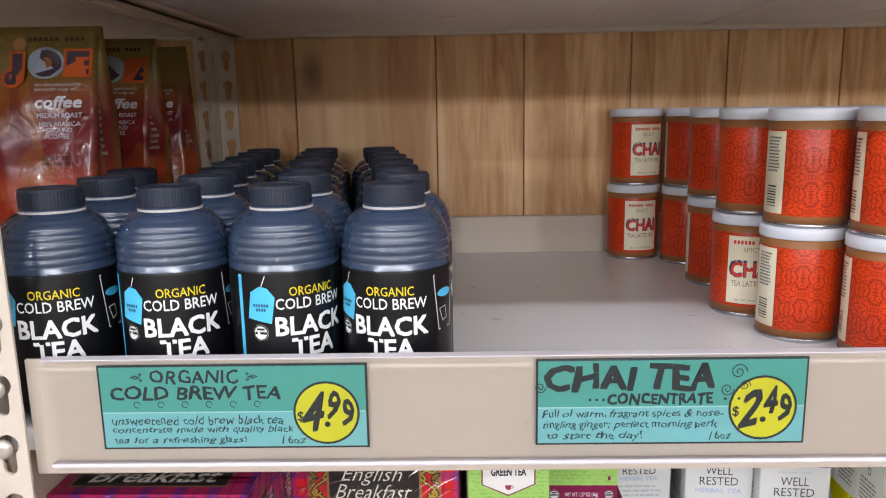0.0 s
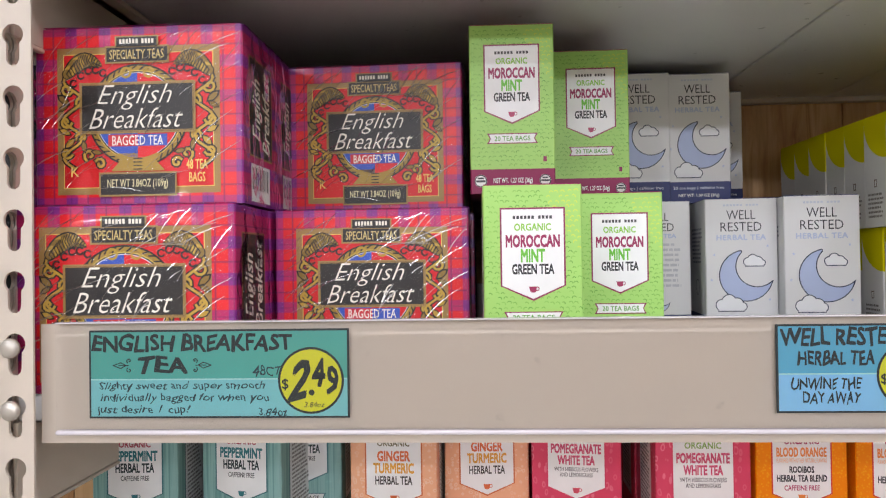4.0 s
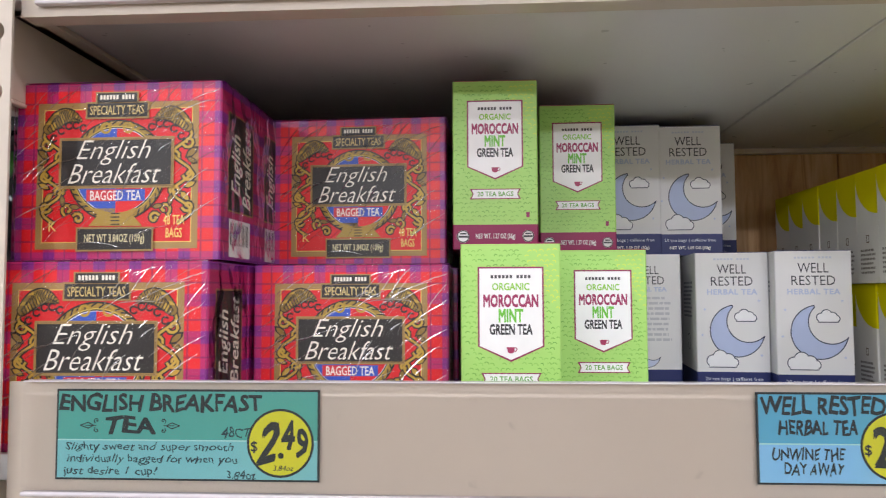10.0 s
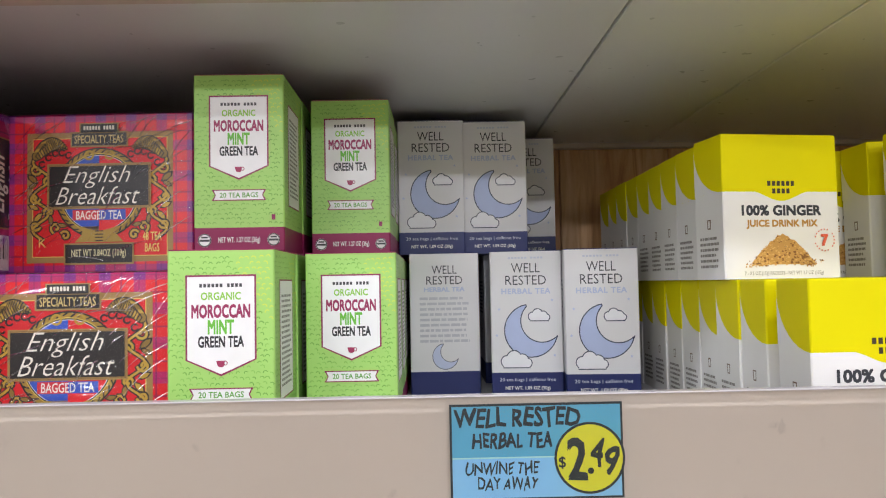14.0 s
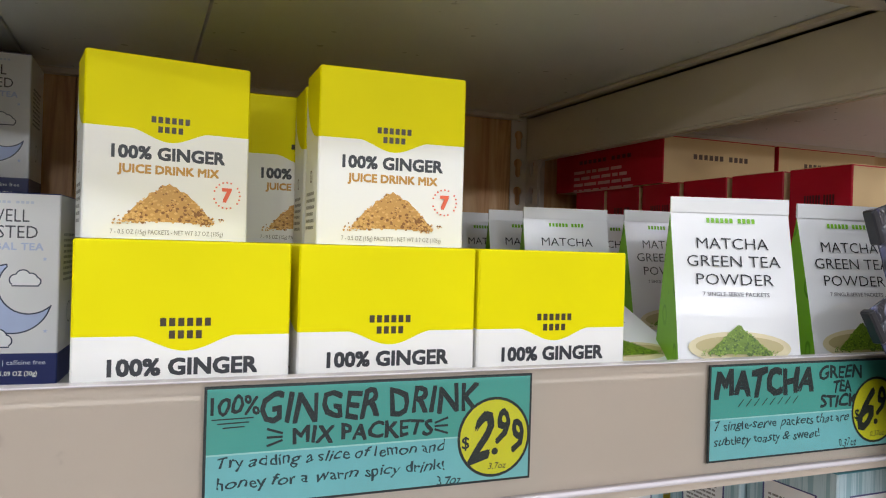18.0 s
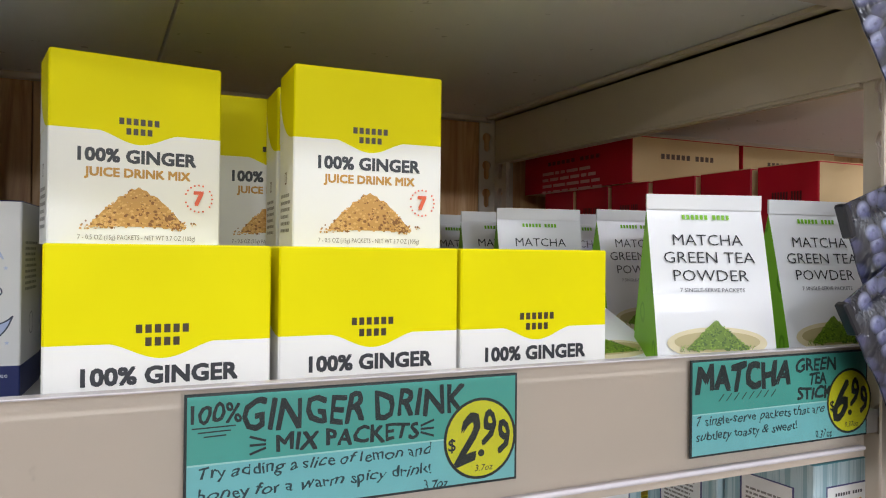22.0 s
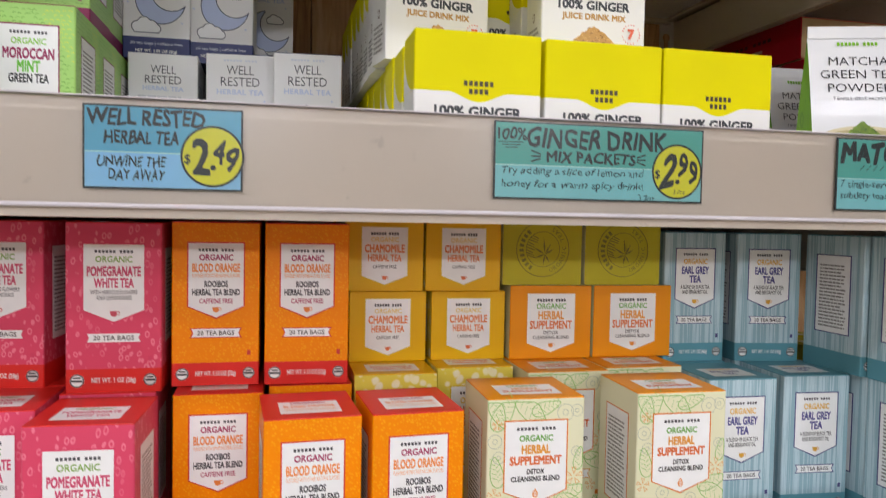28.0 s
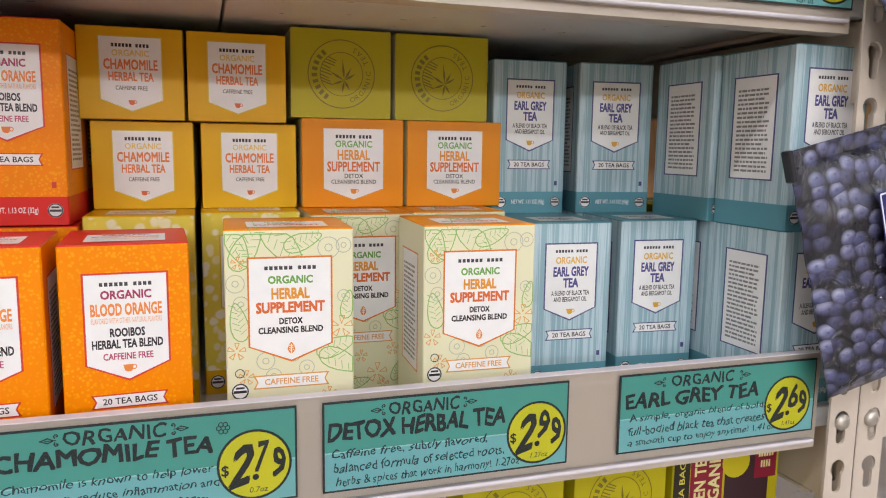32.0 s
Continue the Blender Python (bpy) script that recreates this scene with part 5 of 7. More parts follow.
def matcha_pack(w, d, h):
    """Tent-shaped packet: two white sloping faces meeting at a crimped ridge, green gusset ends."""
    t = thing("matcha_packet", "glossy white tent-shaped matcha packet with green ends", "tea packet", "matcha packets")
    n, tk = 6, 0.0009
    prof = [(-d / 2 * (1 - (i / n) ** 1.25), h * 0.93 * i / n) for i in range(n + 1)]
    verts, faces, idx = [], [], []
    for y, z in prof:
        verts += [(-w / 2, y, z), (w / 2, y, z), (-w / 2, -y, z), (w / 2, -y, z)]
    for i in range(n):
        b, c = 4 * i, 4 * (i + 1)
        faces += [(b, b + 1, c + 1, c), (b + 3, b + 2, c + 2, c + 3), (b + 2, b, c, c + 2), (b + 1, b + 3, c + 3, c + 1)]
        idx += [0, 0, 1, 1]
    b = 4 * n
    k = len(verts)
    verts += [(-w / 2, -tk, h), (w / 2, -tk, h), (w / 2, tk, h), (-w / 2, tk, h), (-w / 2, -tk, h * 0.93), (w / 2, -tk, h * 0.93), (w / 2, tk, h * 0.93), (-w / 2, tk, h * 0.93)]
    faces += [(k + 4, k + 5, k + 1, k), (k + 6, k + 7, k + 3, k + 2), (k, k + 1, k + 2, k + 3), (k + 5, k + 6, k + 2, k + 1), (k + 7, k + 4, k, k + 3)]
    idx += [0, 0, 0, 0, 0]
    faces.append((0, 2, 3, 1))
    idx.append(0)
    part("packet", mesh_of("packet", verts, faces, [MATCHA_WHITE, LEAF_GREEN], idx), None, t)
    a = Art()
    gr, dk = ink("7ab52e", 0.2), ink("2f2f33", 0.2)
    a.brand(0, h * 0.895, w * 0.42, h * 0.024, gr)
    a.text("lettering", "MATCHA", 0, h * 0.79, h * 0.05, dk, w=w * 0.60, bold=-0.006)
    a.text("lettering", "GREEN TEA", 0, h * 0.71, h * 0.05, dk, w=w * 0.78, bold=-0.006)
    a.text("lettering", "POWDER", 0, h * 0.628, h * 0.05, dk, w=w * 0.64, bold=-0.006)
    a.text("lettering", "7 SINGLE-SERVE PACKETS", 0, h * 0.563, h * 0.018, ink("77777b", 0.2), w=w * 0.55, bold=0.006)
    a.disc("bowl_picture", 0, h * 0.33, w * 0.42, ink("d9cda6", 0.2), 30, h * 0.07)
    a.up()
    a.disc("bowl_picture", 0, h * 0.335, w * 0.36, ink("b9ab7c", 0.2), 30, h * 0.045)
    a.up()
    powder_heap(a, 0, h * 0.31, w * 0.50, h * 0.125, (ink("6b8a1c", 0.3), ink("48660f", 0.3), ink("86a62e", 0.3)), 8, steep=1.05)
    # lay the print along the curved slope
    for name, (v, f, ix, mats) in a.parts.items():
        out = []
        for x, y, z in v:
            u = min(1.0, max(0.0, z / (h * 0.93)))
            out.append((x, -d / 2 * (1 - u ** 1.25) + y * 2.2 - 0.0006, max(z, 0.0004)))
        a.one(t, name, out, f, mats, ix, True)
    return t


TEA_LIQUID = Nodes("dark_tea_bottle").done(lin("2c3b52"), 0.2, 0.0, 0.6, 0.6)
CAP = board_paint("dark_cap", "262c38", 0.42)
NECK = ink("b3aca6", 0.3)
SLEEVE = board_paint("black_sleeve", "101013", 0.3)


def tea_bottle(w, d, h):
    t = thing("cold_brew_bottle", "dark ribbed tea bottle with a black sleeve and cap", "bottle", "cold brew bottles")
    r = w / 2
    prof = [(r * 0.86, 0.0), (r * 0.97, 0.004), (r, 0.010), (r, 0.0985)]
    z0, z1, ribs = 0.0990, 0.1305, 6
    for i in range(ribs * 6 + 1):
        u = i / (ribs * 6)
        body = 0.585 + 0.415 * max(0.0, 1 - u ** 3.2) ** 0.75
        groove = abs(math.sin(math.pi * ribs * u)) ** 0.6
        prof.append((r * body * (0.976 + 0.024 * groove), z0 + (z1 - z0) * u))
    prof += [(r * 0.555, z1 + 0.0012), (r * 0.545, z1 + 0.0030)]
    v, f, i = lathe(prof, 36)
    part("bottle", mesh_of("bottle", v, f, [TEA_LIQUID], None, True), None, t)
    v, f, i = lathe([(r * 1.004, 0.006), (r * 1.006, 0.012), (r * 1.006, 0.0935), (r * 1.0, 0.095)], 36)
    part("sleeve", mesh_of("sleeve", v, f, [SLEEVE], None, True), None, t, "black printed sleeve")
    zc = h - 0.0125
    v, f, i = lathe([(r * 0.53, zc - 0.0046), (r * 0.572, zc - 0.0040), (r * 0.572, zc - 0.0012), (r * 0.52, zc - 0.0008)], 30)
    part("neck_ring", mesh_of("neck_ring", v, f, [NECK], None, True), None, t, "grey tamper ring")
    seg = 120
    verts, faces = [], []
    for k, (rr, zz) in enumerate(((0.545, zc), (0.56, zc + 0.0008), (0.555, zc + 0.0110), (0.53, h), (0.36, h), (0.345, h - 0.0008))):
        for q in range(seg):
            g = 1.0 if k not in (1, 2) else (1.0 if q % 2 else 0.992)
            verts.append((r * rr * g * math.cos(2 * math.pi * q / seg), r * rr * g * math.sin(2 * math.pi * q / seg), zz))
    for k in range(5):
        for q in range(seg):
            n = (q + 1) % seg
            faces.append((k * seg + q, k * seg + n, (k + 1) * seg + n, (k + 1) * seg + q))
    faces.append(tuple(5 * seg + q for q in range(seg)))
    part("cap", mesh_of("cap", verts, faces, [CAP]), None, t, "black screw cap")
    # wrapped print, bent round the sleeve
    a = Art()
    yl, wh, bl = ink("e6cf1d"), ink("f0efec"), ink("4fc0ea")
    a.text("lettering", "ORGANIC", 0.002, 0.0825, 0.0057, yl, w=0.030, bold=0.002)
    a.text("lettering", "COLD BREW", 0.002, 0.0748, 0.0068, wh, w=0.047, bold=0.006)
    a.text("lettering", "BLACK", 0.002, 0.0606, 0.0116, wh, w=0.048, bold=0.02)
    a.text("lettering", "TEA", 0.002, 0.0465, 0.0116, wh, w=0.029, bold=0.02)
    # hanging tag, a tilted card with cut corners, printed in narrow strips
    for q in range(6):
        edge = []
        for u in (q / 6, (q + 1) / 6):
            edge.append((u, 0.0215 - 0.005 * max(0.0, abs(u - 0.5) - 0.15) / 0.35))
        (u0, t0), (u1, t1) = edge
        place_tag = lambda u, v: (-0.0405 + 0.0160 * u + 0.16 * v, 0.0655 + v - 0.0030 * u)
        a.poly("tag_print", [place_tag(u0, 0.0), place_tag(u1, 0.0), place_tag(u1, t1), place_tag(u0, t0)], bl)
    a.up()
    a.brand(-0.0312, 0.0725, 0.0105, 0.0020, ink("1f4a66"), two=True)
    a.line("tag_string", [(-0.0300, 0.0862), (-0.0275, 0.0925)], 0.0005, wh)
    seal(a, -0.0320, 0.0565, 0.0052, BLACK_INK, wh)
    for pts in ([(0.031, 0.090), (0.035, 0.055)], [(0.031, 0.090), (0.052, 0.091)], [(0.052, 0.091), (0.048, 0.055)], [(0.035, 0.055), (0.048, 0.055)]):
        a.line("glass_drawing", pts, 0.0006, wh)
    a.disc("glass_drawing", 0.0415, 0.078, 0.0075, bl, 18, 0.0028)
    a.line("glass_drawing", [(0.036, 0.068), (0.039, 0.060), (0.0435, 0.0615), (0.042, 0.069), (0.036, 0.068)], 0.0005, wh)
    a.rect("blue_strip", -0.0475, 0.018, -0.0445, 0.0925, bl)
    for name, (v, f, ix, mats) in a.parts.items():
        R = r * 1.006
        out = [((R - y) * math.sin(x / R), -(R - y) * math.cos(x / R), z) for x, y, z in v]
        a.one(t, name, out, f, mats, ix, True)
    return t


def damask(name, base, dark, r):
    """Mirrored scrollwork printed round a can, repeating every few centimetres."""
    k = Nodes(name)
    sp = k.n("ShaderNodeSeparateXYZ")
    k.link(k.coord(), sp.inputs[0])
    u = k.math("MULTIPLY", k.math("ARCTAN2", sp.outputs[0], k.math("MULTIPLY", sp.outputs[1], -1.0)), r)
    row = k.math("PINGPONG", sp.outputs[2], 0.0135)
    col = k.math("PINGPONG", k.math("ADD", u, 1.0), 0.0105)
    cv = k.n("ShaderNodeCombineXYZ")
    k.link(col, cv.inputs[0])
    k.link(row, cv.inputs[1])
    scroll = k.math("ABSOLUTE", k.math("SUBTRACT", k.noise(cv.outputs[0], 300, 1, 0.4, 1.2), 0.5))
    line = k.ramp(scroll, [(0.035, (1, 1, 1)), (0.06, (0, 0, 0))])
    blot = k.step(k.noise(cv.outputs[0], 420, 0, 0.4, 0.6), 0.60, 0.64)
    both = k.math("MAXIMUM", line, blot)
    return k.done(k.mix(k.math("MULTIPLY", both, 0.85), lin(base), lin(dark)), 0.3, spec=0.3)


CHAI = damask("chai_damask", "d8441a", "8f2412", 0.032)
CHAI_BAND = board_paint("copper_band", "94623a", 0.4)
TIN = Nodes("tin_rim").done(lin("b9b9bc"), 0.25, 0.9)
LID_WHITE = board_paint("translucent_lid", "d9dce2", 0.3)


def chai_can(w, d, h):
    t = thing("chai_can", "orange damask-printed chai latte can with a white plastic lid", "can", "chai cans")
    r = w / 2
    v, f, i = lathe([(r * 0.97, 0.0), (r, 0.001), (r, 0.003), (r * 0.985, 0.0036)], 40)
    part("base_rim", mesh_of("base_rim", v, f, [TIN], None, True), None, t, "bright tin rim")
    v, f, i = lathe([(r * 0.985, 0.0034), (r * 0.985, 0.0095), (r * 0.986, 0.0096), (r * 0.986, h - 0.0165), (r * 0.985, h - 0.0164), (r * 0.985, h - 0.008)], 40, [1, 1, 0, 0, 1, 1])
    shell = part("wall", mesh_of("wall", v, f, [CHAI, CHAI_BAND], i, True), None, t)
    v, f, i = lathe([(r * 1.0, h - 0.0095), (r * 1.02, h - 0.009), (r * 1.02, h - 0.0012), (r * 1.0, h), (r * 0.9, h), (r * 0.88, h - 0.0015)], 40)
    part("lid", mesh_of("lid", v, f, [LID_WHITE], None, True), None, t, "white translucent plastic lid")
    a = Art()
    cr, rd, dk = ink("e9e0c2"), ink("d2321f"), ink("9a8a62")
    a.rect("panel", -0.021, 0.0125, 0.021, h - 0.019, cr)
    a.up()
    a.brand(0, h - 0.0245, 0.033, 0.0035, rd)
    a.text("lettering", "SPICY", 0, h - 0.031, 0.0042, dk, w=0.015)
    a.text("chai_lettering", "CHAI", 0, h * 0.47 + 0.0008, 0.0145, ink("2d3550"), w=0.0375, bold=0.035)
    a.up()
    a.text("chai_lettering", "CHAI", 0, h * 0.47, 0.0128, rd, w=0.035, bold=0.02)
    a.text("lettering", "TEA LATTE MIX", 0, h * 0.335, 0.005, ink("6d6148"), w=0.034)
    a.text("lettering", "NET WT. 10 OZ (284g)", 0, 0.0155, 0.0026, ink("6d6148"), w=0.026)
    a.rect("info_panel", 0.046, 0.0105, 0.070, h - 0.0175, cr)
    a.up()
    a.bars("info_print", 0.0515, 0.0665, h - 0.022, 11, 0.0026, ink("6a6a6c"), 4)
    for i in range(8):
        a.rect("barcode", 0.0525, 0.016 + i * 0.0022, 0.0635, 0.016 + i * 0.0022 + (0.0011 if i % 3 else 0.0007), ink("3c3634"))
    for name, (v, f, ix, mats) in a.parts.items():
        R = r * 0.988
        # cut wide faces so that they follow the can
        o = part(name.split("/")[0], bend(name.split("/")[0], v, f, ix, mats, R), None, shell)
        if o.name.split(".")[0] in SMALL_PRINT:
            o["kind"] = "stuff"
    return t


def bend(name, v, f, ix, mats, R):
    """Wrap flat print round an upright cylinder, splitting wide faces first."""
    nv, nf, ni = list(v), [], []
    for face, m in zip(f, ix):
        xs = [v[i][0] for i in face]
        if len(face) == 4 and max(xs) - min(xs) > 0.006:
            x0, x1 = min(xs), max(xs)
            z0, z1 = min(v[i][2] for i in face), max(v[i][2] for i in face)
            y = v[face[0]][1]
            n = int((x1 - x0) / 0.004) + 1
            for k in range(n):
                a, b = x0 + (x1 - x0) * k / n, x0 + (x1 - x0) * (k + 1) / n
                q = len(nv)
                nv += [(a, y, z0), (b, y, z0), (b, y, z1), (a, y, z1)]
                nf.append((q, q + 1, q + 2, q + 3))
                ni.append(m)
        else:
            nf.append(face)
            ni.append(m)
    out = [((R - y) * math.sin(x / R), -(R - y) * math.cos(x / R), z) for x, y, z in nv]
    return mesh_of(name, out, nf, mats, ni)


KINDS = {
    "mint": (mint_box, 0.0660, 0.078, 0.1318), "rest": (rest_box, 0.068, 0.08, 0.1378), "eb": (breakfast_box, 0.1435, 0.077, 0.1195),
    "ginger": (ginger_box, 0.0940, 0.0405, 0.1065), "matcha": (matcha_pack, 0.081, 0.056, 0.146), "bottle": (tea_bottle, 0.0705, 0.0705, 0.1455), "can": (chai_can, 0.064, 0.064, 0.0932),
    "orange": (orange_box, 0.0695, 0.078, 0.1345), "pink": (pink_box, 0.0715, 0.078, 0.1345), "detox": (detox_box, 0.0785, 0.074, 0.1405), "grey": (grey_box, 0.0695, 0.078, 0.1335),
    "cham": (chamomile_box, 0.0735, 0.07, 0.1405), "cham_end": (cham_end, 0.0735, 0.067, 0.1335), "detox_end": (detox_end, 0.0845, 0.0725, 0.1345), "turmeric": (turmeric_box, 0.0695, 0.078, 0.1345), "pepper": (peppermint_box, 0.0695, 0.078, 0.1345), "green": (green_box, 0.078, 0.07, 0.13),
}
EGX = 0.9
rnd = random.Random(11)
jit = lambda a: rnd.uniform(-a, a)

# upper shelf: cold brew bottles and chai cans
for c, (bx, by) in enumerate(((-0.2545, 0.435), (-0.179, 0.437), (-0.107, 0.437), (-0.0335, 0.434))):
    for r in range(7 if c else 3):
        place("bottle", bx + jit(0.002) + -0.0105 * max(0, r - 1) + 0.001 * (r == 1), by + r * 0.0735, D0, (17, 21, 37, -6)[c] + (jit(160) if r else 0), rear=r > 1)
for x, y, turn, turn2 in ((0.291, 0.574, 176, 176), (0.334, 0.518, 149, 152), (0.2775, 0.650, -14, 35), (0.290, 0.767, 150, 120), (0.292, 0.878, 100, 148), (0.2315, 0.912, 8, 14), (0.346, 0.618, 60, 70), (0.352, 0.69, 0, 0), (0.357, 0.77, 0, 0), (0.36, 0.86, 0, 0), (0.405, 0.55, -150, -140), (0.412, 0.63, 0, 0), (0.425, 0.71, 0, 0), (0.475, 0.56, 0, 0)):
    place("can", x, y, D0, turn)
    place("can", x + jit(0.002), y + jit(0.002), D0 + 0.0933, turn2)

# middle shelf
for r in range(6):
    place("eb", -0.2065 + jit(0.002), 0.434 + r * 0.0785, D1, jit(1), rear=r > 0)
    place("eb", -0.0595 + jit(0.002), 0.516 + r * 0.0785, D1, 0.5, rear=r > 0) if r < 5 else None
    if r < 5:
        place("eb", -0.2095 + jit(0.002), 0.457 + r * 0.0785, D1 + 0.1222, jit(1), rear=r > 0)
        place("eb", -0.0655 + jit(0.002), 0.574 + r * 0.0785, D1 + 0.1222, -2.5 if r == 0 else 0, rear=r > 0) if r < 4 else None
for r in range(6):
    place("mint", 0.0545, 0.470 + r * 0.08, D1, 0.6 if r == 0 else jit(1), rear=r > 1)
    place("mint", 0.1265, 0.549 + r * 0.08, D1, -0.5, rear=r > 0) if r < 5 else None
    place("mint", 0.0455, 0.551 + r * 0.08, D1 + 0.1333, 0.4, rear=r > 0) if r < 5 else None
    place("mint", 0.1185, 0.632 + r * 0.08, D1 + 0.1333, -0.8, rear=r > 0) if r < 4 else None
place("rest", 0.197, 0.817, D1, 180.8)
for x, y, turn in ((0.2755, 0.716, -5), (0.3425, 0.692, -5)):
    place("rest", x, y, D1, turn)
for x, y in ((0.197, 0.826), (0.2765, 0.812), (0.349, 0.775), (0.352, 0.858)):
    place("rest", x, y, D1, 0, rear=True)
for x, y, turn in ((0.187, 0.768, -1), (0.2525, 0.776, -1.5), (0.298, 0.872, -1), (0.2275, 0.872, 0)):
    place("rest", x, y, D1 + 0.1386, turn)
for c, gx in enumerate((0.4525, 0.5495, 0.6455)):
    for r in range(11):
        place("ginger", gx + jit(0.001) - 0.002 * (c == 0 and r == 0), 0.4545 + r * 0.0415 - (0.0185, 0.0145, 0.0145)[min(c, 2)] * (r == 0), D1, 0 if r == 0 else jit(0.8), rear=r > 0)
place("ginger", 0.4462, 0.552, D1 + 0.1076, 8.5)
for r in range(1, 9):
    place("ginger", 0.4445 + jit(0.001), 0.558 + r * 0.0410, D1 + 0.1076, 3.0 if r == 1 else 0.3, rear=True)
place("ginger", 0.575, 0.518, D1 + 0.1076, -1.5)
for r in range(6):
    place("ginger", 0.543 + jit(0.001), 0.63 + r * 0.0415, D1 + 0.1076, 0, rear=r > 0)
place("ginger", 0.58, 0.585, D1 + 0.1076, -2)
for x, y, turn in ((0.7885, 0.445, -19), (0.902, 0.445, -8), (0.785, 0.64, -10), (0.865, 0.53, -8), (0.785, 0.71, -6), (0.873, 0.61, -4), (0.78, 0.785, 1), (0.865, 0.69, -4), (0.868, 0.77, 2), (0.78, 0.86, -3), (0.87, 0.85, 0)):
    place("matcha", x, y, D1, turn)
fl_pack = place("matcha", 0.742, 0.54, D1, 0, label="white matcha packet fallen over on its back")
fl_pack.matrix_basis = pose(0.7405, 0.452, D1 + 0.0105, -58, 0, 9) @ Matrix.Diagonal((1, 0.35, 1, 1))

# lower shelf
for r in range(5):
    yy = 0.558 + r * 0.08
    place("pepper", -0.268, yy, D2, 0) if r == 0 else None
    place("pepper", -0.262, yy, D2 + 0.135, 2, rear=r > 0)
    place("pepper", -0.178, yy + 0.01, D2 + 0.135, -9, rear=r > 0)
    place("pepper", -0.104 - 0.036, yy + 0.06, D2 + 0.135, 0, rear=r > 0) if r < 4 else None
    place("turmeric", -0.052, yy, D2 + 0.135, -2, rear=r > 0)
    place("turmeric", 0.022, yy + 0.03, D2 + 0.135, 3, rear=r > 0) if r < 4 else None
    place("pink", 0.094, yy + 0.02, D2 + 0.135, -6, rear=r > 0) if r < 4 else None
    place("pink", 0.187, yy - 0.008, D2 + 0.135, -1, rear=r > 0)
    place("orange", 0.264, yy, D2 + 0.1365, 0.5, rear=r > 0)
    place("orange", 0.338, yy - 0.004, D2 + 0.1365, -1.2, rear=r > 0)
for r in range(6):
    yy = 0.455 + r * 0.08
    for x, kd, dy in ((-0.24, "pepper", 0.03), (-0.165, "pepper", 0.04), (-0.09, "pepper", 0.05), (-0.015, "turmeric", 0.05), (0.06, "turmeric", 0.06), (0.112, "pink", 0.075)):
        place(kd, x, yy + dy, D2, jit(2), rear=r > 0) if r < 5 and not (kd == "pink") else None
    place("pink", 0.183, yy + (0.0 if r == 0 else 0.012), D2, -3 if r == 0 else 0, rear=r > 1)
    place("pink", 0.108, yy + 0.045, D2, 0, rear=r > 0) if r < 5 else None
    place("orange", 0.268, yy + 0.078, D2, 0, rear=r > 0) if r < 5 else None
    place("orange", 0.3385 if r == 0 else 0.342, yy + (-0.006 if r == 0 else 0.02), D2, 3 if r == 0 else 0, rear=r > 1)
    place("orange", 0.4155, yy - 0.004, D2, 3) if r == 0 else None
    place("detox", 0.509, yy + 0.002, D2, -1.5) if r == 0 else None
    place("detox", 0.635, yy + 0.004, D2, -1.5) if r == 0 else None
for r in range(5):
    yy = 0.56 + r * 0.075
    place("cham", 0.416, yy, D2, 0, rear=r > 0)
    place("cham", 0.494, yy + 0.02, D2, 0, rear=r > 0)
    place("detox", 0.574, yy - 0.01, D2, 0, rear=r > 0)
    place("detox", 0.655, yy, D2, 0, rear=r > 0)
for x, z, k in ((0.4165, 0.1405, 0), (0.4955, 0.1405, 0), (0.411, 0.2085, 1), (0.487, 0.2085, 1)):
    place("cham_end", x, 0.616 - 0.010 * k, D2 + z + 0.001, -1.0, "top")
    place("cham_end", x, 0.616 - 0.010 * k + 0.135, D2 + z + 0.001, 0, "top")
for x, z, lay in ((0.5785, 0.1415, "top"), (0.6665, 0.1415, "top")):
    place("detox_end", x, 0.61, D2 + z, -1.2, lay)
    place("detox_end", x, 0.747, D2 + z, 0, lay)
KINDS["lime_end"] = (detox_end, 0.0815, 0.0705, 0.1345)
for x in (0.5692, 0.6552):
    place("lime_end", x, 0.612, D2 + 0.2145, -1.2, "base", "herbal tea carton lying with its lime sealed base out")
for x, y, turn in ((0.737, 0.525, -2), (0.822, 0.53, -4)):
    for r in range(4):
        place("grey", x + jit(0.001), y + r * 0.081, D2, turn if r == 0 else 0, rear=r > 0)
for x, y, turn in ((0.737, 0.612, -1), (0.818, 0.602, -8)):
    for r in range(3):
        place("grey", x + jit(0.001), y + r * 0.081, D2 + 0.1345, turn, rear=r > 1)
for r in range(2):
    place("grey", EGX, 0.437 + r * 0.08, D2, 1)
    place("grey", EGX - 0.002 - 0.006 * r, 0.437 + r * 0.08, D2 + 0.1345, 1)

# bottom shelf, seen only along its tops
for i, x in enumerate((-0.2, -0.1, 0.02, 0.12, 0.24, 0.34, 0.44, 0.54, 0.64)):
    for r in range(3):
        place("green", x, 0.60 + r * 0.09, D3, 0, rear=r > 0)
for x in (0.665, 0.752):
    place("green", x, 0.46, D3, 0)
    for q in range(2):
        place("green", x, 0.46, D3 + 0.131 + q * 0.0706, 0, "base", "lime green tea carton lying with its sealed base out")


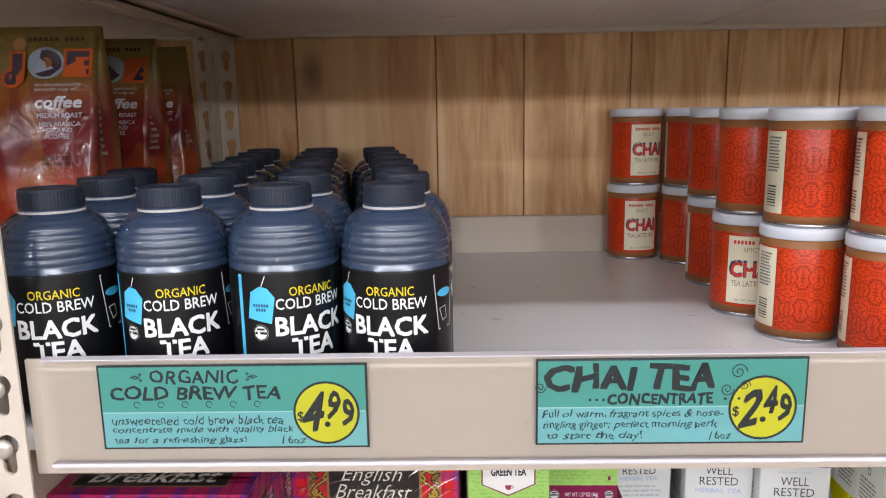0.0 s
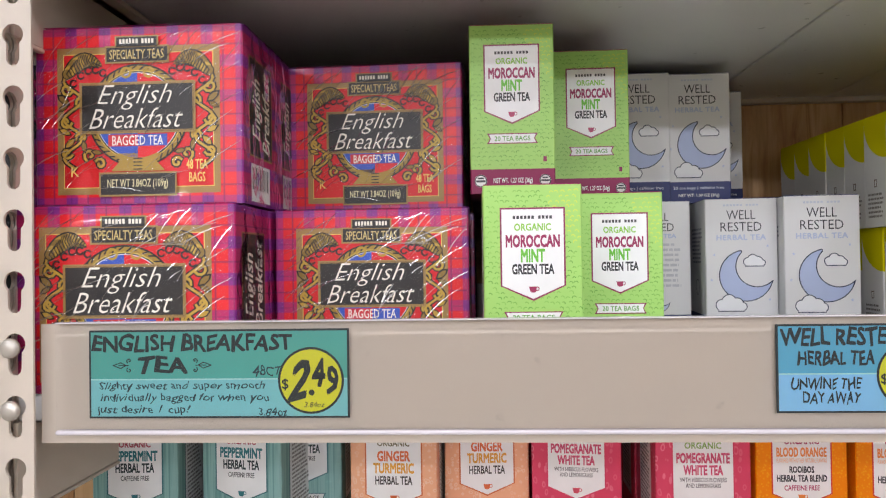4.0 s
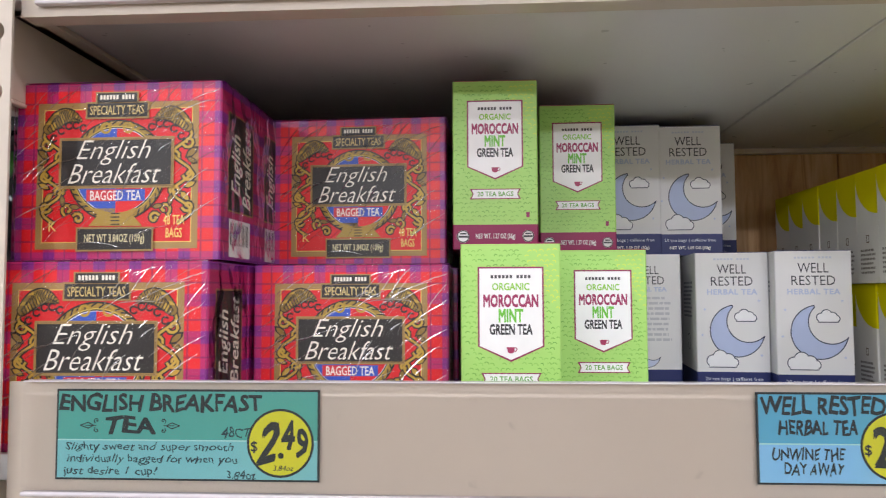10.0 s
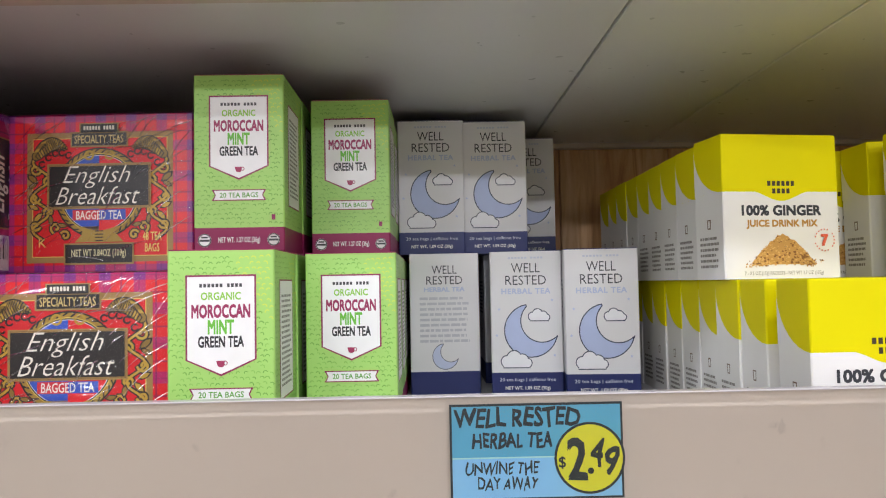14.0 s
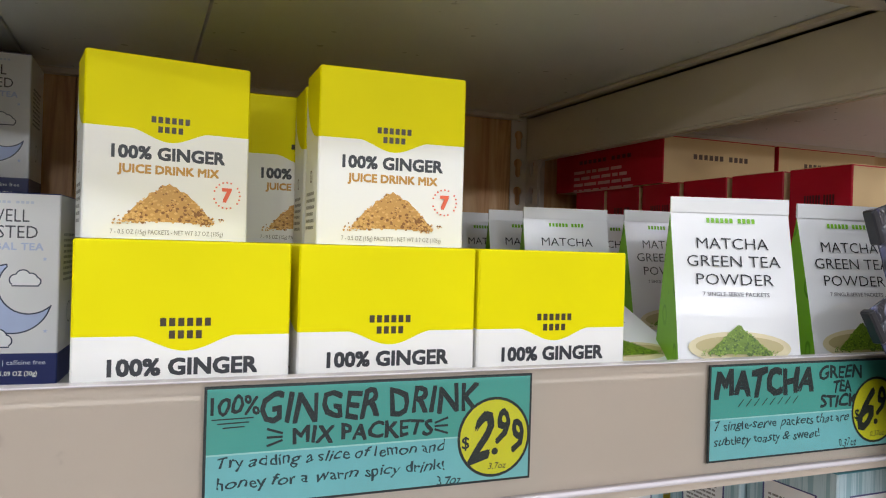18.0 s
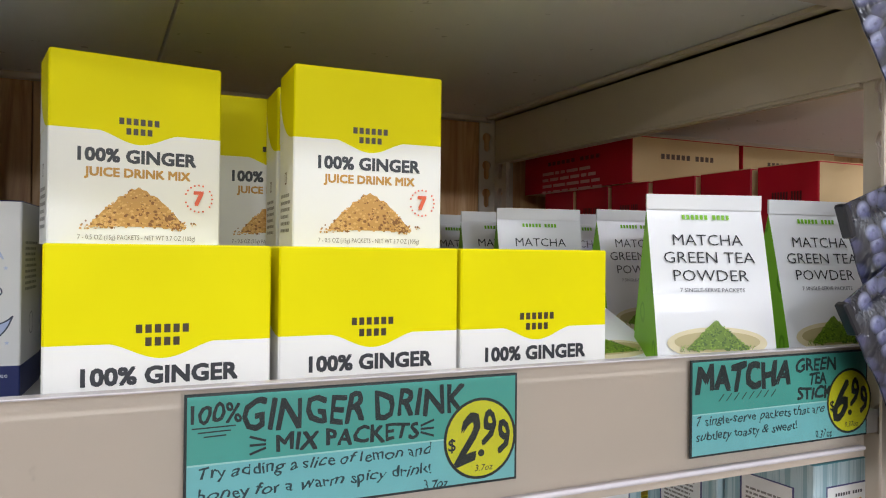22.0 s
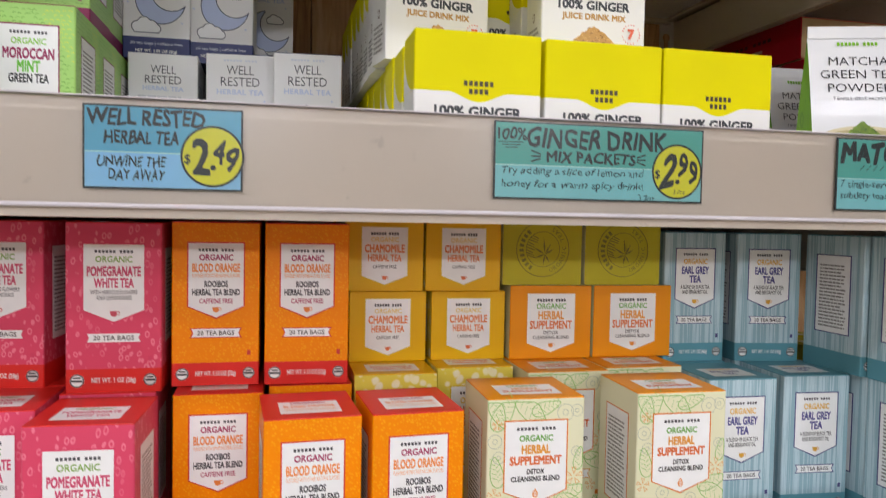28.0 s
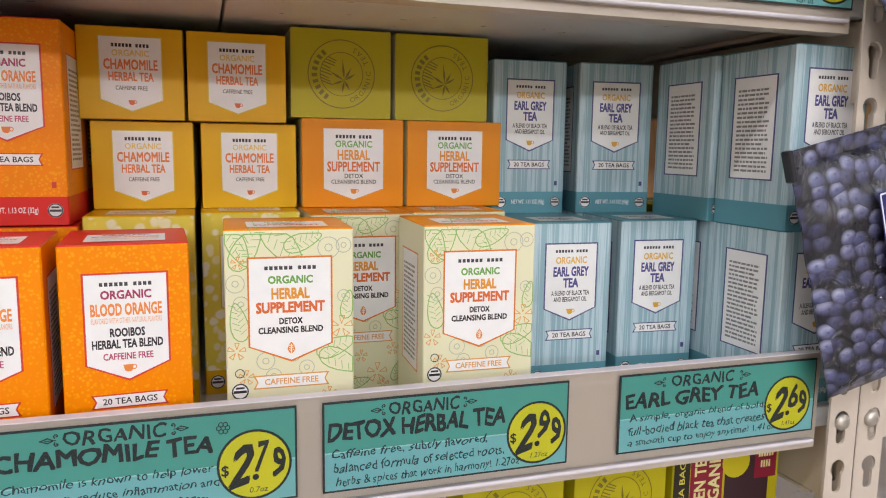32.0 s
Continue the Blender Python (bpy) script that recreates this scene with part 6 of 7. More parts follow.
def side_box(w, d, h):
    t = thing("green_tea_box", "lime green tea carton lying on its side, crimson stripe upright", "tea box", "green_tea_box row")
    carton(t, w, d, h, [(h, LIME)], LIME)
    a = Art()
    crim, plum = ink("8b1430"), ink("3a2028")
    a.rect("band", -w * 0.34, 0.001, -w * 0.04, h - 0.001, crim)
    a.rect("dark_strip", -w * 0.49, 0.001, -w * 0.345, h - 0.001, ink("2a2418"))
    a.rect("picture", -w * 0.02, 0.001, w * 0.40, h - 0.001, plum)
    a.up()
    a.text("lettering", "ORGANIC", -w * 0.12, h * 0.5, w * 0.10, ink("e4dc9a"), w=h * 0.9, bold=0.02, turn=90)
    a.text("lettering", "GREEN TEA", -w * 0.25, h * 0.5, w * 0.10, ink("e4dc9a"), w=h * 0.9, bold=0.02, turn=90)
    a.text("lettering", "20 TEA BAGS", -w * 0.415, h * 0.5, w * 0.05, ink("d8cc50"), w=h * 0.8, bold=0.01, turn=90)
    a.disc("picture", w * 0.08, h * 0.75, w * 0.13, ink("c7b816"), 24)
    a.rect("mark_patch", w * 0.26, h * 0.52, w * 0.47, h * 0.98, crim)
    a.up()
    a.brand(w * 0.365, h * 0.75, w * 0.15, h * 0.09, ink("e4dc9a"), two=True)
    a.put(t, front(d), True)
    return t


KINDS["side"] = (side_box, 0.1, 0.13, 0.07)
place("green", 0.845, 0.46, D3, 0)
for q in range(2):
    place("side", 0.846, 0.458, D3 + 0.131 + q * 0.0706, 0)

# ---- hand-lettered price signs in the channels ----
TEAL, TEAL_LT, SKY, SKY_LT = ink("56b3a6", 0.5), ink("86cfd2", 0.5), ink("5fb4d2", 0.5), ink("90cdf0", 0.5)
SIGN_YEL, MARK, MARK_LT = ink("e3e02c", 0.5), ink("2b3234", 0.55), ink("2c464c", 0.55)


def flourish(a, x, z, s, flip, mat):
    """Curl and lozenge drawn beside a title."""
    for k, (cx, cz) in enumerate(((0.25, 0.35), (0.25, -0.35))):
        a.line("ornament", [(x + flip * s * (cx + 0.22 * q / 8 * math.cos(q * 0.9)), z + s * (cz + 0.22 * q / 8 * math.sin(q * 0.9) * (1 if k else -1))) for q in range(9)], 0.0006, mat)
    a.line("ornament", [(x + flip * s * u, z + s * v) for u, v in ((0.5, 0), (0.9, 0.22), (1.5, 0), (0.9, -0.22))], 0.0006, mat, True)
    a.line("ornament", [(x + flip * s * 0.3, z), (x + flip * s * 1.1, z)], 0.0005, mat)


def sign(label, x0, x1, z1, h, titles, body, price, px, blue=False, oz="", tilt=0.0):
    """Card with a dark border, a deep upper field, a pale lower field, lettering and a round yellow price."""
    t = thing("price_sign", label, "price sign", "price signs")
    w = x1 - x0
    t.matrix_world = pose((x0 + x1) / 2, YF - 0.0030, z1 - h, 0, tilt, 0)
    part("card", box_bm(-w / 2, w / 2, 0.0, 0.0009, 0, h), MARK, t)
    a = Art()
    g = 0.0012
    split = h * 0.44
    a.rect("field", -w / 2 + g, split, w / 2 - g, h - g, SKY if blue else TEAL)
    a.rect("lower_field", -w / 2 + g, g, (w / 2 - g) if not blue else w / 2 - g, split, SKY_LT if blue else TEAL_LT)
    a.up()
    a.rect("field_edge", -w / 2 + g, split - 0.0004, w / 2 - g, split + 0.0004, ink("b5e6e2", 0.5))
    for s, cx, cz, hh, ww, bold in titles:
        a.text("title", s, cx * w, cz * h, hh * h, MARK, w=ww * w, bold=bold * 1.1 + 0.007, shear=0.08, wobble=0.055)
    for s, cx, cz, hh, ww in body:
        a.text("description", s, cx * w, cz * h, hh * h * 1.12, MARK_LT if not blue else MARK, w=ww * w, bold=0.005 if not blue else 0.012, shear=0.12, wobble=0.075)
    a.up()
    r = h * 0.375
    a.disc("price_disc", px * w, h * 0.42, r, MARK, 36)
    a.up()
    a.disc("price_disc", px * w, h * 0.42, r * 0.93, SIGN_YEL, 36)
    a.up()
    d, c1, c2 = price
    a.text("price", "$", px * w - r * 0.78, h * 0.42 - r * 0.12, r * 0.34, MARK, bold=0.01)
    a.text("price", d, px * w - r * 0.38, h * 0.42, r * 1.12, MARK, w=r * 0.56, bold=0.018, shear=0.15, wobble=0.06)
    a.disc("price", px * w + r * 0.02, h * 0.42 - r * 0.36, r * 0.09, MARK, 10)
    a.text("price", c1, px * w + r * 0.22, h * 0.42 + r * 0.20, r * 0.80, MARK, w=r * 0.34, bold=0.018, shear=0.15, wobble=0.06)
    a.text("price", c2, px * w + r * 0.64, h * 0.42 - r * 0.04, r * 0.80, MARK, w=r * 0.34, bold=0.018, shear=0.15, wobble=0.06)
    if oz:
        a.text("price", oz, px * w + r * 0.1, h * 0.42 - r * 0.72, r * 0.16, MARK, shear=0.2)
    return t, a, w, h


def finish(s):
    t, a, w, h = s
    a.put(t, Matrix())
    return t


s = sign("teal hand-lettered card for organic cold brew tea, 4.99", -0.2120, -0.0485, 1.4095, 0.0540, [("ORGANIC", -0.14, 0.86, 0.15, 0.33, 0.004), ("COLD BREW TEA", -0.14, 0.67, 0.15, 0.64, 0.008)],
         [("unsweetened cold brew black tea", -0.14, 0.345, 0.09, 0.64), ("concentrate made with quality black", -0.12, 0.225, 0.09, 0.68), ("tea for a refreshing glass!", -0.21, 0.10, 0.09, 0.5), ("16oz", 0.22, 0.10, 0.08, 0.09)], ("4", "9", "9"), 0.345)
for i in range(6):
    s[1].ring("ornament", s[2] * (-0.36 + i * 0.09), s[3] * 0.535, s[3] * 0.035, 0.0005, MARK, 12, 0, 300)
flourish(s[1], -0.33 * s[2], 0.86 * s[3], s[2] * 0.03, -1, MARK), flourish(s[1], 0.05 * s[2], 0.86 * s[3], s[2] * 0.03, 1, MARK)
finish(s)
s = sign("teal hand-lettered card for chai tea concentrate, 2.49", 0.0530, 0.2145, 1.4105, 0.0545, [("CHAI TEA", -0.15, 0.785, 0.27, 0.62, 0.02), ("CONCENTRATE", -0.04, 0.535, 0.12, 0.39, 0.02)],
         [("Full of warm, fragrant spices & nose-", -0.14, 0.355, 0.10, 0.67), ("tingling ginger; perfect morning perk", -0.15, 0.23, 0.10, 0.65), ("to start the day!", -0.28, 0.10, 0.10, 0.36), ("16oz", 0.19, 0.10, 0.08, 0.08)], ("2", "4", "9"), 0.34)
for cx, cz, rr, way in ((0.245, 0.84, 0.0052, 1), (0.205, 0.64, 0.0042, -1), (0.27, 0.68, 0.0034, 1), (-0.485, 0.68, 0.0036, -1)):
    s[1].line("ornament", [(cx * s[2] + rr * (1 - q / 22) * math.cos(way * q * 0.55), cz * s[3] + rr * (1 - q / 22) * math.sin(way * q * 0.55)) for q in range(20)], 0.0006, MARK)
for i in range(3):
    for sx in (-0.30, 0.20):
        s[1].disc("ornament", s[2] * (sx + i * 0.025), s[3] * 0.53, 0.0009, MARK, 8)
finish(s)
s = sign("teal hand-lettered card for english breakfast tea, 2.49", -0.2245, -0.0615, 1.1035, 0.0545, [("ENGLISH BREAKFAST", -0.10, 0.85, 0.18, 0.77, 0.012), ("TEA", -0.215, 0.605, 0.17, 0.19, 0.012)],
         [("48CT", 0.19, 0.53, 0.10, 0.11), ("Slighty sweet and super smooth", -0.14, 0.36, 0.10, 0.64), ("individually bagged for when you", -0.13, 0.225, 0.10, 0.65), ("just desire 1 cup!", -0.29, 0.09, 0.10, 0.36), ("3.84oz", 0.21, 0.07, 0.08, 0.11)], ("2", "4", "9"), 0.355, oz="3.84oz")
flourish(s[1], -0.33 * s[2], 0.60 * s[3], s[2] * 0.05, -1, MARK), flourish(s[1], -0.10 * s[2], 0.60 * s[3], s[2] * 0.05, 1, MARK)
finish(s)
s = sign("sky blue hand-lettered card for herbal tea, 2.49", 0.1936, 0.2895, 1.1035, 0.0525, [("WELL RESTED", -0.11, 0.86, 0.19, 0.72, 0.012), ("HERBAL TEA", -0.14, 0.62, 0.15, 0.46, 0.012)],
         [("UNWINE THE", -0.20, 0.33, 0.11, 0.42), ("DAY AWAY", -0.17, 0.17, 0.11, 0.35)], ("2", "4", "9"), 0.305, True)
finish(s)
s = sign("teal hand-lettered card for ginger drink mix packets, 2.99", 0.459, 0.622, 1.1055, 0.0545, [("100%", -0.42, 0.84, 0.15, 0.13, 0.006), ("GINGER DRINK", -0.02, 0.80, 0.24, 0.66, 0.010), ("MIX PACKETS", -0.05, 0.56, 0.14, 0.42, 0.012)],
         [("Try adding a slice of lemon and", -0.13, 0.36, 0.11, 0.67), ("honey for a warm spicy drink!", -0.13, 0.19, 0.11, 0.67), ("3.7oz", 0.22, 0.05, 0.08, 0.08)], ("2", "9", "9"), 0.37, oz="3.7oz")
for sx, f in ((-0.29, -1), (0.17, 1)):
    for q in (-1, 0, 1):
        s[1].line("ornament", [(s[2] * sx, s[3] * (0.56 + q * 0.03)), (s[2] * (sx + f * 0.04), s[3] * (0.56 + q * 0.07))], 0.0011, MARK)
for q in range(3):
    s[1].line("ornament", [(s[2] * (-0.48 + 0.015 * q), s[3] * (0.73 - 0.035 * q)), (s[2] * (-0.37 - 0.012 * q), s[3] * (0.735 - 0.035 * q))], 0.0006, MARK)
finish(s)
s = sign("teal hand-lettered card for matcha green tea sticks, 6.99", 0.739, 0.893, 1.1055, 0.057, [("MATCHA", -0.22, 0.80, 0.26, 0.50, 0.025), ("GREEN", 0.18, 0.87, 0.14, 0.24, 0.010), ("TEA", 0.19, 0.71, 0.12, 0.10, 0.010), ("STICKS", 0.19, 0.55, 0.13, 0.24, 0.016)],
         [("7 single-serve packets that are", -0.12, 0.355, 0.11, 0.70), ("subtlety toasty & sweet!", -0.20, 0.20, 0.11, 0.54), ("0.37oz", 0.23, 0.08, 0.08, 0.10)], ("6", "9", "9"), 0.385, oz="0.37oz")
for q in range(8):
    s[1].line("ornament", [(s[2] * (-0.36 + q * 0.04), s[3] * 0.56), (s[2] * (-0.335 + q * 0.04), s[3] * 0.63)], 0.0006, MARK)
finish(s)
ZL = 0.7995
s = sign("teal hand-lettered card for organic chamomile tea, 2.79", 0.3455, 0.5075, ZL, 0.0565, [("ORGANIC", -0.10, 0.88, 0.14, 0.32, 0.006), ("CHAMOMILE TEA", -0.13, 0.69, 0.17, 0.68, 0.016)],
         [("Chamomile is known to help lower", -0.12, 0.42, 0.10, 0.66), ("blood sugar, reduce inflammation and", -0.12, 0.27, 0.10, 0.70), ("act as a natural sedative!", -0.22, 0.11, 0.10, 0.48), ("20Bags", 0.14, 0.11, 0.09, 0.1)], ("2", "7", "9"), 0.35, oz="0.7oz")
flourish(s[1], -0.27 * s[2], 0.88 * s[3], s[2] * 0.04, -1, MARK), flourish(s[1], 0.07 * s[2], 0.88 * s[3], s[2] * 0.04, 1, MARK)
for q in range(6):
    s[1].ring("ornament", s[2] * 0.245 + 0.0024 * math.cos(q * 1.05), s[3] * 0.84 + 0.0024 * math.sin(q * 1.05), 0.0013, 0.0005, MARK, 8)
finish(s)
s = sign("teal hand-lettered card for organic detox herbal tea, 2.99", 0.5225, 0.6845, ZL, 0.0565, [("ORGANIC", -0.11, 0.87, 0.14, 0.28, 0.006), ("DETOX HERBAL TEA", -0.13, 0.67, 0.19, 0.70, 0.016)],
         [("Caffeine free, subtly flavored,", -0.16, 0.41, 0.11, 0.62), ("balanced formula of selected roots,", -0.12, 0.26, 0.11, 0.68), ("herbs & spices that work in harmony! 1.27oz", -0.08, 0.10, 0.11, 0.74)], ("2", "9", "9"), 0.36, oz="1.27oz")
flourish(s[1], -0.26 * s[2], 0.87 * s[3], s[2] * 0.04, -1, MARK), flourish(s[1], 0.04 * s[2], 0.87 * s[3], s[2] * 0.04, 1, MARK)
finish(s)
s = sign("teal hand-lettered card for organic earl grey tea, 2.69", 0.7225, 0.8885, ZL, 0.0555, [("ORGANIC", -0.10, 0.87, 0.14, 0.31, 0.006), ("EARL GREY TEA", -0.14, 0.66, 0.18, 0.66, 0.012)],
         [("A simple, organic blend of bold,", -0.11, 0.43, 0.10, 0.68), ("full-bodied black tea that creates", -0.11, 0.28, 0.10, 0.68), ("a smooth cup to enjoy anytime! 1.41oz", -0.08, 0.12, 0.10, 0.74)], ("2", "6", "9"), 0.35, oz="1.41oz")
flourish(s[1], -0.28 * s[2], 0.87 * s[3], s[2] * 0.04, -1, MARK), flourish(s[1], 0.08 * s[2], 0.87 * s[3], s[2] * 0.04, 1, MARK)
finish(s)
for sx0, sx1 in ((0.155, 0.3165), (-0.03, 0.132), (-0.2245, -0.062)):
    s = sign("teal hand-lettered card for tea on the lower shelf", sx0, sx1, ZL, 0.0565, [], [], ("2", "7", "9"), 0.355)
    s[1].bars("title", -s[2] * 0.42, s[2] * 0.25, s[3] * 0.85, 1, 0.02, MARK, 3)
    s[1].bars("description", -s[2] * 0.42, s[2] * 0.15, s[3] * 0.38, 3, 0.007, MARK_LT, 6)
    finish(s)

# ---- blueberry bags on clip strips at the post ----
k = Nodes("blueberry_print")
flat = k.n("ShaderNodeSeparateXYZ")
k.link(k.coord(), flat.inputs[0])
vv2 = k.n("ShaderNodeCombineXYZ")
k.link(flat.outputs[0], vv2.inputs[0])
k.link(flat.outputs[2], vv2.inputs[1])
v = vv2.outputs[0]
vo = k.n("ShaderNodeTexVoronoi", i_Scale=84.0, i_Randomness=0.8)
vo.voronoi_dimensions = "2D"
k.link(v, vo.inputs["Vector"])
# each berry of the printed photograph: lit from above, dark where it meets the next
loc = k.n("ShaderNodeVectorMath")
loc.operation = "SUBTRACT"
k.link(v, loc.inputs[0])
k.link(vo.outputs["Position"], loc.inputs[1])
sx = k.n("ShaderNodeSeparateXYZ")
k.link(loc.outputs[0], sx.inputs[0])
up = k.math("ADD", k.math("MULTIPLY", sx.outputs[1], 84 * 0.75), k.math("MULTIPLY", sx.outputs[0], -84 * 0.3))
lit = k.math("ADD", k.math("ADD", k.math("MULTIPLY", up, 0.8), 0.5), k.math("MULTIPLY", k.noise(v, 130, 3, 0.6), 0.35))
each = k.n("ShaderNodeSeparateXYZ")
k.link(vo.outputs["Color"], each.inputs[0])
lit = k.math("ADD", lit, k.math("MULTIPLY", k.math("SUBTRACT", each.outputs[0], 0.6), 0.55))
col = k.ramp(lit, [(0.10, lin("101226")), (0.5, lin("383b60")), (0.78, lin("5f638c")), (1.0, lin("a3a7c8"))])
col = k.mix(k.math("MULTIPLY", each.outputs[1], 0.35), col, lin("3a3040"))
gap = k.ramp(vo.outputs["Distance"], [(0.26, (0, 0, 0)), (0.44, (0.6, 0.6, 0.6)), (0.54, (1, 1, 1))])
col = k.mix(gap, col, lin("0b0d1e"))
crown = k.math("ADD", k.math("ABSOLUTE", k.math("ADD", sx.outputs[0], k.math("MULTIPLY", k.math("SUBTRACT", k.noise(v, 20, 0), 0.5), 0.012))), k.math("ABSOLUTE", k.math("SUBTRACT", sx.outputs[1], k.math("MULTIPLY", k.math("SUBTRACT", k.noise(v, 24, 0), 0.5), 0.016))))
dot = k.ramp(k.math("MULTIPLY", crown, 84), [(0.07, (1, 1, 1)), (0.14, (0, 0, 0))])
col = k.mix(k.math("MULTIPLY", dot, 0.45), col, lin("1d2040"))
kb = k.n("ShaderNodeBump", i_Strength=1.0, i_Distance=0.022)
k.link(k.math("ABSOLUTE", k.math("SUBTRACT", k.noise(k.coord((1, 1, 0.6)), 40, 3, 0.55, 1.2), 0.5)), kb.inputs["Height"])
k.link(kb.outputs[0], k.b.inputs["Coat Normal"])
BERRY = k.done(col, 0.4, 0.0, 0.4, 1.0)
k.b.inputs["Coat Roughness"].default_value = 0.06
BERRY_NAVY = board_paint("navy_label", "2b2d6a", 0.2, coat=0.5)


def pillow(w, d, h, nx=14, nz=20, wrinkle=0.0035, seed=0):
    """A filled flat bag: puffed in the middle, flat seals at top and foot, crumpled skin."""
    verts, faces = [], []
    for side in (-1, 1):
        for j in range(nz + 1):
            for i in range(nx + 1):
                u, vv = i / nx * 2 - 1, j / nz
                puff = (max(0.0, 1 - u * u) ** 0.55) * (max(0.0, 1 - (2 * vv - 1) ** 6) ** 0.7)
                p = Vector((u * w / 2, vv * h * 3, seed + side))
                q = noise.noise(p * 30) * wrinkle * min(1, puff * 2)
                edge = noise.noise(Vector((seed, vv * 9, side * 0.0))) * 0.0022
                verts.append((u * (w / 2 + edge), side * (d / 2 * puff + 0.0006) + q, vv * h))
    n = (nx + 1) * (nz + 1)
    for s2 in range(2):
        for j in range(nz):
            for i in range(nx):
                a = s2 * n + j * (nx + 1) + i
                f = (a, a + 1, a + nx + 2, a + nx + 1)
                faces.append(f if s2 == 0 else f[::-1])
    rim = [j * (nx + 1) for j in range(nz + 1)], [j * (nx + 1) + nx for j in range(nz + 1)]
    for r, flip in ((rim[0], True), (rim[1], False)):
        for a, b in zip(r, r[1:]):
            f = (a, b, n + b, n + a)
            faces.append(f[::-1] if flip else f)
    faces.append(tuple(range(nx, -1, -1)) + tuple(n + i for i in range(nx + 1)))
    faces.append(tuple(nz * (nx + 1) + i for i in range(nx + 1)) + tuple(n + nz * (nx + 1) + i for i in range(nx, -1, -1)))
    return verts, faces


def berry_bag(m):
    t = thing("blueberry_bag", "glossy printed bag of blueberries hanging from a clip strip", "fruit bag", "blueberry bags")
    v, f = pillow(0.135, 0.024, 0.169, 16, 24, 0.004, 3)
    part("bag", mesh_of("bag", v, f, [BERRY], None, True), None, t)
    a = Art()
    a.rect("label", -0.018, 0.062, 0.046, 0.138, BERRY_NAVY)
    a.up()
    a.line("label_border", [(-0.0165, 0.0635), (0.0445, 0.0635), (0.0445, 0.1365), (-0.0165, 0.1365)], 0.0012, ink("d9dbe6"), True)
    a.line("label_border", [(-0.0115, 0.068), (0.040, 0.068), (0.040, 0.122), (-0.0115, 0.122)], 0.0022, ink("6f9a5a"), True)
    a.brand(0.014, 0.130, 0.045, 0.005, ink("e8e6ea"))
    a.put(t, Matrix.Translation((0, -0.0185, 0)))
    part("top_seal", box_bm(-0.0675, 0.0675, -0.001, 0.001, 0.167, 0.179, 0.0005), BERRY, t)
    part("clip", box_bm(-0.0715, -0.0665, -0.005, 0.003, 0.158, 0.180, 0.001), ink("24242a", 0.3), t, "black plastic clip")
    t.matrix_basis = m
    return t


bag = berry_bag(pose(0.944, 0.396, 0.794, -2, -14.6, -2))
for m in (pose(0.943, 0.396, 1.302, -2, -30, -2), pose(0.969, 0.3965, 1.054, -1, -20, -2), pose(0.979, 0.382, 1.018, -2, -30, -2)):
    copy_thing(bag, m)
strip = thing("clip_strip", "black plastic hanging strip beside the racking post", "clip strip")
part("strip", box_bm(0.966, 0.982, 0.4065, 0.408, 0.75, 1.65, 0.0004), ink("26262a", 0.4), strip)
for i in range(8):
    bm = box_bm(0.960, 0.988, 0.4, 0.4065, 0.80 + i * 0.11, 0.806 + i * 0.11, 0.001)
    part("hook", bm, ink("26262a", 0.4), strip)

HOLDER = board_paint("holder_plastic", "d3d8cd", 0.3)
# white wire and clip rack on the neighbouring post
t = thing("white_clip_rack", "white plastic rack of curled clips on the next post", "clip rack")
part("stem", box_bm(-0.2877, -0.2812, 0.402, 0.4085, 0.7, 1.75, 0.0015, 2), WHITE_PLASTIC, t)
for i in range(16):
    z = 1.2560 + (i - 9) * 0.0645
    prof = [(-0.010, 0.0), (-0.006, 0.0022), (-0.002, 0.001), (0.003, 0.0), (0.0055, -0.0015), (0.0068, -0.0045), (0.0055, -0.0072), (0.0025, -0.0082), (0.0, -0.0072)]
    verts = [(-0.2837 + x, y, z + 0.0225 + zz) for y in (0.397, 0.403) for x, zz in prof]
    n = len(prof)
    faces = [(q, q + 1, n + q + 1, n + q) for q in range(n - 1)]
    part("clip", mesh_of("clip", verts, faces, [WHITE_PLASTIC], None, True), None, t)
    v, f, _ = lathe([(0.0016, 0), (0.0022, 0.001), (0.0022, 0.08)], 10)
    m2 = Matrix.Translation((-0.2802, 0.4, z)) @ Matrix.Rotation(-math.pi / 2, 4, "Y")
    part("wire", mesh_of("wire", [m2 @ Vector(p) for p in v], f, [WHITE_PLASTIC], None, True), None, t)
    part("holder", box_bm(-0.38, -0.2865, 0.4005, 0.4025, z - 0.041, z + 0.020, 0.0008), HOLDER, t, "white plastic card holder")

# ---- coffee bags in the next bay ----
k = Nodes("coffee_bag_print")
v = k.coord()
sepn = k.n("ShaderNodeSeparateXYZ")
k.link(v, sepn.inputs[0])
g = k.math("ADD", k.math("MULTIPLY", sepn.outputs[2], 3.75), k.math("MULTIPLY", k.math("SUBTRACT", k.noise(v, 14, 2), 0.5), 0.16))
# upper red and gold hold the bay's shade, darker than the foil itself
col = k.ramp(g, [(0.0, lin("8a1c18")), (0.30, lin("a8301a")), (0.50, lin("b8401e")), (0.58, lin("7a1816")), (0.72, lin("761614")), (0.80, lin("8a4a24")), (0.86, lin("85702f"))])
swirl = k.step(k.noise(k.coord((1, 1, 0.5)), 16, 1, 0.4, 2.0), 0.57, 0.60)
col = k.mix(k.math("MULTIPLY", swirl, 0.35), col, lin("b0742a"))
rear = k.step(sepn.outputs[1], 0.018, 0.022)
col = k.mix(k.math("MULTIPLY", rear, 0.8), col, lin("8a7430"))
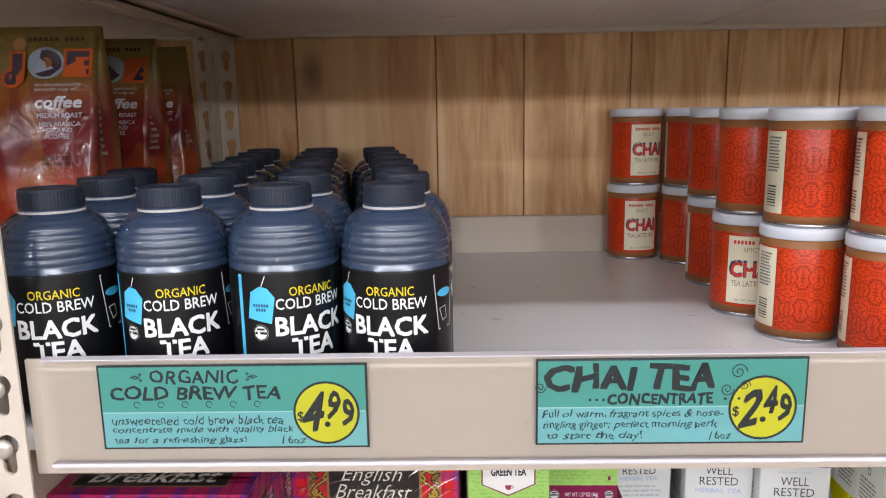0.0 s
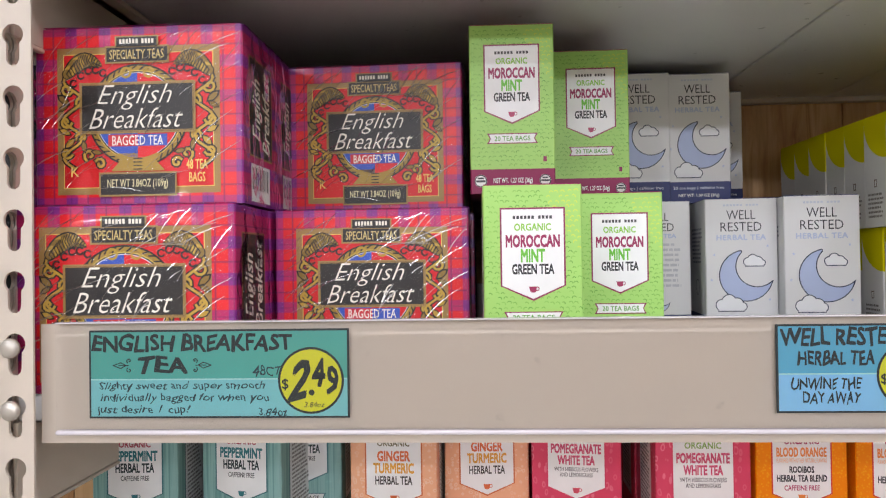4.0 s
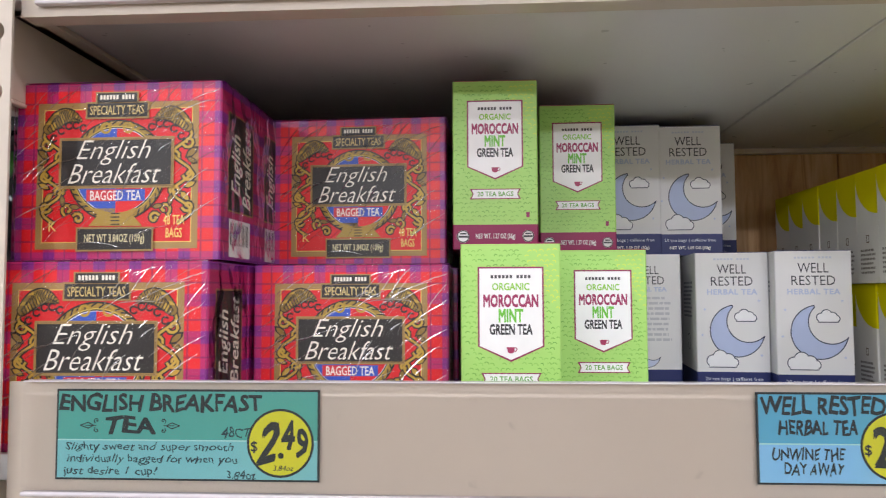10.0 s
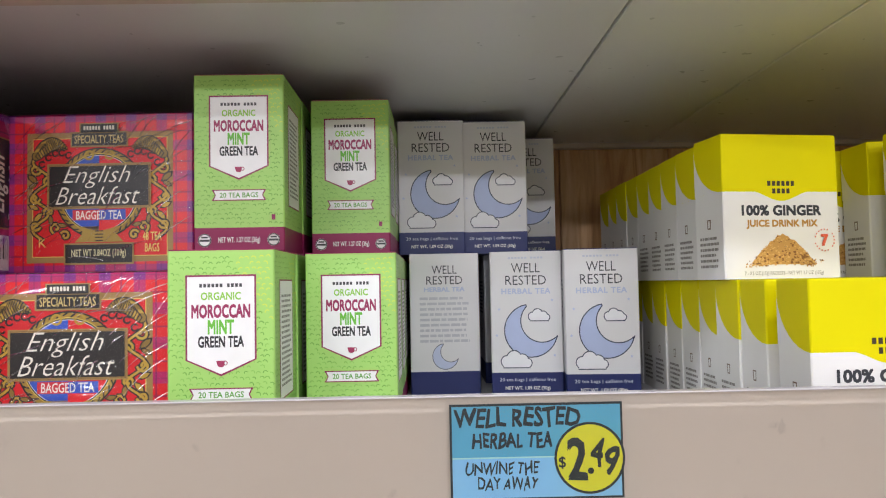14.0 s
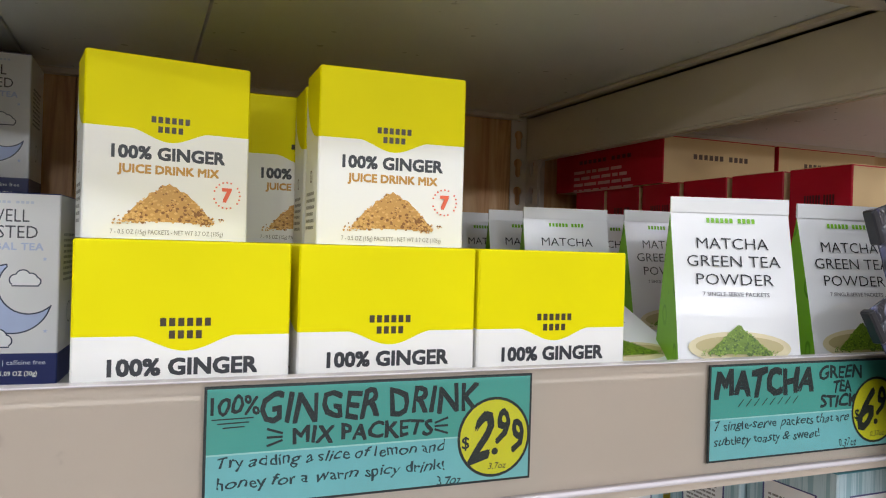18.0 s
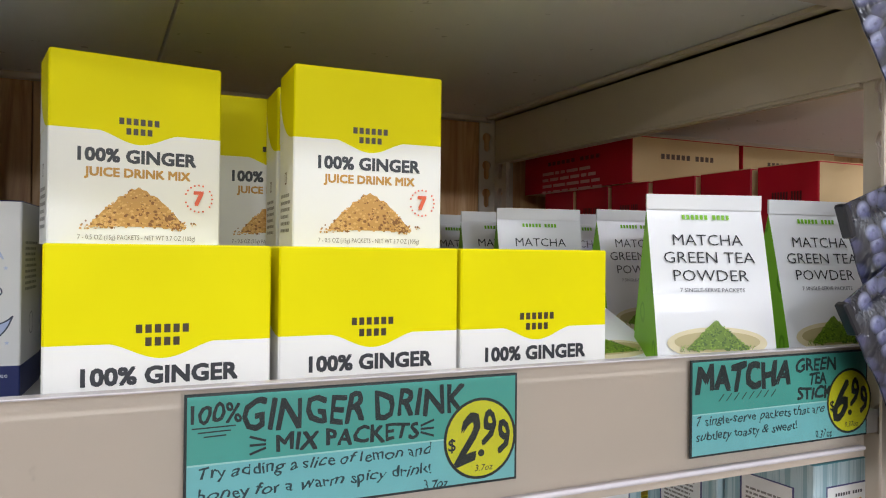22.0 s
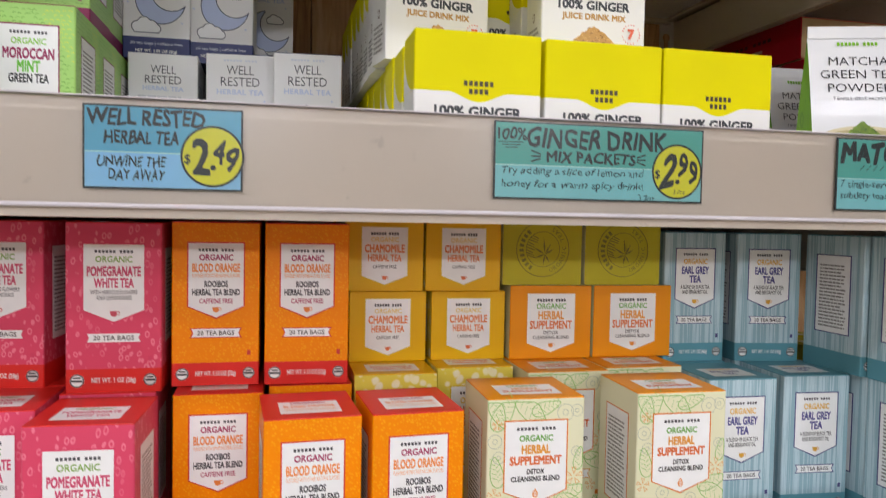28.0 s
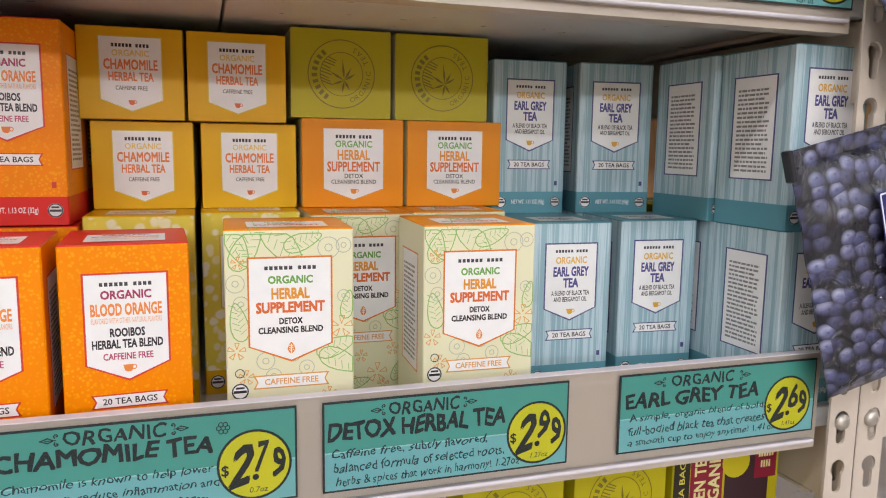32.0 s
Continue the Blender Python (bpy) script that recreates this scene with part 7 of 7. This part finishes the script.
figures = k.math("MULTIPLY", k.step(k.noise(k.coord((1, 1, 0.45)), 75, 2, 0.5, 1.0), 0.55, 0.58), k.ramp(sepn.outputs[2], [(0.10, (1, 1, 1)), (0.14, (0, 0, 0))]))
col = k.mix(k.math("MULTIPLY", figures, 0.7), col, lin("a08338"))
k.bump(k.math("ABSOLUTE", k.math("SUBTRACT", k.noise(v, 26, 3, 0.5, 0.8), 0.5)), 0.6, 0.008)
COFFEE = k.done(col, 0.28, 0.0, 0.5, 0.6)
BAG_W, BAG_D, BAG_H = 0.090, 0.062, 0.266


def bag_skin(side, u, q, seed):
    """A point of a gusseted foil bag: side 0 front, 1 right, 2 back, 3 left; u along the side from 0 to 1, q the height from 0 to 1."""
    depth = BAG_D * (1 - q ** 2.6) + 0.003
    half = BAG_W / 2 * (1 + 0.10 * q * q)
    bulge = math.sin(math.pi * u) * math.sin(math.pi * min(1.0, q * 1.08)) ** 0.8
    fold = math.sin(math.pi * u) * 0.024 * q ** 1.6
    if side == 0:
        p = Vector((-half + 2 * half * u, -depth / 2 - 0.007 * bulge, q * BAG_H))
    elif side == 1:
        p = Vector((half + 0.003 * bulge - fold, -depth / 2 + depth * u, q * BAG_H))
    elif side == 2:
        p = Vector((half - 2 * half * u, depth / 2 + 0.007 * bulge, q * BAG_H))
    else:
        p = Vector((-half - 0.003 * bulge + fold, depth / 2 - depth * u, q * BAG_H))
    c = Vector((p.x * 18 + seed, p.y * 18, p.z * 22))
    crumple = (0.25 - abs(noise.noise(c))) * 0.013 * math.sin(math.pi * u) ** 0.5 * min(1.0, (1 - q) * 6 + 0.1)
    n = ((0, -1), (1, 0), (0, 1), (-1, 0))[side]
    return Vector((p.x + n[0] * crumple + 0.003 * noise.noise(Vector((seed, q * 5, 1))), p.y + n[1] * crumple, p.z))


def coffee_bag(m, seed, logo=True):
    t = thing("coffee_bag", "crumpled red and gold foil bag of ground coffee" if logo else "dark red side-gusseted foil bag of ground coffee", "coffee bag", "coffee bags")
    counts, nz = (14, 8, 14, 8), 30
    ring = [(sd, i / c) for sd, c in enumerate(counts) for i in range(c)]
    n = len(ring)
    verts = [bag_skin(sd, u, j / nz, seed) for j in range(nz + 1) for sd, u in ring]
    faces = [(j * n + i, j * n + (i + 1) % n, (j + 1) * n + (i + 1) % n, (j + 1) * n + i) for j in range(nz) for i in range(n)]
    faces += [tuple(range(n - 1, -1, -1)), tuple(nz * n + i for i in range(n))]
    part("bag", mesh_of("bag", verts, faces, [COFFEE], None, True), None, t)
    a = Art()
    wh, dkb, orn = ink("d9d3dc", 0.25), ink("4a3c44", 0.25), ink("c85a26", 0.25)
    a.brand(0.006, 0.241, 0.066, 0.006, ink("4a3a1c", 0.25))
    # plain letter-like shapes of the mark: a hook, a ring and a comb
    for grow, mat in ((0.0035, orn), (0.0, dkb)):
        a.rect("logo_shape", -0.044 - grow, 0.186 - grow, -0.032 + grow, 0.222 + grow, mat)
        a.disc("logo_shape", -0.044, 0.188, 0.010 + grow, mat, 18)
        a.rect("logo_shape", 0.020 - grow, 0.192 - grow, 0.046 + grow, 0.224 + grow, mat)
        a.disc("logo_shape", -0.004, 0.208, 0.0185 + grow, mat if grow == 0 else ink("9aa5b4", 0.25), 24)
        a.up()
    a.disc("logo_shape", -0.004, 0.209, 0.0075, ink("8a5a2c", 0.25), 20)
    a.rect("logo_shape", 0.031, 0.199, 0.046, 0.204, orn)
    a.rect("logo_shape", 0.031, 0.211, 0.046, 0.216, orn)
    a.disc("logo_shape", -0.036, 0.2345, 0.0085, ink("b98a58", 0.25), 18)
    a.text("lettering", "an exceptionally\nsmooth cup of...", 0.012, 0.175, 0.013, wh, w=0.052)
    a.text("lettering", "coffee", 0.012, 0.155, 0.015, wh, w=0.052, bold=0.02, shear=0.25)
    a.text("lettering", "MEDIUM ROAST", 0.012, 0.137, 0.0065, wh, w=0.052, bold=0.012)
    a.text("lettering", "100% ARABICA\nGROUND\nCOFFEE", 0.012, 0.117, 0.023, wh, w=0.050)
    a.text("lettering", "BEST BY\n08/16/22", 0.012, 0.076, 0.013, ink("3a2222", 0.25), w=0.034)
    for name, (vv, ff, ix, mats) in a.parts.items():
        out = []
        for x, y, z in vv:
            z = 0.258 - (0.246 - z) * 0.62
            u = min(0.98, max(0.02, (x * 0.67 + 0.008) / BAG_W + 0.5))
            p = bag_skin(0, u, z / BAG_H, seed)
            out.append((p.x, p.y - 0.0016 + y, z))
        if logo or name.split("/")[0] == "lettering":
            a.one(t, name, out, ff, mats, ix)
    b = Art()
    b.bars("side_print", -0.020, 0.012, 0.208, 9, 0.0062, ink("b9a8a2", 0.25), 5)
    for name, (vv, ff, ix, mats) in b.parts.items():
        out = []
        for x, y, z in vv:
            p = bag_skin(1, x / BAG_D + 0.5, z / BAG_H, seed)
            out.append((p.x + 0.0016 - y, p.y, z))
        b.one(t, name, out, ff, mats, ix)
    t.matrix_basis = m
    return t


coffee_bag(pose(-0.347, 0.652, D0, -1, 0, 2), 9)
coffee_bag(pose(-0.349, 0.772, D0, 0, 1, -4), 4)
cb = coffee_bag(pose(-0.352, 0.885, D0, 0, -1, 3), 21, False)
for m in (pose(-0.46, 0.60, D0, -3, 0, 4), pose(-0.46, 0.71, D0, 0, 0, -4), pose(-0.58, 0.58, D0, 0, 0, 3)):
    copy_thing(cb, m)

# dark bags printed with green leaves, beside the tartan boxes
k = Nodes("leaf_bag_print")
v = k.coord()
vo = k.n("ShaderNodeTexVoronoi", i_Scale=38.0)
k.link(k.coord((1, 1, 0.5)), vo.inputs["Vector"])
leafm = k.ramp(vo.outputs["Distance"], [(0.26, (1, 1, 1)), (0.34, (0, 0, 0))])
patch = k.step(k.noise(v, 13, 2), 0.42, 0.5)
col = k.mix(k.math("MULTIPLY", leafm, patch), lin("16181a"), lin("3f8a2c"))
k.bump(k.noise(v, 40, 3, 0.5, 0.8), 0.4, 0.004)
LEAF_BAG = k.done(col, 0.22, 0.0, 0.5, 0.6)


def leaf_bag(m):
    t = thing("leaf_print_bag", "dark foil bag printed with green leaves", "coffee bag", "leaf print bags")
    v, f = pillow(0.115, 0.07, 0.235, 12, 18, 0.006, 5)
    part("bag", mesh_of("bag", v, f, [LEAF_BAG], None, True), None, t)
    part("top_fold", box_bm(-0.0575, 0.0575, -0.002, 0.002, 0.233, 0.246, 0.0008), LEAF_BAG, t)
    t.matrix_basis = m
    return t


lb = leaf_bag(pose(-0.345, 0.55, D1, -2, 0, 12))
for m in (pose(-0.345, 0.65, D1, 0, 0, -8), pose(-0.34, 0.75, D1, 0, 2, 5), pose(-0.345, 0.86, D1, 0, 0, -5), pose(-0.47, 0.6, D1, 0, 0, 6)):
    copy_thing(lb, m)

# crimson and cream cartons in the bay to the other side
CRIM_BOARD, BUFF = board_paint("crimson_board", "c4142c", 0.35), board_paint("buff_board", "d8b98a", 0.45)


def cocoa_box(w, d, h):
    t = thing("crimson_tea_box", "crimson carton with a cream wrap-round side", "drink box", "crimson boxes")
    carton(t, w, d, h, [(h, CRIM_BOARD)], BUFF)
    b = Art()
    b.rect("buff_front", -w * 0.5 + 0.001, 0.001, w * 0.5 - 0.001, h - 0.001, BUFF)
    b.up()
    b.brand(0, h * 0.6, w * 0.5, h * 0.12, ink("5a4030"))
    b.put(t, front(d))
    a = Art()
    a.brand(0, h * 0.70, d * 0.5, h * 0.1, ink("5a0814"))
    a.bars("side_print", -d * 0.3, d * 0.3, h * 0.5, 4, 0.008, ink("d8a09a"), 2)
    a.put(t, left_side(w))
    return t


KINDS["cocoa"] = (cocoa_box, 0.15, 0.063, 0.0915)
KINDS["cocoa_flat"] = (cocoa_box, 0.16, 0.225, 0.052)
for r in range(6):
    for c in range(2):
        for q in range(2):
            place("cocoa", 1.036 + c * 0.155, 0.512 + r * 0.0697, D1 + q * 0.0923, 0, rear=r > 3)
for c in range(2):
    place("cocoa_flat", 1.036 + c * 0.165, 0.742, D1 + 0.1846, 0)
for r in range(5):
    place("green", 0.985, 0.47 + r * 0.075, D2 + 0.0, 0, label="lime yellow tea carton in the next bay")
